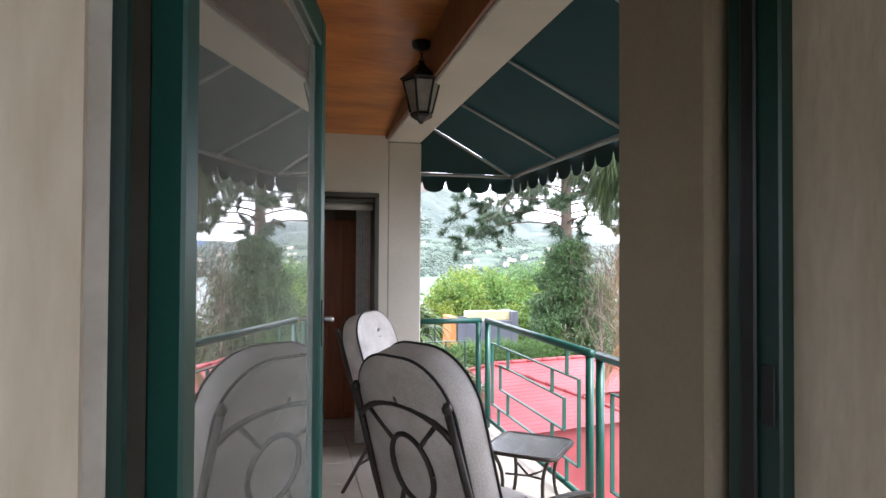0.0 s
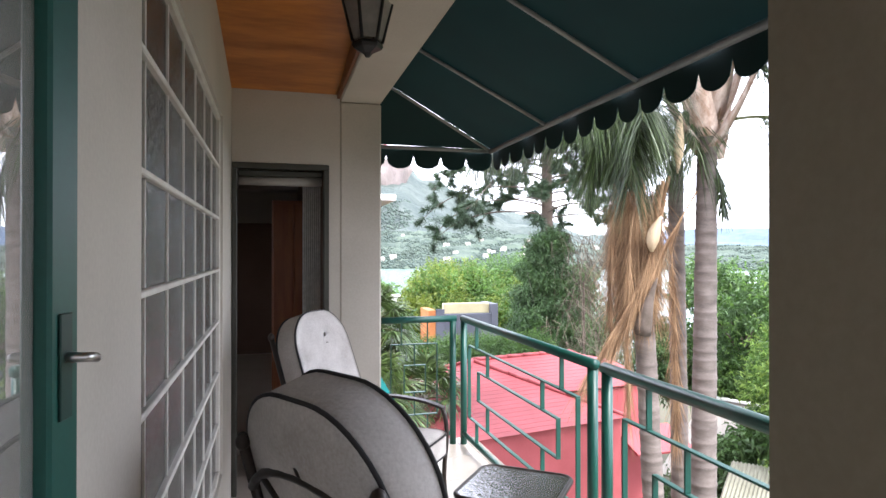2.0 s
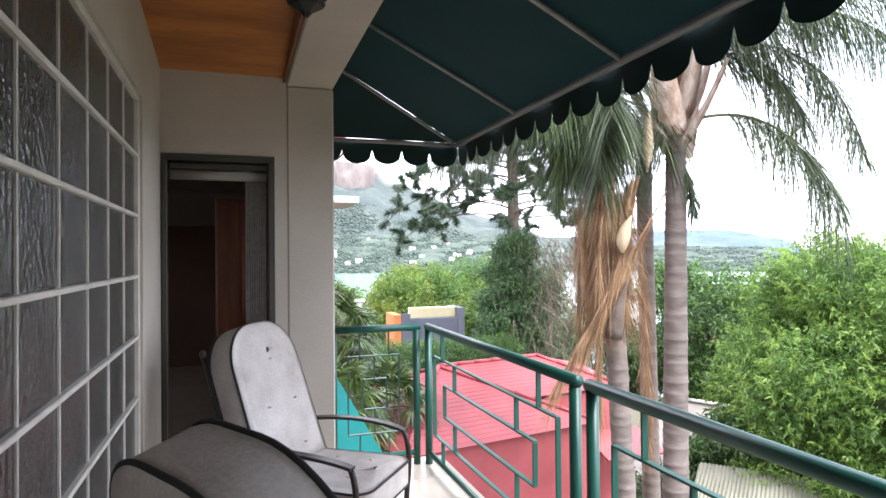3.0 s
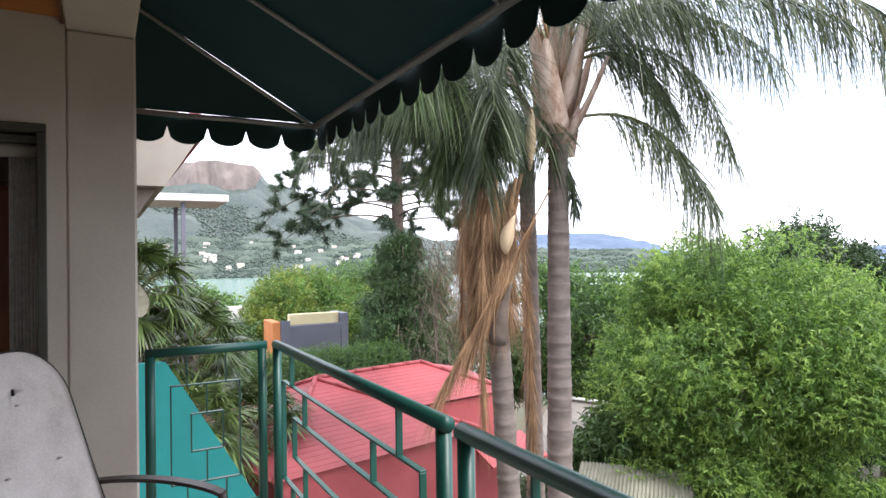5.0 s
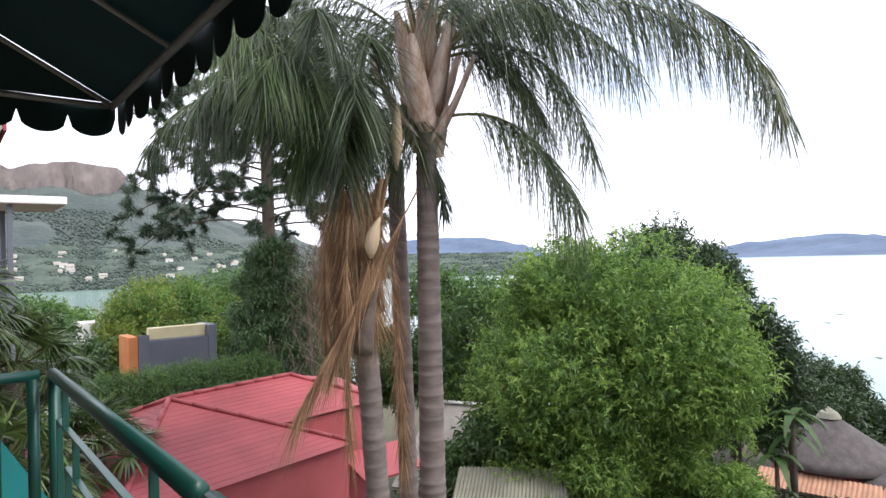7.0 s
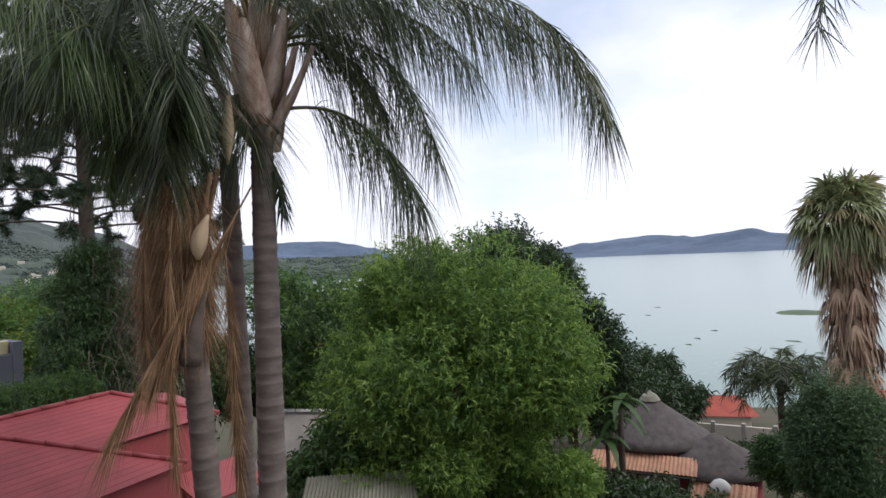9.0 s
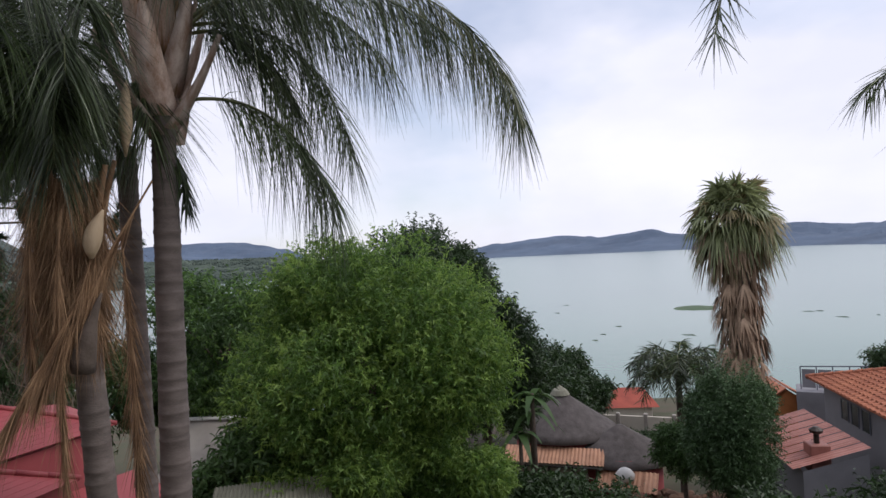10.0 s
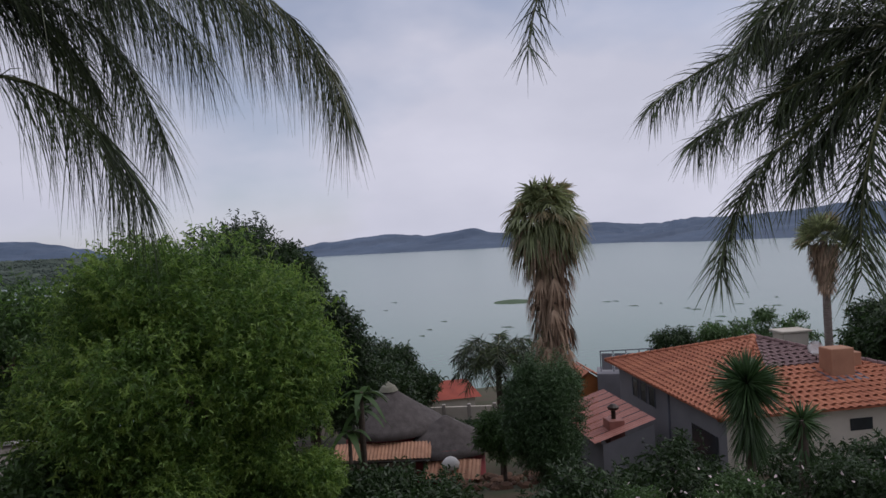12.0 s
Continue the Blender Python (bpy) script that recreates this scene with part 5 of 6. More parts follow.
part("wall", Geo().add([(p.x, p.y, -12) for p in wl_] + [(p.x, p.y, -5.5) for p in wl_], [(0, 1, 5, 4), (1, 2, 6, 5), (2, 3, 7, 6), (3, 0, 4, 7)]), GREY_WALL, th)
# paler panel laid just over the grey wall on this side
part("front_wall", Geo().add([tuple(c0 - u * 0.012 + w * a + Vector((0, 0, z))) for a, z in ((-0.01, -6.5), (10.4, -6.5), (10.4, -0.1), (-0.01, -0.1))], [(0, 1, 2, 3)]), PALE_WALL, th, "paler panel over the front wall")
face = c0 - w * 0.03
for k in range(3):
    p = face + u * (6.0 + k * 0.95)
    wn_ = part("window", Geo().add([tuple(p + u * a + Vector((0, 0, z))) for a, z in ((0, -1.3), (0.66, -1.3), (0.66, -0.45), (0, -0.45))], [(0, 1, 2, 3)]), DARK_GLASS, th)
    for a in (0, 0.66):
        part("frame", Geo().tube([p + u * a + Vector((0, 0, -1.32)), p + u * a + Vector((0, 0, -0.43))], 0.03, 4), SLATE, wn_)
part("downpipe", Geo().tube([face + u * 4.6 + Vector((0, 0, -0.3)), face + u * 4.6 + Vector((0, 0, -4))], 0.045, 8), SLATE, th, "", True)
# flat dark quad on the wall in place of the doorway's shaded inside
part("opening", Geo().add([tuple(face + u * a + Vector((0, 0, z))) for a, z in ((0.6, -4.0), (2.6, -4.0), (2.6, -1.0), (0.6, -1.0))], [(0, 1, 2, 3)]), DARK_GLASS, th, "dark panel standing for an open doorway")
for k in range(3):
    p = c0 - u * 0.03 + w * (2.2 + 2.6 * k)
    part("window", Geo().add([tuple(p + w * a + Vector((0, 0, z))) for a, z in ((0, -1.0), (0.9, -1.0), (0.9, -0.55), (0, -0.55))], [(0, 1, 2, 3)]), DARK_GLASS, th)
chim = (28.58, -7.81, -4.80)
turn = math.degrees(math.atan2(u.y, u.x))
part("chimney", Geo().box((-0.36, -0.5, -0.7), (0.36, 0.5, 1.1), 0.03, pose(chim[0] + 0.4, chim[1] - 0.1, chim[2], 0, 0, turn)), TAN_PLASTER, th, "orange-tan rendered chimney")
part("chimney_step", Geo().box((-0.28, -0.36, -0.7), (0.28, 0.36, 0.55), 0.03, pose(chim[0] + 1.3, chim[1] - 0.85, chim[2] + 0.2, 0, 0, turn)), TAN_PLASTER, th)
part("flashing", Geo().box((-0.62, -0.85, -0.1), (0.62, 0.85, 0.06), 0.02, pose(chim[0] + 0.3, chim[1] - 0.1, chim[2] + 0.02, 0, -14, turn)), SLATE, th, "grey lead flashing")
vent = part("vent", Geo().box((-0.5, -0.75, -3.0), (0.5, 0.75, 0.8), 0.03, pose(40.0, -9.3, -5.6, 0, 0, turn)), PALE_WALL, th, "pale capped flue")
part("cap", Geo().box((-0.62, -0.9, 0.82), (0.62, 0.9, 0.95), 0.03, pose(40.0, -9.3, -5.6, 0, 0, turn)), PALE_WALL, vent)
dp = (29.86, -7.45, -4.42)
ds = part("dish", Geo().lathe([(0.02, 0.0), (0.16, 0.03), (0.3, 0.1), (0.29, 0.095), (0.14, 0.015)], (0, 0, 0), 20), WHITE_WALL, th, "", True)
ds.matrix_basis = pose(dp[0], dp[1], dp[2] + 0.5, 70, 0, -110)
part("dish_arm", Geo().tube([(dp[0], dp[1], dp[2] - 0.05), (dp[0], dp[1], dp[2] + 0.5)], 0.025, 6), IRON, th)
tr_ = thing("terrace_railing", "glazed grey railing of the lakeside terrace", "railing")
part("top_rail", Geo().tube([(38.25, 1.27, -5.43), (38.13, -1.63, -5.29)], 0.035, 6), SLATE, tr_)
part("terrace", Geo().box((37.6, -2.2, -12.5), (39.5, 1.5, -6.6), 0.02), GREY_WALL, tr_, "grey terrace block")
for k in range(5):
    y_ = 1.27 - 0.72 * k
    part("post", Geo().tube([(38.24 - 0.03 * k, y_, -6.65), (38.24 - 0.03 * k, y_, -5.42 + 0.035 * k)], 0.03, 6), SLATE, tr_)
    if k < 4:
        part("panel", Geo().box((38.2, y_ - 0.66, -6.5), (38.22, y_ - 0.06, -5.55), 0.002), GREY_WALL, tr_)

ct = thing("carport", "lean-to with weathered pink sheet roof and small chimney", "carport")
sheet_roof(ct, (33.0, 1.25, -6.35), (-5.2, -2.05, 0.0), (-1.0, 2.5, -0.75), 60, 0.028, PINK_SHEET, sheets=8)
part("wall", Geo().add([(32.2, 3.4, -12), (27.0, 1.4, -12), (27.9, -0.7, -12), (32.2, 3.4, -7.2), (27.0, 1.4, -7.2), (27.9, -0.7, -6.6)], [(0, 1, 4, 3), (1, 2, 5, 4)]), GREY_WALL, ct)
part("chimney", Geo().box((-0.35, -0.35, -0.6), (0.35, 0.35, 0.45), 0.03, pose(28.2, 0.9, -6.9, 0, 0, 20)), PINK_SHEET, ct)
part("cowl", Geo().lathe([(0.1, 0), (0.1, 0.35), (0.22, 0.4), (0.25, 0.5), (0.08, 0.62)], (28.2, 0.9, -6.45), 10), IRON, ct, "dark cowl")

gr = thing("orange_house", "small orange gabled house near the water", "house")
part("wall", Geo().add([(38.5, 3.4, -13), (39.5, 0.4, -13), (42, 1.2, -13), (41, 4.2, -13), (38.5, 3.4, -8), (39.5, 0.4, -8), (42, 1.2, -8), (41, 4.2, -8), (39.0, 1.9, -6.9), (41.5, 2.7, -6.9)],
     [(0, 1, 5, 8, 4), (1, 2, 6, 5), (2, 3, 7, 9, 6), (3, 0, 4, 7)]), ORANGE_WALL, gr)
part("roof_slope", Geo().poly([(38.7, 1.85, -6.75), (41.8, 2.85, -6.75), (42.4, 0.9, -8.05), (39.3, -0.1, -8.05)], 0.08), ORANGE_TILE, gr)
part("roof_slope", Geo().poly([(38.7, 1.95, -6.75), (38.1, 3.8, -8.05), (41.2, 4.8, -8.05), (41.8, 2.95, -6.75)], 0.08), ORANGE_TILE, gr)
hr = thing("red_roofed_hut", "low hut with bright red roof by the shore", "hut")
part("roof", Geo().add([(57, 19.5, -13.6), (60, 12.5, -13.6), (65, 14.5, -13.6), (62, 21.5, -13.6), (60.2, 18.6, -12.3), (62, 14.4, -12.3)], [(0, 1, 5, 4), (1, 2, 5), (2, 3, 4, 5), (3, 0, 4), (3, 2, 1, 0)]), RUST_ROOF, hr)
part("wall", Geo().box((-3, -2, -3), (3, 2, 0), 0.02, pose(60.8, 16.8, -13.65, 0, 0, -65)), PALE_WALL, hr)
fence = thing("garden_wall", "pale weathered garden wall with piers", "wall")
for k in range(5):
    part("wall_bay", Geo().box((-0.92, -0.1, -2.2), (0.92, 0.1, -0.3), 0.02, pose(49 + 0.3 * k, 14.6 - 2.0 * k, -11.4, 0, 0, -82)), PALE_WALL, fence)
    part("pier", Geo().box((-0.14, -0.16, -2.6), (0.14, 0.16, -0.1), 0.02, pose(48.85 + 0.3 * k, 15.6 - 2.0 * k, -11.4, 0, 0, -82)), CONCRETE, fence)


# ---- thatched house, orange sheet roof ----
tc = thing("thatched_house", "round-ended house with dark grey thatched roof", "house")
def thatch(cx, cy, top, rx, ry, zt, zb, rot):
    g = Geo()
    n, m = 40, 9
    M = pose(cx, cy, 0, 0, 0, rot)
    for j in range(m + 1):
        v = j / m
        r = top + (1 - top) * v
        for i in range(n):
            a = math.tau * i / n
            k = 1 + 0.025 * noise.noise((math.cos(a) * 4, math.sin(a) * 4, v * 3))
            g.v.append(M @ Vector((rx * (r if rx <= ry else v * 0.75 + 0.25) * math.cos(a) * k, ry * r * math.sin(a) * k, zt + (zb - zt) * v ** 0.92)))
    g.f += [(j * n + i, j * n + (i + 1) % n, (j + 1) * n + (i + 1) % n, (j + 1) * n + i) for j in range(m) for i in range(n)]
    g.f.append(tuple(range(n))[::-1])
    k = len(g.v)
    for i in range(n):
        p = g.v[m * n + i]
        g.v.append((p[0] * 0.99 + cx * 0.01, p[1] * 0.99 + cy * 0.01, p[2] - 0.22))
    g.f += [(m * n + i, m * n + (i + 1) % n, k + (i + 1) % n, k + i) for i in range(n)]
    return part("thatched_roof", g, THATCH, tc, "", True)
thatch(37.2, 14.0, 0.06, 3.1, 3.3, -7.2, -9.4, 20)
thatch(36.4, 10.3, 0.06, 2.5, 2.9, -8.75, -10.3, 20)
part("ridge_cover", Geo().lathe([(0.6, -0.35), (0.42, -0.08), (0.12, 0.12), (0.05, 0.2)], (37.2, 14.0, -7.1), 16), SHEET_GREY, tc, "grey metal ridge cover")
for cx, cy, r, zt in ((37.2, 14.0, 2.75, -9.3), (36.4, 10.3, 2.2, -10.1)):
    part("wall", Geo().lathe([(r, -15), (r, zt)], (cx, cy, 0), 28), RED_WALL, tc, "", True)
so = thing("sheet_roofed_shed", "open shed with rusty orange corrugated roof", "shed")
sheet_roof(so, (33.9, 16.2, -9.75), (1.0, -5.4, 0.0), (-1.3, -0.25, -0.5), 60, 0.06, ORANGE_SHEET, sheets=9)
sheet_roof(so, (34.2, 10.9, -10.55), (0.2, -3.0, 0.0), (-1.7, -0.2, -0.45), 30, 0.06, ORANGE_SHEET, sheets=4)
for k in range(5):
    part("post", Geo().box((32.7 + 0.2 * k - 0.06, 15.9 - 1.25 * k - 0.06, -14), (32.7 + 0.2 * k + 0.06, 15.9 - 1.25 * k + 0.06, -10.35), 0.01), IRON, so)
part("beam", Geo().tube([(32.6, 16.0, -10.4), (33.6, 10.6, -10.4)], 0.07, 6), IRON, so)
part("back_wall", Geo().box((-0.1, -3.0, -3.5), (0.1, 3.0, 0), 0.02, pose(34.6, 13.4, -10.4, 0, 0, 10)), PALE_WALL, so)
part("white_bundle", Geo().lathe([(0.05, 0), (0.45, 0.1), (0.5, 0.35), (0.3, 0.6), (0.1, 0.7)], (33.4, 9.4, -10.8), 12), WHITE_WALL, so, "white plastic bundle on the roof", True)
for k in range(3):
    solid("garden_fence", Geo().tube([(30.5 - k * 0.9, 15.5, -10.6 - 0.1 * k), (30.9 - k * 0.9, 9.0 - k, -10.75 - 0.1 * k)], 0.06, 6), CONCRETE, "weathered rail of a garden fence", "fence", group="garden fence rails")
rnd = random.Random(21)
st = Geo()
for k in range(60):
    x, y = rnd.uniform(29, 36), rnd.uniform(4.5, 8.5)
    r = rnd.uniform(0.12, 0.4)
    st.lathe([(r * 0.5, 0), (r, r * 0.35), (r * 0.8, r * 0.8), (r * 0.2, r)], (x, y, ground_z(x, y) - 0.05), 7, rnd.uniform(0.6, 1.0))
solid("rock_pile", st, EARTH, "loose reddish stones on the bare reddish slope", "rocks", "stuff")


# ---- palms in front of the balcony ----
pa = thing("queen_palm", "tall queen palm with grey ringed trunk and drooping fronds", "palm tree", "queen palms by the balcony")
ring_trunk("trunk", (6.42, 8.58, -3.9), (6.46, 8.5, 3.35), 0.21, 0.15, pa, 34)
TOPA = Vector((6.46, 8.5, 3.35))
for k in range(13):
    a = k * 2.39996 + 0.5
    d = Vector((math.cos(a), math.sin(a), 0))
    s = TOPA + Vector((0, 0, -0.35 + 0.09 * k)) + d * 0.12
    e = s + Vector((0, 0, 1.25)) + d * (0.74 - 0.035 * k)
    g = Geo()
    side = Vector((-d.y, d.x, 0))
    for i in range(9):
        v = i / 8
        p = s.lerp(e, v) + d * (0.06 * math.sin(math.pi * v))
        wd = 0.19 * (1 - v) ** 0.7 + 0.045
        g.v += [p - side * wd - d * 0.03, p + d * 0.025, p + side * wd - d * 0.03, p - d * 0.02]
    g.f += [(i * 4 + q, i * 4 + (q + 1) % 4, i * 4 + 4 + (q + 1) % 4, i * 4 + 4 + q) for i in range(8) for q in range(4)]
    part("leaf_base", g, SHEATH, pa, "", True)
fibre = np.random.default_rng(4)
n = 260
ang = fibre.uniform(0, math.tau, n)
root = np.stack([6.46 + 0.14 * np.cos(ang), 8.5 + 0.14 * np.sin(ang), fibre.uniform(3.5, 4.9, n)], 1)
strips("trunk_fibre", DEAD, root, unit(np.stack([0.3 * np.cos(ang), 0.3 * np.sin(ang), np.ones(n)], 1)), unit(np.stack([-np.sin(ang), np.cos(ang), 0 * ang], 1)), 0.7, 0.035, 0.0, pa)
FR = dict(length=1.0, droop=0.8, hang=0.7, leaflets=190, width=0.0155)
frond(pa, ((6.60, 8.40, 4.48), (7.35, 7.61, 5.75), (8.95, 5.01, 5.60), (9.0, 4.5, 3.2)), seed=1, **{**FR, "leaflets": 260})
frond(pa, ((6.60, 8.40, 4.48), (7.35, 7.61, 5.75), (8.95, 5.01, 5.60), (9.0, 4.5, 3.2)), seed=101, **{**FR, "leaflets": 110, "start": 0.5, "material": L_PALM_TIP, "rach": 0.03})
frond(pa, ((6.63, 8.38, 3.59), (7.38, 7.58, 3.78), (7.49, 7.18, 3.11), (7.76, 6.72, 2.19)), seed=2, **FR)
frond(pa, ((6.66, 8.35, 4.56), (7.52, 7.86, 5.01), (8.37, 7.23, 4.51), (8.61, 7.09, 2.99)), seed=3, **FR)
frond(pa, ((6.63, 8.38, 4.33), (6.92, 7.74, 5.41), (7.77, 6.20, 5.26), (8.21, 5.13, 4.22)), seed=31, **FR)
frond(pa, ((6.66, 8.35, 4.45), (7.22, 8.01, 4.79), (7.80, 7.72, 4.48), (8.06, 7.59, 3.50)), seed=32, **FR)
frond(pa, ((6.67, 8.35, 4.64), (7.35, 7.88, 5.45), (8.19, 7.14, 5.36), (8.83, 6.44, 4.19)), seed=33, **FR)
frond(pa, ((6.47, 8.50, 3.05), (6.58, 8.41, 2.94), (6.64, 8.37, 2.55), (6.66, 8.35, 2.17)), seed=4, leaflets=40, length=0.4, droop=0.6)
for k, (az, out, up, dn) in enumerate(((20, 2.6, 2.3, 0.6), (-30, 2.8, 2.0, -0.2), (-75, 2.6, 1.8, -0.3), (-120, 2.4, 2.6, 0.9), (150, 2.2, 3.0, 1.6), (100, 2.4, 2.6, 1.0), (60, 2.5, 2.8, 1.4), (-160, 2.3, 2.2, 0.5))):
    d = Vector((math.sin(radians(az)), math.cos(radians(az)), 0))
    s = TOPA + Vector((0, 0, 1.1))
    frond(pa, (s, s + d * out * 0.35 + Vector((0, 0, up * 0.6)), s + d * out * 0.8 + Vector((0, 0, up * 0.62)), s + d * out * 1.1 + Vector((0, 0, dn))), seed=10 + k, **FR)
pod = Geo()
pod.tube(bez((5.78, 8.23, 3.66), (5.75, 8.25, 3.46), (5.76, 8.25, 3.14), (5.74, 8.26, 2.73), 9), [0.01, 0.03, 0.05, 0.06, 0.075, 0.08, 0.07, 0.04, 0.012], 10)
part("spathe", pod, SPATHE, pa, "pale woody flower spathe", True)

pb = thing("queen_palm", "slender queen palm with dry hanging leaves", "palm tree", "queen palms by the balcony")
ring_trunk("trunk", (6.70, 9.5, -4.0), (6.52, 9.4, 3.1), 0.155, 0.13, pb, 28)
for k, az in enumerate((200, 245, 290, 330)):
    d = Vector((math.sin(radians(az)), math.cos(radians(az)), 0))
    s = Vector((6.52, 9.4, 3.05))
    frond(pb, (s, s + d * 0.35 + Vector((0, 0, 1.0)), s + d * 0.8 + Vector((0, 0, 1.1)), s + d * 1.15 + Vector((0, 0, 0.1))), seed=40 + k, **FR)

pc = thing("queen_palm", "queen palm with thick skirt of brown dead fronds", "palm tree", "queen palms by the balcony")
ring_trunk("trunk", (5.55, 8.5, -3.8), (5.30, 8.62, 2.0), 0.165, 0.15, pc, 26)
TOPC = Vector((5.28, 8.62, 2.1))
for k, (az, out, up, dn) in enumerate(((-150, 1.3, 2.4, 0.9), (-118, 1.9, 2.6, 1.1), (-85, 2.1, 2.4, 0.9), (-52, 1.9, 2.7, 1.2), (-18, 1.7, 2.8, 1.4), (25, 1.2, 2.8, 1.6), (-98, 1.4, 3.2, 2.2), (-58, 1.3, 3.4, 2.4), (-135, 1.6, 3.0, 1.9), (-68, 2.6, 2.3, 0.5), (-108, 2.5, 3.1, 1.5), (-165, 0.9, 3.0, 1.8), (-35, 2.4, 2.9, 1.0), (-80, 0.8, 1.7, 0.2), (-140, 0.8, 1.8, 0.1), (-10, 0.9, 1.9, 0.4))):
    d = Vector((math.sin(radians(az)), math.cos(radians(az)), 0))
    s = TOPC + Vector((0, 0, 0.35))
    frond(pc, (s, s + d * out * 0.4 + Vector((0, 0, up * 0.6)), s + d * out * 0.8 + Vector((0, 0, up * 0.72)), s + d * out + Vector((0, 0, dn))), seed=60 + k, **{**FR, "length": 0.75, "leaflets": 190, "hang": 0.6, "droop": 0.9, "width": 0.0145, "material": L_PALM_MID if k % 3 == 1 else None})
# dead skirt: long dry leaflets and bent dry ribs
rng = np.random.default_rng(9)
n = 7000
ang = rng.uniform(0, math.tau, n)
hz = rng.uniform(0.75, 2.5, n)
rad = 0.16 + 0.2 * rng.random(n) * np.clip((hz - 0.5) / 1.0, 0.15, 1)
u_ = np.clip((hz + 3.8) / 5.8, 0, 1)
root = np.stack([5.55 - 0.25 * u_ + rad * np.cos(ang) - 0.06, 8.5 + 0.12 * u_ + rad * np.sin(ang), hz], 1)
way = unit(np.stack([0.2 * np.cos(ang) - 0.12, 0.2 * np.sin(ang), -np.ones(n)], 1) + rng.normal(0, 0.26, (n, 3)))
strips("dry_foliage", DEAD, root, way, unit(rng.normal(0, 1, (n, 3))), rng.uniform(0.25, 0.8, n), 0.010, 0.2, pc, "brown dry hanging leaflets")


def dry_frond(parent, p, seed, n=170, length=0.55, spread=0.16):
    rg = np.random.default_rng(seed)
    pts = bez(*p, 18)
    n = int(n * 2.4)
    stem = part("dry_frond", Geo().tube(pts, [0.013 * (1 - 0.6 * i / 17) for i in range(18)], 6), DEAD, parent)
    c = np.array([tuple(q) for q in pts])
    x = rg.uniform(2, 16.99, n)
    i = x.astype(int)
    at = c[i] + (c[i + 1] - c[i]) * (x - i)[:, None]
    tan = unit(c[i + 1] - c[i])
    strips("dry_foliage", DEAD, at, unit(tan + rg.normal(0, spread, (n, 3)) + np.array([0, 0, -0.25])), unit(rg.normal(0, 1, (n, 3))), length * rg.uniform(0.4, 1.3, n), 0.009, 0.2, stem)
    return stem


dry_frond(pc, ((5.96, 8.10, 2.44), (5.29, 8.09, 1.45), (4.73, 8.10, 0.64), (4.20, 8.17, -0.20)), 1, 330, 0.7, 0.12)
dry_frond(pc, ((4.84, 8.50, 2.40), (4.67, 8.48, 1.69), (4.64, 8.38, 1.00), (4.66, 8.37, 0.24)), 2, 200)
dry_frond(pc, ((4.93, 8.21, 2.07), (4.79, 8.18, 1.15), (4.81, 8.17, 0.25), (4.82, 8.16, -0.80)), 3, 240)
dry_frond(pc, ((5.43, 8.12, 2.30), (5.21, 8.03, 1.68), (4.95, 8.08, 0.92), (4.59, 8.18, 0.12)), 5, 240)
dry_frond(pb, ((5.95, 8.73, 1.78), (5.94, 8.61, 0.60), (5.95, 8.60, -0.41), (5.95, 8.60, -1.42)), 4, 420, 0.5, 0.24)
part("spathe", Geo().tube(bez((5.10, 7.98, 1.52), (5.09, 7.99, 1.68), (5.13, 7.96, 1.86), (5.21, 7.91, 2.05), 8), [0.02, 0.06, 0.085, 0.095, 0.09, 0.07, 0.04, 0.01], 10), SPATHE, pc, "pale woody flower spathe", True)
part("torn_sheath", Geo().tube(bez((5.01, 8.10, 0.31), (5.01, 8.04, 0.62), (5.09, 7.98, 0.92), (5.19, 7.98, 1.14), 8), [0.13, 0.125, 0.11, 0.09, 0.065, 0.045, 0.03, 0.012], 10), BARK_DARK, pc, "grey torn leaf sheath", True)
for k in range(8):
    a = math.tau * k / 8 + 0.3
    s = Vector((5.32 + 0.12 * math.cos(a), 8.6 + 0.12 * math.sin(a), 1.2 + 0.1 * (k % 3)))
    part("leaf_base", Geo().tube(bez(s, s + Vector((0.08 * math.cos(a), 0.08 * math.sin(a), 0.5)), s + Vector((0.16 * math.cos(a), 0.16 * math.sin(a), 0.9)), s + Vector((0.3 * math.cos(a), 0.3 * math.sin(a), 1.4)), 8), [0.09, 0.085, 0.075, 0.06, 0.05, 0.042, 0.035, 0.03], 8), DEAD, pc, "", True)

# palm whose fronds hang into view on the lake side
pr = thing("queen_palm", "queen palm with dark fronds hanging over the lake view", "palm tree", "queen palms by the balcony")
TOPR = Vector((7.05, -1.32, 2.92))
ring_trunk("trunk", (TOPR.x, TOPR.y, -4.2), TOPR, 0.18, 0.14, pr, 34)
FD = dict(length=0.46, droop=0.5, hang=0.28, leaflets=230, width=0.0125)
frond(pr, (TOPR, (7.19, -0.73, 3.09), (7.33, 0.14, 3.11), (7.32, 0.80, 2.52)), seed=80, **{**FD, "length": 0.42})
frond(pr, (TOPR, (6.98, -0.72, 2.66), (7.08, -0.05, 2.47), (7.08, 0.47, 2.14)), seed=81, **FD)
frond(pr, (TOPR, (6.77, -0.70, 2.20), (6.92, 0.13, 2.18), (6.86, 0.33, 0.95)), seed=82, **FD)
frond(pr, (TOPR, (6.58, -0.90, 2.36), (6.58, -0.65, 1.91), (6.48, -0.61, 0.94)), seed=83, **FD)
frond(pr, (TOPR, (6.79, -0.92, 3.33), (6.90, -0.32, 3.47), (6.89, 0.01, 2.95)), seed=84, **FD)
frond(pr, (TOPR, (6.93, -1.10, 2.73), (7.10, -0.68, 2.65), (7.23, -0.26, 2.29)), seed=85, **FD)
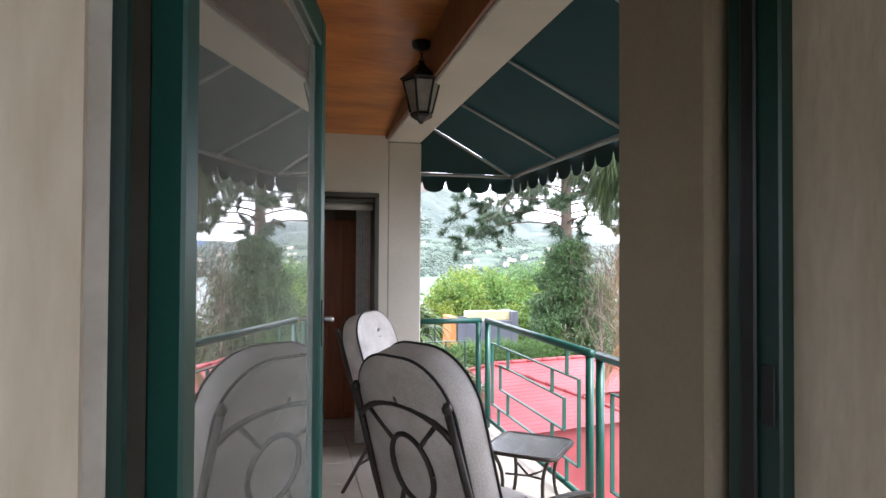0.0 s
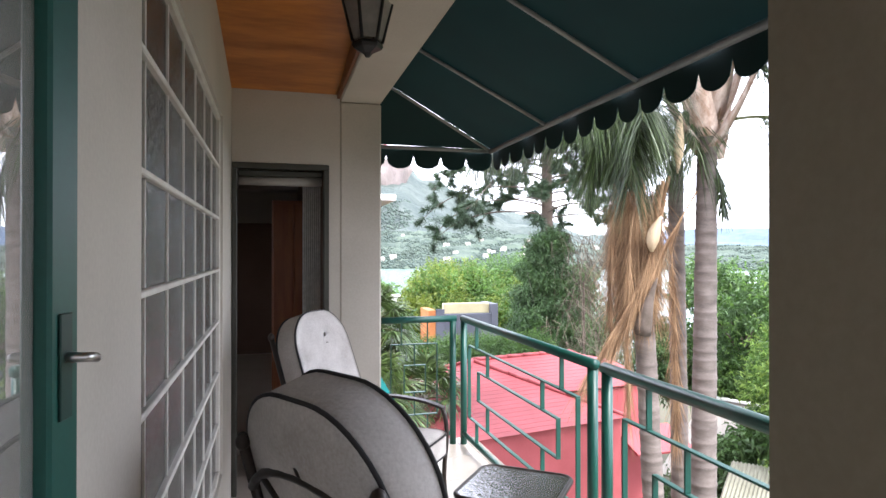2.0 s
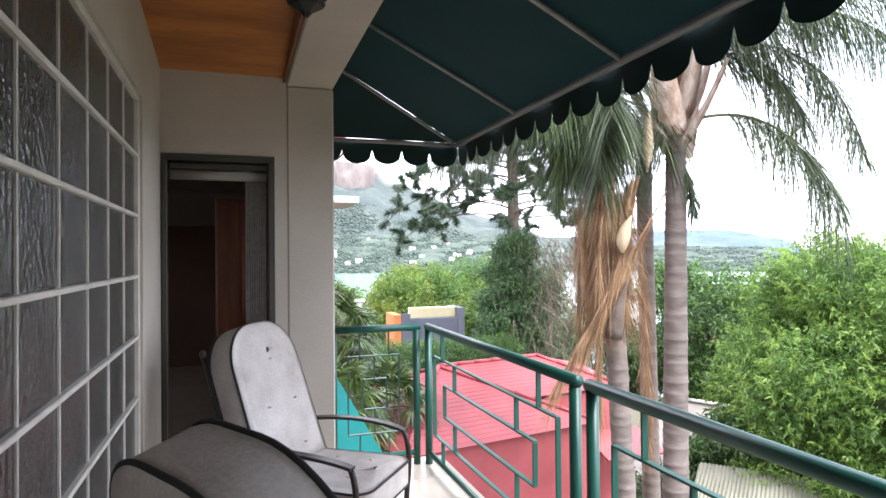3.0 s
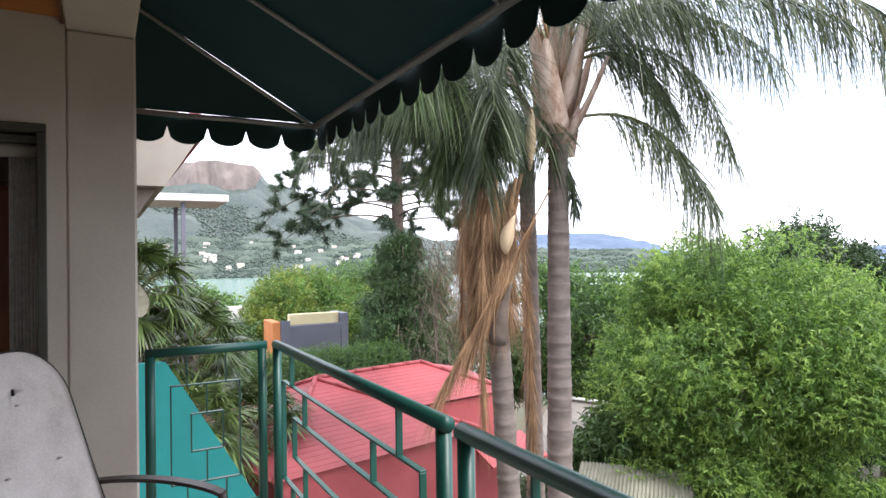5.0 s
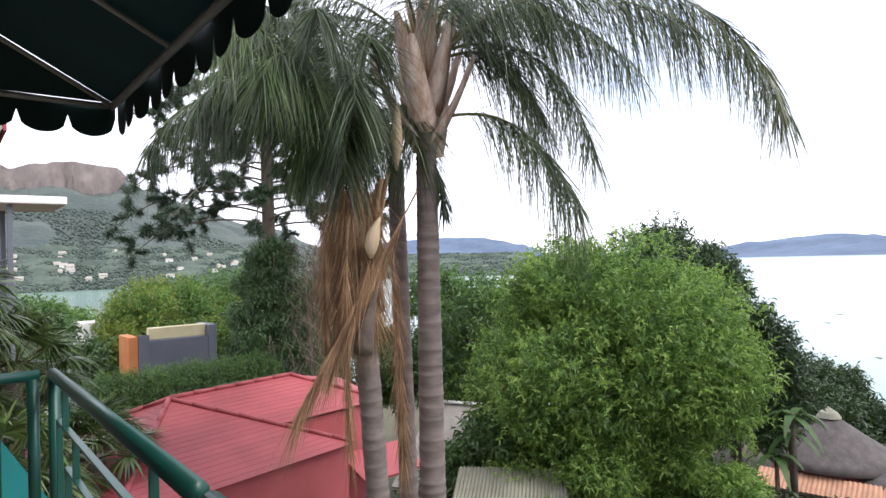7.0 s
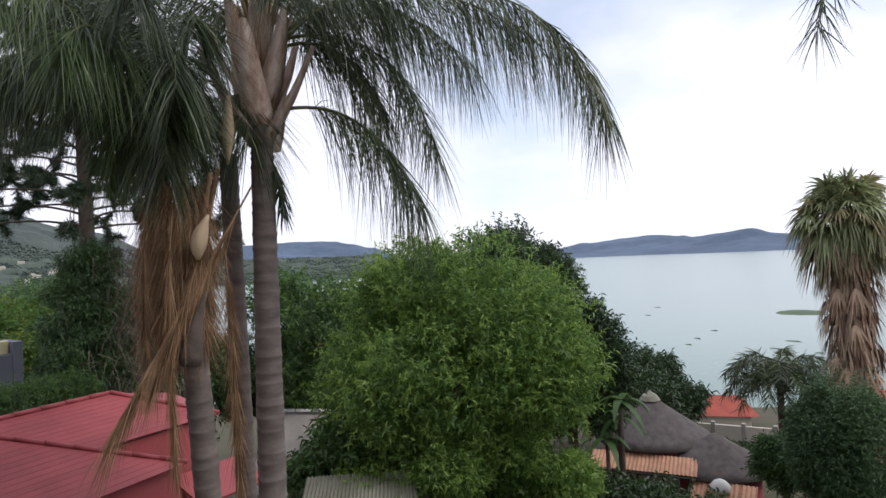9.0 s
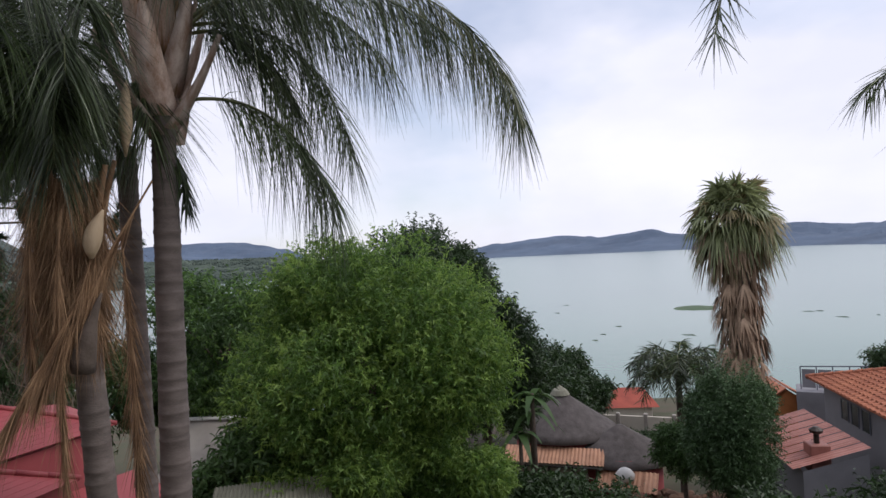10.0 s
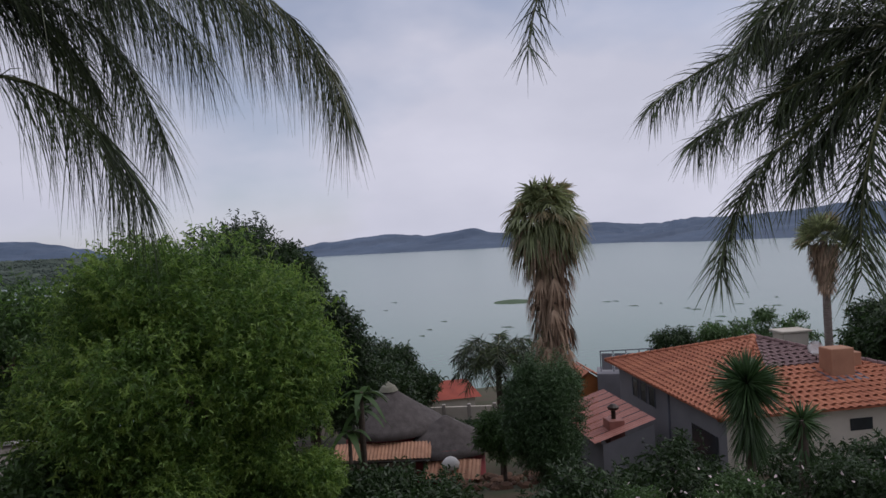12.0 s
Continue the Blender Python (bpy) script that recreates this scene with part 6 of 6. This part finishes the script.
frond(pr, (TOPR, (6.86, -0.75, 4.28), (6.85, 1.61, 5.09), (6.43, 1.83, 2.94)), seed=86, **{**FD, "length": 0.4})
frond(pr, (TOPR, (7.06, -1.05, 3.01), (7.20, -0.69, 3.06), (7.30, -0.39, 2.68)), seed=87, **FD)
frond(pr, (TOPR, (6.79, -0.92, 2.49), (6.92, -0.59, 2.24), (6.90, -0.31, 1.67)), seed=88, **FD)
frond(pr, (TOPR, (7.23, -1.16, 3.09), (7.51, -0.72, 3.51), (7.73, -0.33, 3.01)), seed=89, **FD)
for k, az in enumerate((60, 110, 150, 190, 230)):
    d = Vector((math.sin(radians(az)), math.cos(radians(az)), 0))
    frond(pr, (TOPR, TOPR + d * 0.8 + Vector((0, 0, 1.3)), TOPR + d * 1.9 + Vector((0, 0, 1.2)), TOPR + d * 2.4 + Vector((0, 0, -0.5))), seed=90 + k, **FD)


# ---- fan palms, yucca and small palms ----
def fan_leaf(parent, base, way, stalk, blade, n, material, seed, name="fan_leaf", width=0.05, drp=0.5, span=1.9, roll=0.0):
    """A stalk and a fan of pleated blades with drooping tips."""
    rg = np.random.default_rng(seed)
    base, way = Vector(base), Vector(way).normalized()
    hub = base + way * stalk
    mid = base.lerp(hub, 0.5) + Vector((0, 0, 0.08 * stalk))
    stem = part(name, Geo().tube(bez(base, mid, mid, hub, 7), [0.022, 0.02, 0.018, 0.016, 0.015, 0.014, 0.012], 5), RACHIS, parent)
    side = way.cross(Vector((0, 0, 1))).normalized()
    side = (side * math.cos(roll) + side.cross(way) * math.sin(roll)).normalized()
    a = np.linspace(-span, span, n) + rg.normal(0, 0.03, n)
    w_, s_ = np.array(way), np.array(side)
    up = np.cross(s_, w_)
    ways = unit(w_ * np.cos(a)[:, None] + s_ * np.sin(a)[:, None] + up * rg.uniform(-0.1, 0.2, n)[:, None])
    sides = unit(np.cross(ways, np.broadcast_to(up, ways.shape)))
    strips("foliage", material, np.broadcast_to(np.array(hub), ways.shape), ways, sides, blade * rg.uniform(0.85, 1.1, n), width, drp * rg.uniform(0.5, 1.2, n), stem)
    return stem


def fan_palm(at, height, r, leaves, stalk, blade, label, seed, material=None, skirt=0.0, skirt_r=0.8, n=30, low=-0.5, droop=0.5, group="", fat=0.15, taper=0.35, span=1.9):
    t = thing("fan_palm", label, "palm tree", group)
    x, y, z = at
    top = Vector((x, y, z + height))
    ring_trunk("trunk", (x, y, z), top, r * 1.2, r, t, 20, BARK)
    rg = random.Random(seed)
    for k in range(leaves):
        a = k * 2.39996
        e = low + ((1.3 if skirt else 1.35) - low) * (k + 0.5) / leaves
        d = (math.cos(a) * math.cos(e), math.sin(a) * math.cos(e), math.sin(e))
        fan_leaf(t, top - Vector((0, 0, 0.1)), d, stalk * (rg.uniform(0.5, 1.1) if skirt else rg.uniform(0.8, 1.15)), blade, n, SKIRT if skirt and e < -0.35 and k % 3 == 0 else (L_STRAW if skirt and k % 5 == 1 else material or L_FAN), seed * 100 + k, width=blade * fat, drp=droop * ((0.3 + 0.8 * (1.35 - e) / (1.35 - low)) if skirt else 1.0), span=span, roll=rg.uniform(-0.9, 0.9) if skirt else 0.0)
    if skirt:
        q = np.random.default_rng(seed)
        m = 1500
        an = q.uniform(0, math.tau, m)
        hz = q.uniform(0, 1, m)
        rad_ = skirt_r * (taper + (1 - taper) * hz) * q.uniform(0.55, 1.0, m)
        root_ = np.stack([x + rad_ * np.cos(an), y + rad_ * np.sin(an), z + height - 0.2 - skirt * (1 - hz)], 1)
        way_ = unit(np.stack([0.12 * np.cos(an), 0.12 * np.sin(an), -np.ones(m)], 1) + q.normal(0, 0.12, (m, 3)))
        strips("dead_skirt", SKIRT, root_, way_, unit(np.stack([-np.sin(an), np.cos(an), 0 * an], 1)), q.uniform(0.6, 1.3, m), 0.12, 0.05, t, "thick brown skirt of dead leaves", seg=2)
        for k in range(int(skirt * 9)):
            a, h = rg.uniform(0, math.tau), rg.uniform(0.0, 1.0)
            rr_ = skirt_r * (taper + (1 - taper) * h) * 0.8
            b_ = (x + rr_ * math.cos(a), y + rr_ * math.sin(a), z + height - 0.3 - skirt * (1 - h))
            fan_leaf(t, b_, (math.cos(a), math.sin(a), -1.5), 0.3, rg.uniform(0.5, 0.8), 9, SKIRT, seed * 900 + k, "dead_leaf", 0.12, 0.9, 0.7)
    return t


fan_palm((31.4, 3.45, -12.0), 14.4, 0.42, 104, 1.45, 1.05, "tall fan palm with brown skirt of dead leaves", 1, skirt=7.8, skirt_r=1.0, n=20, low=-0.95, droop=1.35, fat=0.13, taper=0.8, span=1.5)
fan_palm((58.3, -17.2, -15.8), 15.7, 0.28, 44, 1.5, 1.3, "distant fan palm with green crown above dry skirt", 2, skirt=3.4, skirt_r=1.25, n=16, low=-0.2, droop=0.4, fat=0.17, taper=0.2, span=1.3)
FP = "fan palms beside the neighbouring house"
fan_palm((1.75, 13.6, -3.7), 3.6, 0.13, 30, 0.8, 0.62, "bushy fan palm with drooping green leaves", 3, n=40, low=-0.6, droop=0.6, fat=0.085, group=FP, material=L_PALM_MID)
fan_palm((0.75, 12.9, -3.7), 4.7, 0.13, 30, 0.8, 0.62, "bushy fan palm with drooping green leaves", 4, n=40, low=-0.6, droop=0.6, fat=0.085, group=FP, material=L_PALM_MID)
fan_palm((2.7, 12.4, -3.7), 2.3, 0.12, 26, 0.7, 0.58, "low fan palm beside the red roof", 5, n=40, low=-0.6, droop=0.6, fat=0.085, group=FP, material=L_PALM_MID)
fan_palm((1.35, 11.0, -3.7), 2.7, 0.12, 26, 0.7, 0.58, "low fan palm behind the teal awning", 6, n=40, low=-0.6, droop=0.6, fat=0.085, group=FP, material=L_PALM_MID)


def yucca(at, height, n, blade, seed, label):
    t = thing("yucca", label, "yucca")
    x, y, z = at
    part("trunk", Geo().tube(bez((x, y, z), (x + 0.1, y, z + height * 0.4), (x - 0.05, y, z + height * 0.7), (x, y, z + height), 9), 0.12, 10), BARK_DARK, t, "", True)
    q = np.random.default_rng(seed)
    d = unit(q.normal(0, 1, (n, 3)) + np.array([0, 0, 0.15]))
    strips("foliage", L_CONE, np.array([x, y, z + height]) + d * 0.08, d, unit(np.cross(d, q.normal(0, 1, (n, 3)))), blade * q.uniform(0.8, 1.1, n), 0.055, 0.12, t)
    m = n // 2
    an, h = q.uniform(0, math.tau, m), q.uniform(0.1, 1.5, m) * blade
    d = unit(np.stack([np.cos(an), np.sin(an), -0.25 - 1.2 * h / blade], 1))
    strips("old_foliage", L_CONE, np.stack([x + 0.1 * np.cos(an), y + 0.1 * np.sin(an), z + height - h], 1), d, unit(np.cross(d, q.normal(0, 1, (m, 3)))), blade * q.uniform(0.6, 0.95, m), 0.055, 0.15, t, "hanging older leaves")
    return t


yucca((18.9, -2.4, -7.3), 4.5, 760, 0.98, 1, "dark spiky yucca in front of the tiled house")
yucca((17.6, -3.3, -7.0), 3.6, 150, 0.55, 2, "smaller spiky yucca beside the taller one")


def small_palm(at, height, n, length, seed, label, r=0.12, material=None):
    t = thing("feather_palm", label, "palm tree")
    x, y, z = at
    top = Vector((x, y, z + height))
    ring_trunk("trunk", (x, y, z), top, r * 1.2, r, t, 16, BARK_DARK)
    for k in range(n):
        a = k * 2.39996
        d = Vector((math.cos(a), math.sin(a), 0))
        up = 0.9 - 0.9 * k / n
        frond(t, (top, top + d * length * 0.3 + Vector((0, 0, length * up * 0.8)), top + d * length * 0.75 + Vector((0, 0, length * up * 0.8)), top + d * length * 1.05 + Vector((0, 0, length * (up - 0.55)))),
              leaflets=60, length=length * 0.32, width=0.05, droop=0.4, hang=0.2, seed=seed * 50 + k, material=material)
    return t


small_palm((33.8, 6.6, -11.5), 6.3, 26, 2.3, 3, "young feather palm by the thatched house", 0.15)
bn = thing("banana_plant", "ragged broad-leaved banana plant beside the thatched roof", "plant")
bb = Vector((26.7, 11.6, 0))
bb.z = ground_z(bb.x, bb.y)
for k, (dx, dy, h) in enumerate(((0, 0, 5.2), (0.5, 0.3, 4.3), (-0.4, 0.5, 3.6))):
    s0 = bb + Vector((dx, dy, -0.1))
    part("stem", Geo().tube([s0, s0 + Vector((0.05, 0.03, h))], [0.13, 0.08], 8), BARK_DARK, bn, "", True)
    for q_ in range(8):
        a = q_ * 2.39996 + k
        d = np.array([[math.cos(a), math.sin(a), 0.9 - 0.12 * q_]])
        strips("broad_leaf", L_MID, [tuple(s0 + Vector((0.05, 0.03, h - 0.1)))], unit(d), unit(np.cross(d, [[0.2, 0.1, 1.0]])), 1.5, 0.42, 0.75, bn, seg=7, tip=0.15)


# ---- broadleaf trees ----
def blobs(c, r, n, seed, squash=0.85, low=-0.6, core=0.72):
    """Clumps over a rounded crown."""
    q = random.Random(seed)
    out = [(tuple(c), (r[0] * core, r[1] * core, r[2] * core * 1.08))]
    for k in range(n):
        a, e = q.uniform(0, math.tau), math.asin(q.uniform(low, 0.98))
        s = q.uniform(0.2, 0.36) if n > 25 else q.uniform(0.24, 0.4)
        out.append(((c[0] + r[0] * (0.74 + q.uniform(-0.08, 0.12)) * math.cos(a) * math.cos(e), c[1] + r[1] * 0.78 * math.sin(a) * math.cos(e), c[2] + r[2] * 0.76 * math.sin(e)), (r[0] * s, r[1] * s, r[2] * s * squash)))
    return out


def tree(label, c, r, base_z, count, size, material, seed, n=16, trunk=0.16, sprig=9, second=None, name="tree", droop=0.35, low=-0.6, aspect=0.4, group="", core=0.72):
    t = thing(name, label, "tree", group)
    cl = blobs(c, r, n, seed, low=low, core=core)
    limbs(t, (c[0], c[1], ground_z(c[0], c[1]) - 0.2), (c[0] + 0.1, c[1], c[2] - 0.1 * r[2]), [b[0] for b in cl[1:9]], trunk, seed=seed)
    crown("crown", t, cl, count, size, material, sprig, seed, droop, aspect)
    if second:
        # paler leaves on the outer shell put the look of lit foliage into colour
        crown("young_foliage", t, [(b[0], tuple(v * 1.08 for v in b[1])) for b in cl[1:]], int(count * 0.5), size, second, sprig, seed + 1, droop, aspect, 0.9, "lighter outer leaves")
    return t


tree("large bright green tree with feathery leaves", (16.0, 12.4, -2.0), (3.8, 3.9, 4.05), -6.2, 18000, 0.115, L_BUSH, 1, 78, 0.16, 9, L_LIGHT, low=-0.95, droop=0.3, aspect=0.42, core=0.6)
tree("green growth beside the large tree", (15.4, 9.7, -4.9), (1.6, 1.6, 1.6), -6.0, 3200, 0.11, L_BUSH, 42, 12, 0.07, 9, L_LIGHT)
tree("dark undergrowth below the large tree", (13.2, 14.6, -4.6), (1.6, 1.8, 1.6), -6.0, 1500, 0.19, L_MID, 43, 10, 0.07)
tree("dark shrubs above the thatched roof", (23.0, 9.0, -10.2), (2.6, 2.6, 1.5), -9.0, 2400, 0.2, L_DARK, 44, 12, 0.08)
tree("green shrubs before the grey-roofed house", (12.5, 16.2, -6.3), (2.0, 1.8, 1.6), -8.0, 2600, 0.13, L_MID, 52, 12, 0.07)
tree("dark shrubs on the slope", (20.5, 5.0, -9.6), (2.4, 2.4, 1.5), -9.0, 1800, 0.2, L_DARK, 45, 12, 0.08)
tree("dark shrubs beside the tiled house", (21.5, -0.9, -6.9), (2.4, 1.8, 1.7), -9.0, 1800, 0.18, L_DARK, 46, 12, 0.08)
tree("dark shrubs along the tiled house", (20.5, -5.4, -6.2), (2.2, 2.6, 1.5), -9.0, 1800, 0.18, L_DARK, 47, 12, 0.08)
tree("low green growth under the large tree", (14.2, 12.0, -4.3), (2.0, 2.6, 1.6), -6.0, 4200, 0.11, L_BUSH, 2, 10, 0.07, 9, L_LIGHT)
tree("dark tall tree behind the bright one", (26.2, 18.0, -2.1), (4.2, 4.2, 5.1), -9.0, 9500, 0.2, L_DARK, 3, 40, 0.25, low=-0.9, core=0.5)
tree("dark tree sloping towards the lake", (29.3, 15.2, -4.6), (3.0, 3.0, 4.0), -10.0, 7000, 0.2, L_DARK, 4, 34, 0.2, low=-0.9, core=0.5)
tree("dark tree between the bright one and the lake", (27.7, 15.9, -0.2), (2.2, 2.2, 2.1), -9.0, 3200, 0.2, L_DARK, 61, 26, 0.2, low=-0.9, core=0.5)
tree("dark bushes stepping down to the shore", (44.7, 15.0, -8.5), (2.2, 2.2, 2.2), -13.0, 1900, 0.28, L_DARK, 62, 18, 0.12, low=-0.9, core=0.5)
tree("round dark bush near the lake", (40.0, 15.5, -8.6), (2.6, 2.6, 2.4), -12.0, 1800, 0.3, L_DARK, 5, 12, 0.15)
tree("green tree with gaps behind the palms", (18.6, 21.5, -1.6), (3.4, 3.4, 3.0), -7.0, 3400, 0.17, L_MID, 6, 30, 0.14, 9, L_BUSH, low=-0.8, core=0.35)
tree("green tree behind the palms", (22.5, 24.0, -3.6), (4.5, 4.5, 3.0), -8.0, 3000, 0.28, L_MID, 7, 18, 0.16)
tree("rounded pale green tree beyond the garden", (10.3, 33.0, -1.8), (3.9, 3.6, 3.2), -6.5, 8000, 0.15, L_BUSH, 8, 28, 0.18, 9, L_YELLOW)
tree("green tree beyond the garden", (14.3, 36.0, -1.9), (4.8, 3.6, 3.2), -7.0, 6500, 0.16, L_MID, 9, 26, 0.18, 9, L_BUSH)
tree("dark green tree between the palms", (14.4, 23.6, -3.0), (2.2, 2.2, 2.7), -7.0, 2600, 0.17, L_MID, 72, 18, 0.12)
tree("green tree behind the conifer", (14.0, 28.5, -2.2), (3.0, 2.8, 3.0), -6.5, 3600, 0.17, L_MID, 71, 20, 0.14)
tree("upright yellow-green shrub by the white house", (6.9, 30.6, -2.6), (0.9, 0.9, 1.9), -5.0, 1300, 0.2, L_YELLOW, 10, 10, 0.06)
tree("green bushes behind the fan palms", (2.6, 30.0, -2.1), (3.4, 3.0, 2.3), -6.0, 3000, 0.24, L_MID, 11, 14, 0.12)
tree("pale trees at the garden's far end", (3.0, 42.0, -2.6), (6.0, 4.0, 2.8), -7.0, 2800, 0.28, L_BUSH, 12, 14, 0.14)
tree("dark conical cypress-like tree", (25.2, 3.5, -5.5), (1.55, 1.55, 2.45), -9.5, 15000, 0.085, L_CONE, 13, 60, 0.12, 9, low=-0.98, core=0.95)
tree("small green tree beside the cone-shaped one", (30.2, 5.9, -7.9), (1.2, 1.3, 1.4), -11.0, 2400, 0.14, L_MID, 14, 10, 0.1)
for k, (x_, y_, top_, rr_, m_) in enumerate(((16.4, 1.0, -4.3, 1.1, L_MID), (15.9, -0.3, -4.0, 1.2, L_DARK), (16.2, -1.5, -3.75, 1.15, L_MID), (15.2, -2.5, -3.75, 1.2, L_DARK), (15.6, -3.7, -3.2, 1.3, L_DARK), (14.2, -4.5, -2.9, 1.3, L_DARK), (13.4, -1.2, -4.5, 1.2, L_DARK), (13.2, -2.7, -4.2, 1.2, L_MID))):
    tree("loose flowering shrub below the balcony" if m_ is L_MID else "dark leafy shrub below the balcony", (x_, y_, top_ - 0.2 - rr_ * 1.1), (rr_, rr_, rr_ * 0.95), -6.6, 1900, 0.1, m_, 115 + k, 16, 0.04, 8, low=-0.8, core=0.45, name="shrub", group="shrubs below the balcony")
tree("dark shrubs at the foot of the cone tree", (19.0, 1.9, -6.8), (2.6, 2.2, 1.5), -7.5, 2000, 0.18, L_DARK, 17, 12, 0.06)
tree("dark shrubs under the large tree", (17.5, 6.6, -6.4), (3.0, 2.6, 1.6), -8.0, 2600, 0.18, L_DARK, 18, 12, 0.06)
tree("dark tree beyond the tiled roof", (38.0, -14.6, -4.9), (3.0, 3.0, 2.4), -11.0, 2400, 0.3, L_DARK, 19, 16, 0.2)
tree("small tree with open crown by the shore", (41.5, -6.6, -5.2), (1.7, 1.8, 1.1), -11.0, 420, 0.2, L_MID, 20, 10, 0.1, core=0.15)
tree("small open tree by the shore", (44.0, -10.2, -5.0), (2.2, 2.0, 1.3), -11.0, 480, 0.2, L_MID, 21, 10, 0.1, core=0.15)
tree("round bush behind the tiled roof", (42.9, -3.4, -6.2), (1.3, 1.6, 1.35), -11.0, 900, 0.2, L_DARK, 22, 12, 0.1)
tree("green trees along the shore", (47.0, 24.0, -8.5), (6.0, 7.0, 3.6), -14.0, 3000, 0.34, L_DARK, 23, 18, 0.2)
tree("green trees further along the shore", (32.0, 34.0, -6.5), (7.0, 6.0, 4.2), -12.0, 3600, 0.32, L_MID, 24, 18, 0.2)

tree("dark shrubs before the pale garden wall", (45.5, 11.5, -13.0), (1.8, 4.2, 1.3), -14.0, 1800, 0.22, L_DARK, 51, 12, 0.08)

# flowers scattered on the shrubs
fl = np.random.default_rng(3)
n = 95
fy = fl.uniform(-4.6, 1.6, n)
pos = np.stack([fl.uniform(14.6, 16.4, n), fy, -4.3 - 0.14 * fy + fl.uniform(-0.5, 0.15, n)], 1)
tagged(strips("small_flowers", PETAL, pos, unit(fl.normal(0, 1, (n, 3))), unit(fl.normal(0, 1, (n, 3))), 0.085, 0.07, 0.1, None), "pale small flowers on the dark shrubs", "flowers", "", "stuff")

# clipped hedge by the red roof
hd = thing("hedge", "clipped green hedge behind the red roof", "hedge")
cl = [((4.0 + 0.42 * k, 19.2 + 0.055 * k, -1.85), (0.45, 0.6, 0.55)) for k in range(12)]
# solid block in dark leaf colour stands for the hedge's shaded inside
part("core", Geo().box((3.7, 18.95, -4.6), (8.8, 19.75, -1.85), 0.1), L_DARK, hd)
crown("foliage", hd, cl, 9000, 0.055, L_MID, 8, 33, shell=0.88)
crown("young_foliage", hd, [((c[0], c[1], c[2] + 0.12), r) for c, r in cl], 2200, 0.055, L_BUSH, 8, 34, shell=0.92, label="lighter clipped tips")

# ---- monkey-puzzle conifer with drooping tufted branches and a dry thicket ----
mp = thing("conifer", "tall dark conifer with bare branches tufted at their ends", "tree")
bx, by = 9.5, 21.2
part("trunk", Geo().tube([(bx, by, -5.5), (bx + 0.05, by, 2), (bx, by, 8), (bx, by, 11.5)], [0.26, 0.22, 0.16, 0.07], 10), BARK_DARK, mp, "", True)
rg = np.random.default_rng(17)
for k in range(66):
    z = 2.75 + 7.4 * k / 66
    a = k * 2.39996
    ln = 4.5 * (1 - 0.45 * k / 66) * rg.uniform(0.8, 1.1)
    d = Vector((math.cos(a), math.sin(a), 0))
    s = Vector((bx, by, z))
    pts = bez(s, s + d * ln * 0.4 + Vector((0, 0, 0.5)), s + d * ln * 0.8 + Vector((0, 0, 0.1)), s + d * ln + Vector((0, 0, -0.95)), 12)
    br = part("branch", Geo().tube(pts, [0.04 * (1 - 0.7 * i / 11) for i in range(12)], 5), BARK_DARK, mp)
    c = np.array([tuple(p) for p in pts])
    roots, ways = [], []
    for q in range(11):
        x = rg.uniform(3.0, 10.9) if q else 10.9
        i = int(x)
        p0 = c[i] + (c[i + 1] - c[i]) * (x - i)
        dirn = unit(c[i + 1] - c[i] + rg.normal(0, 0.55, 3) + np.array([0, 0, -0.15]))
        L_ = rg.uniform(0.3, 0.55)
        m = 190
        t = rg.uniform(0, 1, m)
        roots.append(p0 + dirn * (t * L_)[:, None])
        ways.append(unit(dirn * 0.9 + rg.normal(0, 0.6, (m, 3)) + np.array([0, 0, 0.25])))
    roots, ways = np.concatenate(roots), np.concatenate(ways)
    strips("needle_tuft", L_PINE, roots, ways, unit(np.cross(ways, rg.normal(0, 1, ways.shape))), 0.25, 0.024, 0.1, br, seg=2)
lower = []
for k in range(30):
    h = k / 29
    a = k * 2.39996
    w = (0.3 + 1.15 * (1 - h) ** 0.8) * (0.6 + 0.4 * (k * 7 % 5) / 4)
    lower.append(((bx - 0.15 + w * math.cos(a), by - 0.4 + 0.7 * w * math.sin(a), -2.9 + 5.0 * h), (0.5, 0.45, 0.34)))
crown("lower_foliage", mp, lower, 5200, 0.1, L_CONE, 9, 44, shell=0.7, droop=0.6)
crown("climber", mp, lower[::2], 1600, 0.1, L_MID, 9, 45, shell=0.9, label="green climber leaves over the trunk")
dt = thing("dry_thicket", "tangle of bare pale twigs hanging from the conifer", "dry shrub")
q = np.random.default_rng(5)
n = 1000
root = np.stack([bx + 1.0 + q.normal(0, 0.7, n), by - 1.0 + q.normal(0, 0.5, n), q.uniform(-2.6, 2.3, n)], 1)
way = unit(q.normal(0, 0.45, (n, 3)) + np.array([0.25, 0, -0.75]))
strips("twig_tangle", TWIG, root, way, unit(np.cross(way, q.normal(0, 1, (n, 3)))), q.uniform(0.5, 1.6, n), 0.02, 0.25, dt)
part("stem", Geo().tube([(bx + 0.9, by - 1.2, -5.2), (bx + 0.9, by - 1.2, 0.5)], [0.08, 0.03], 8), BARK_DARK, dt)
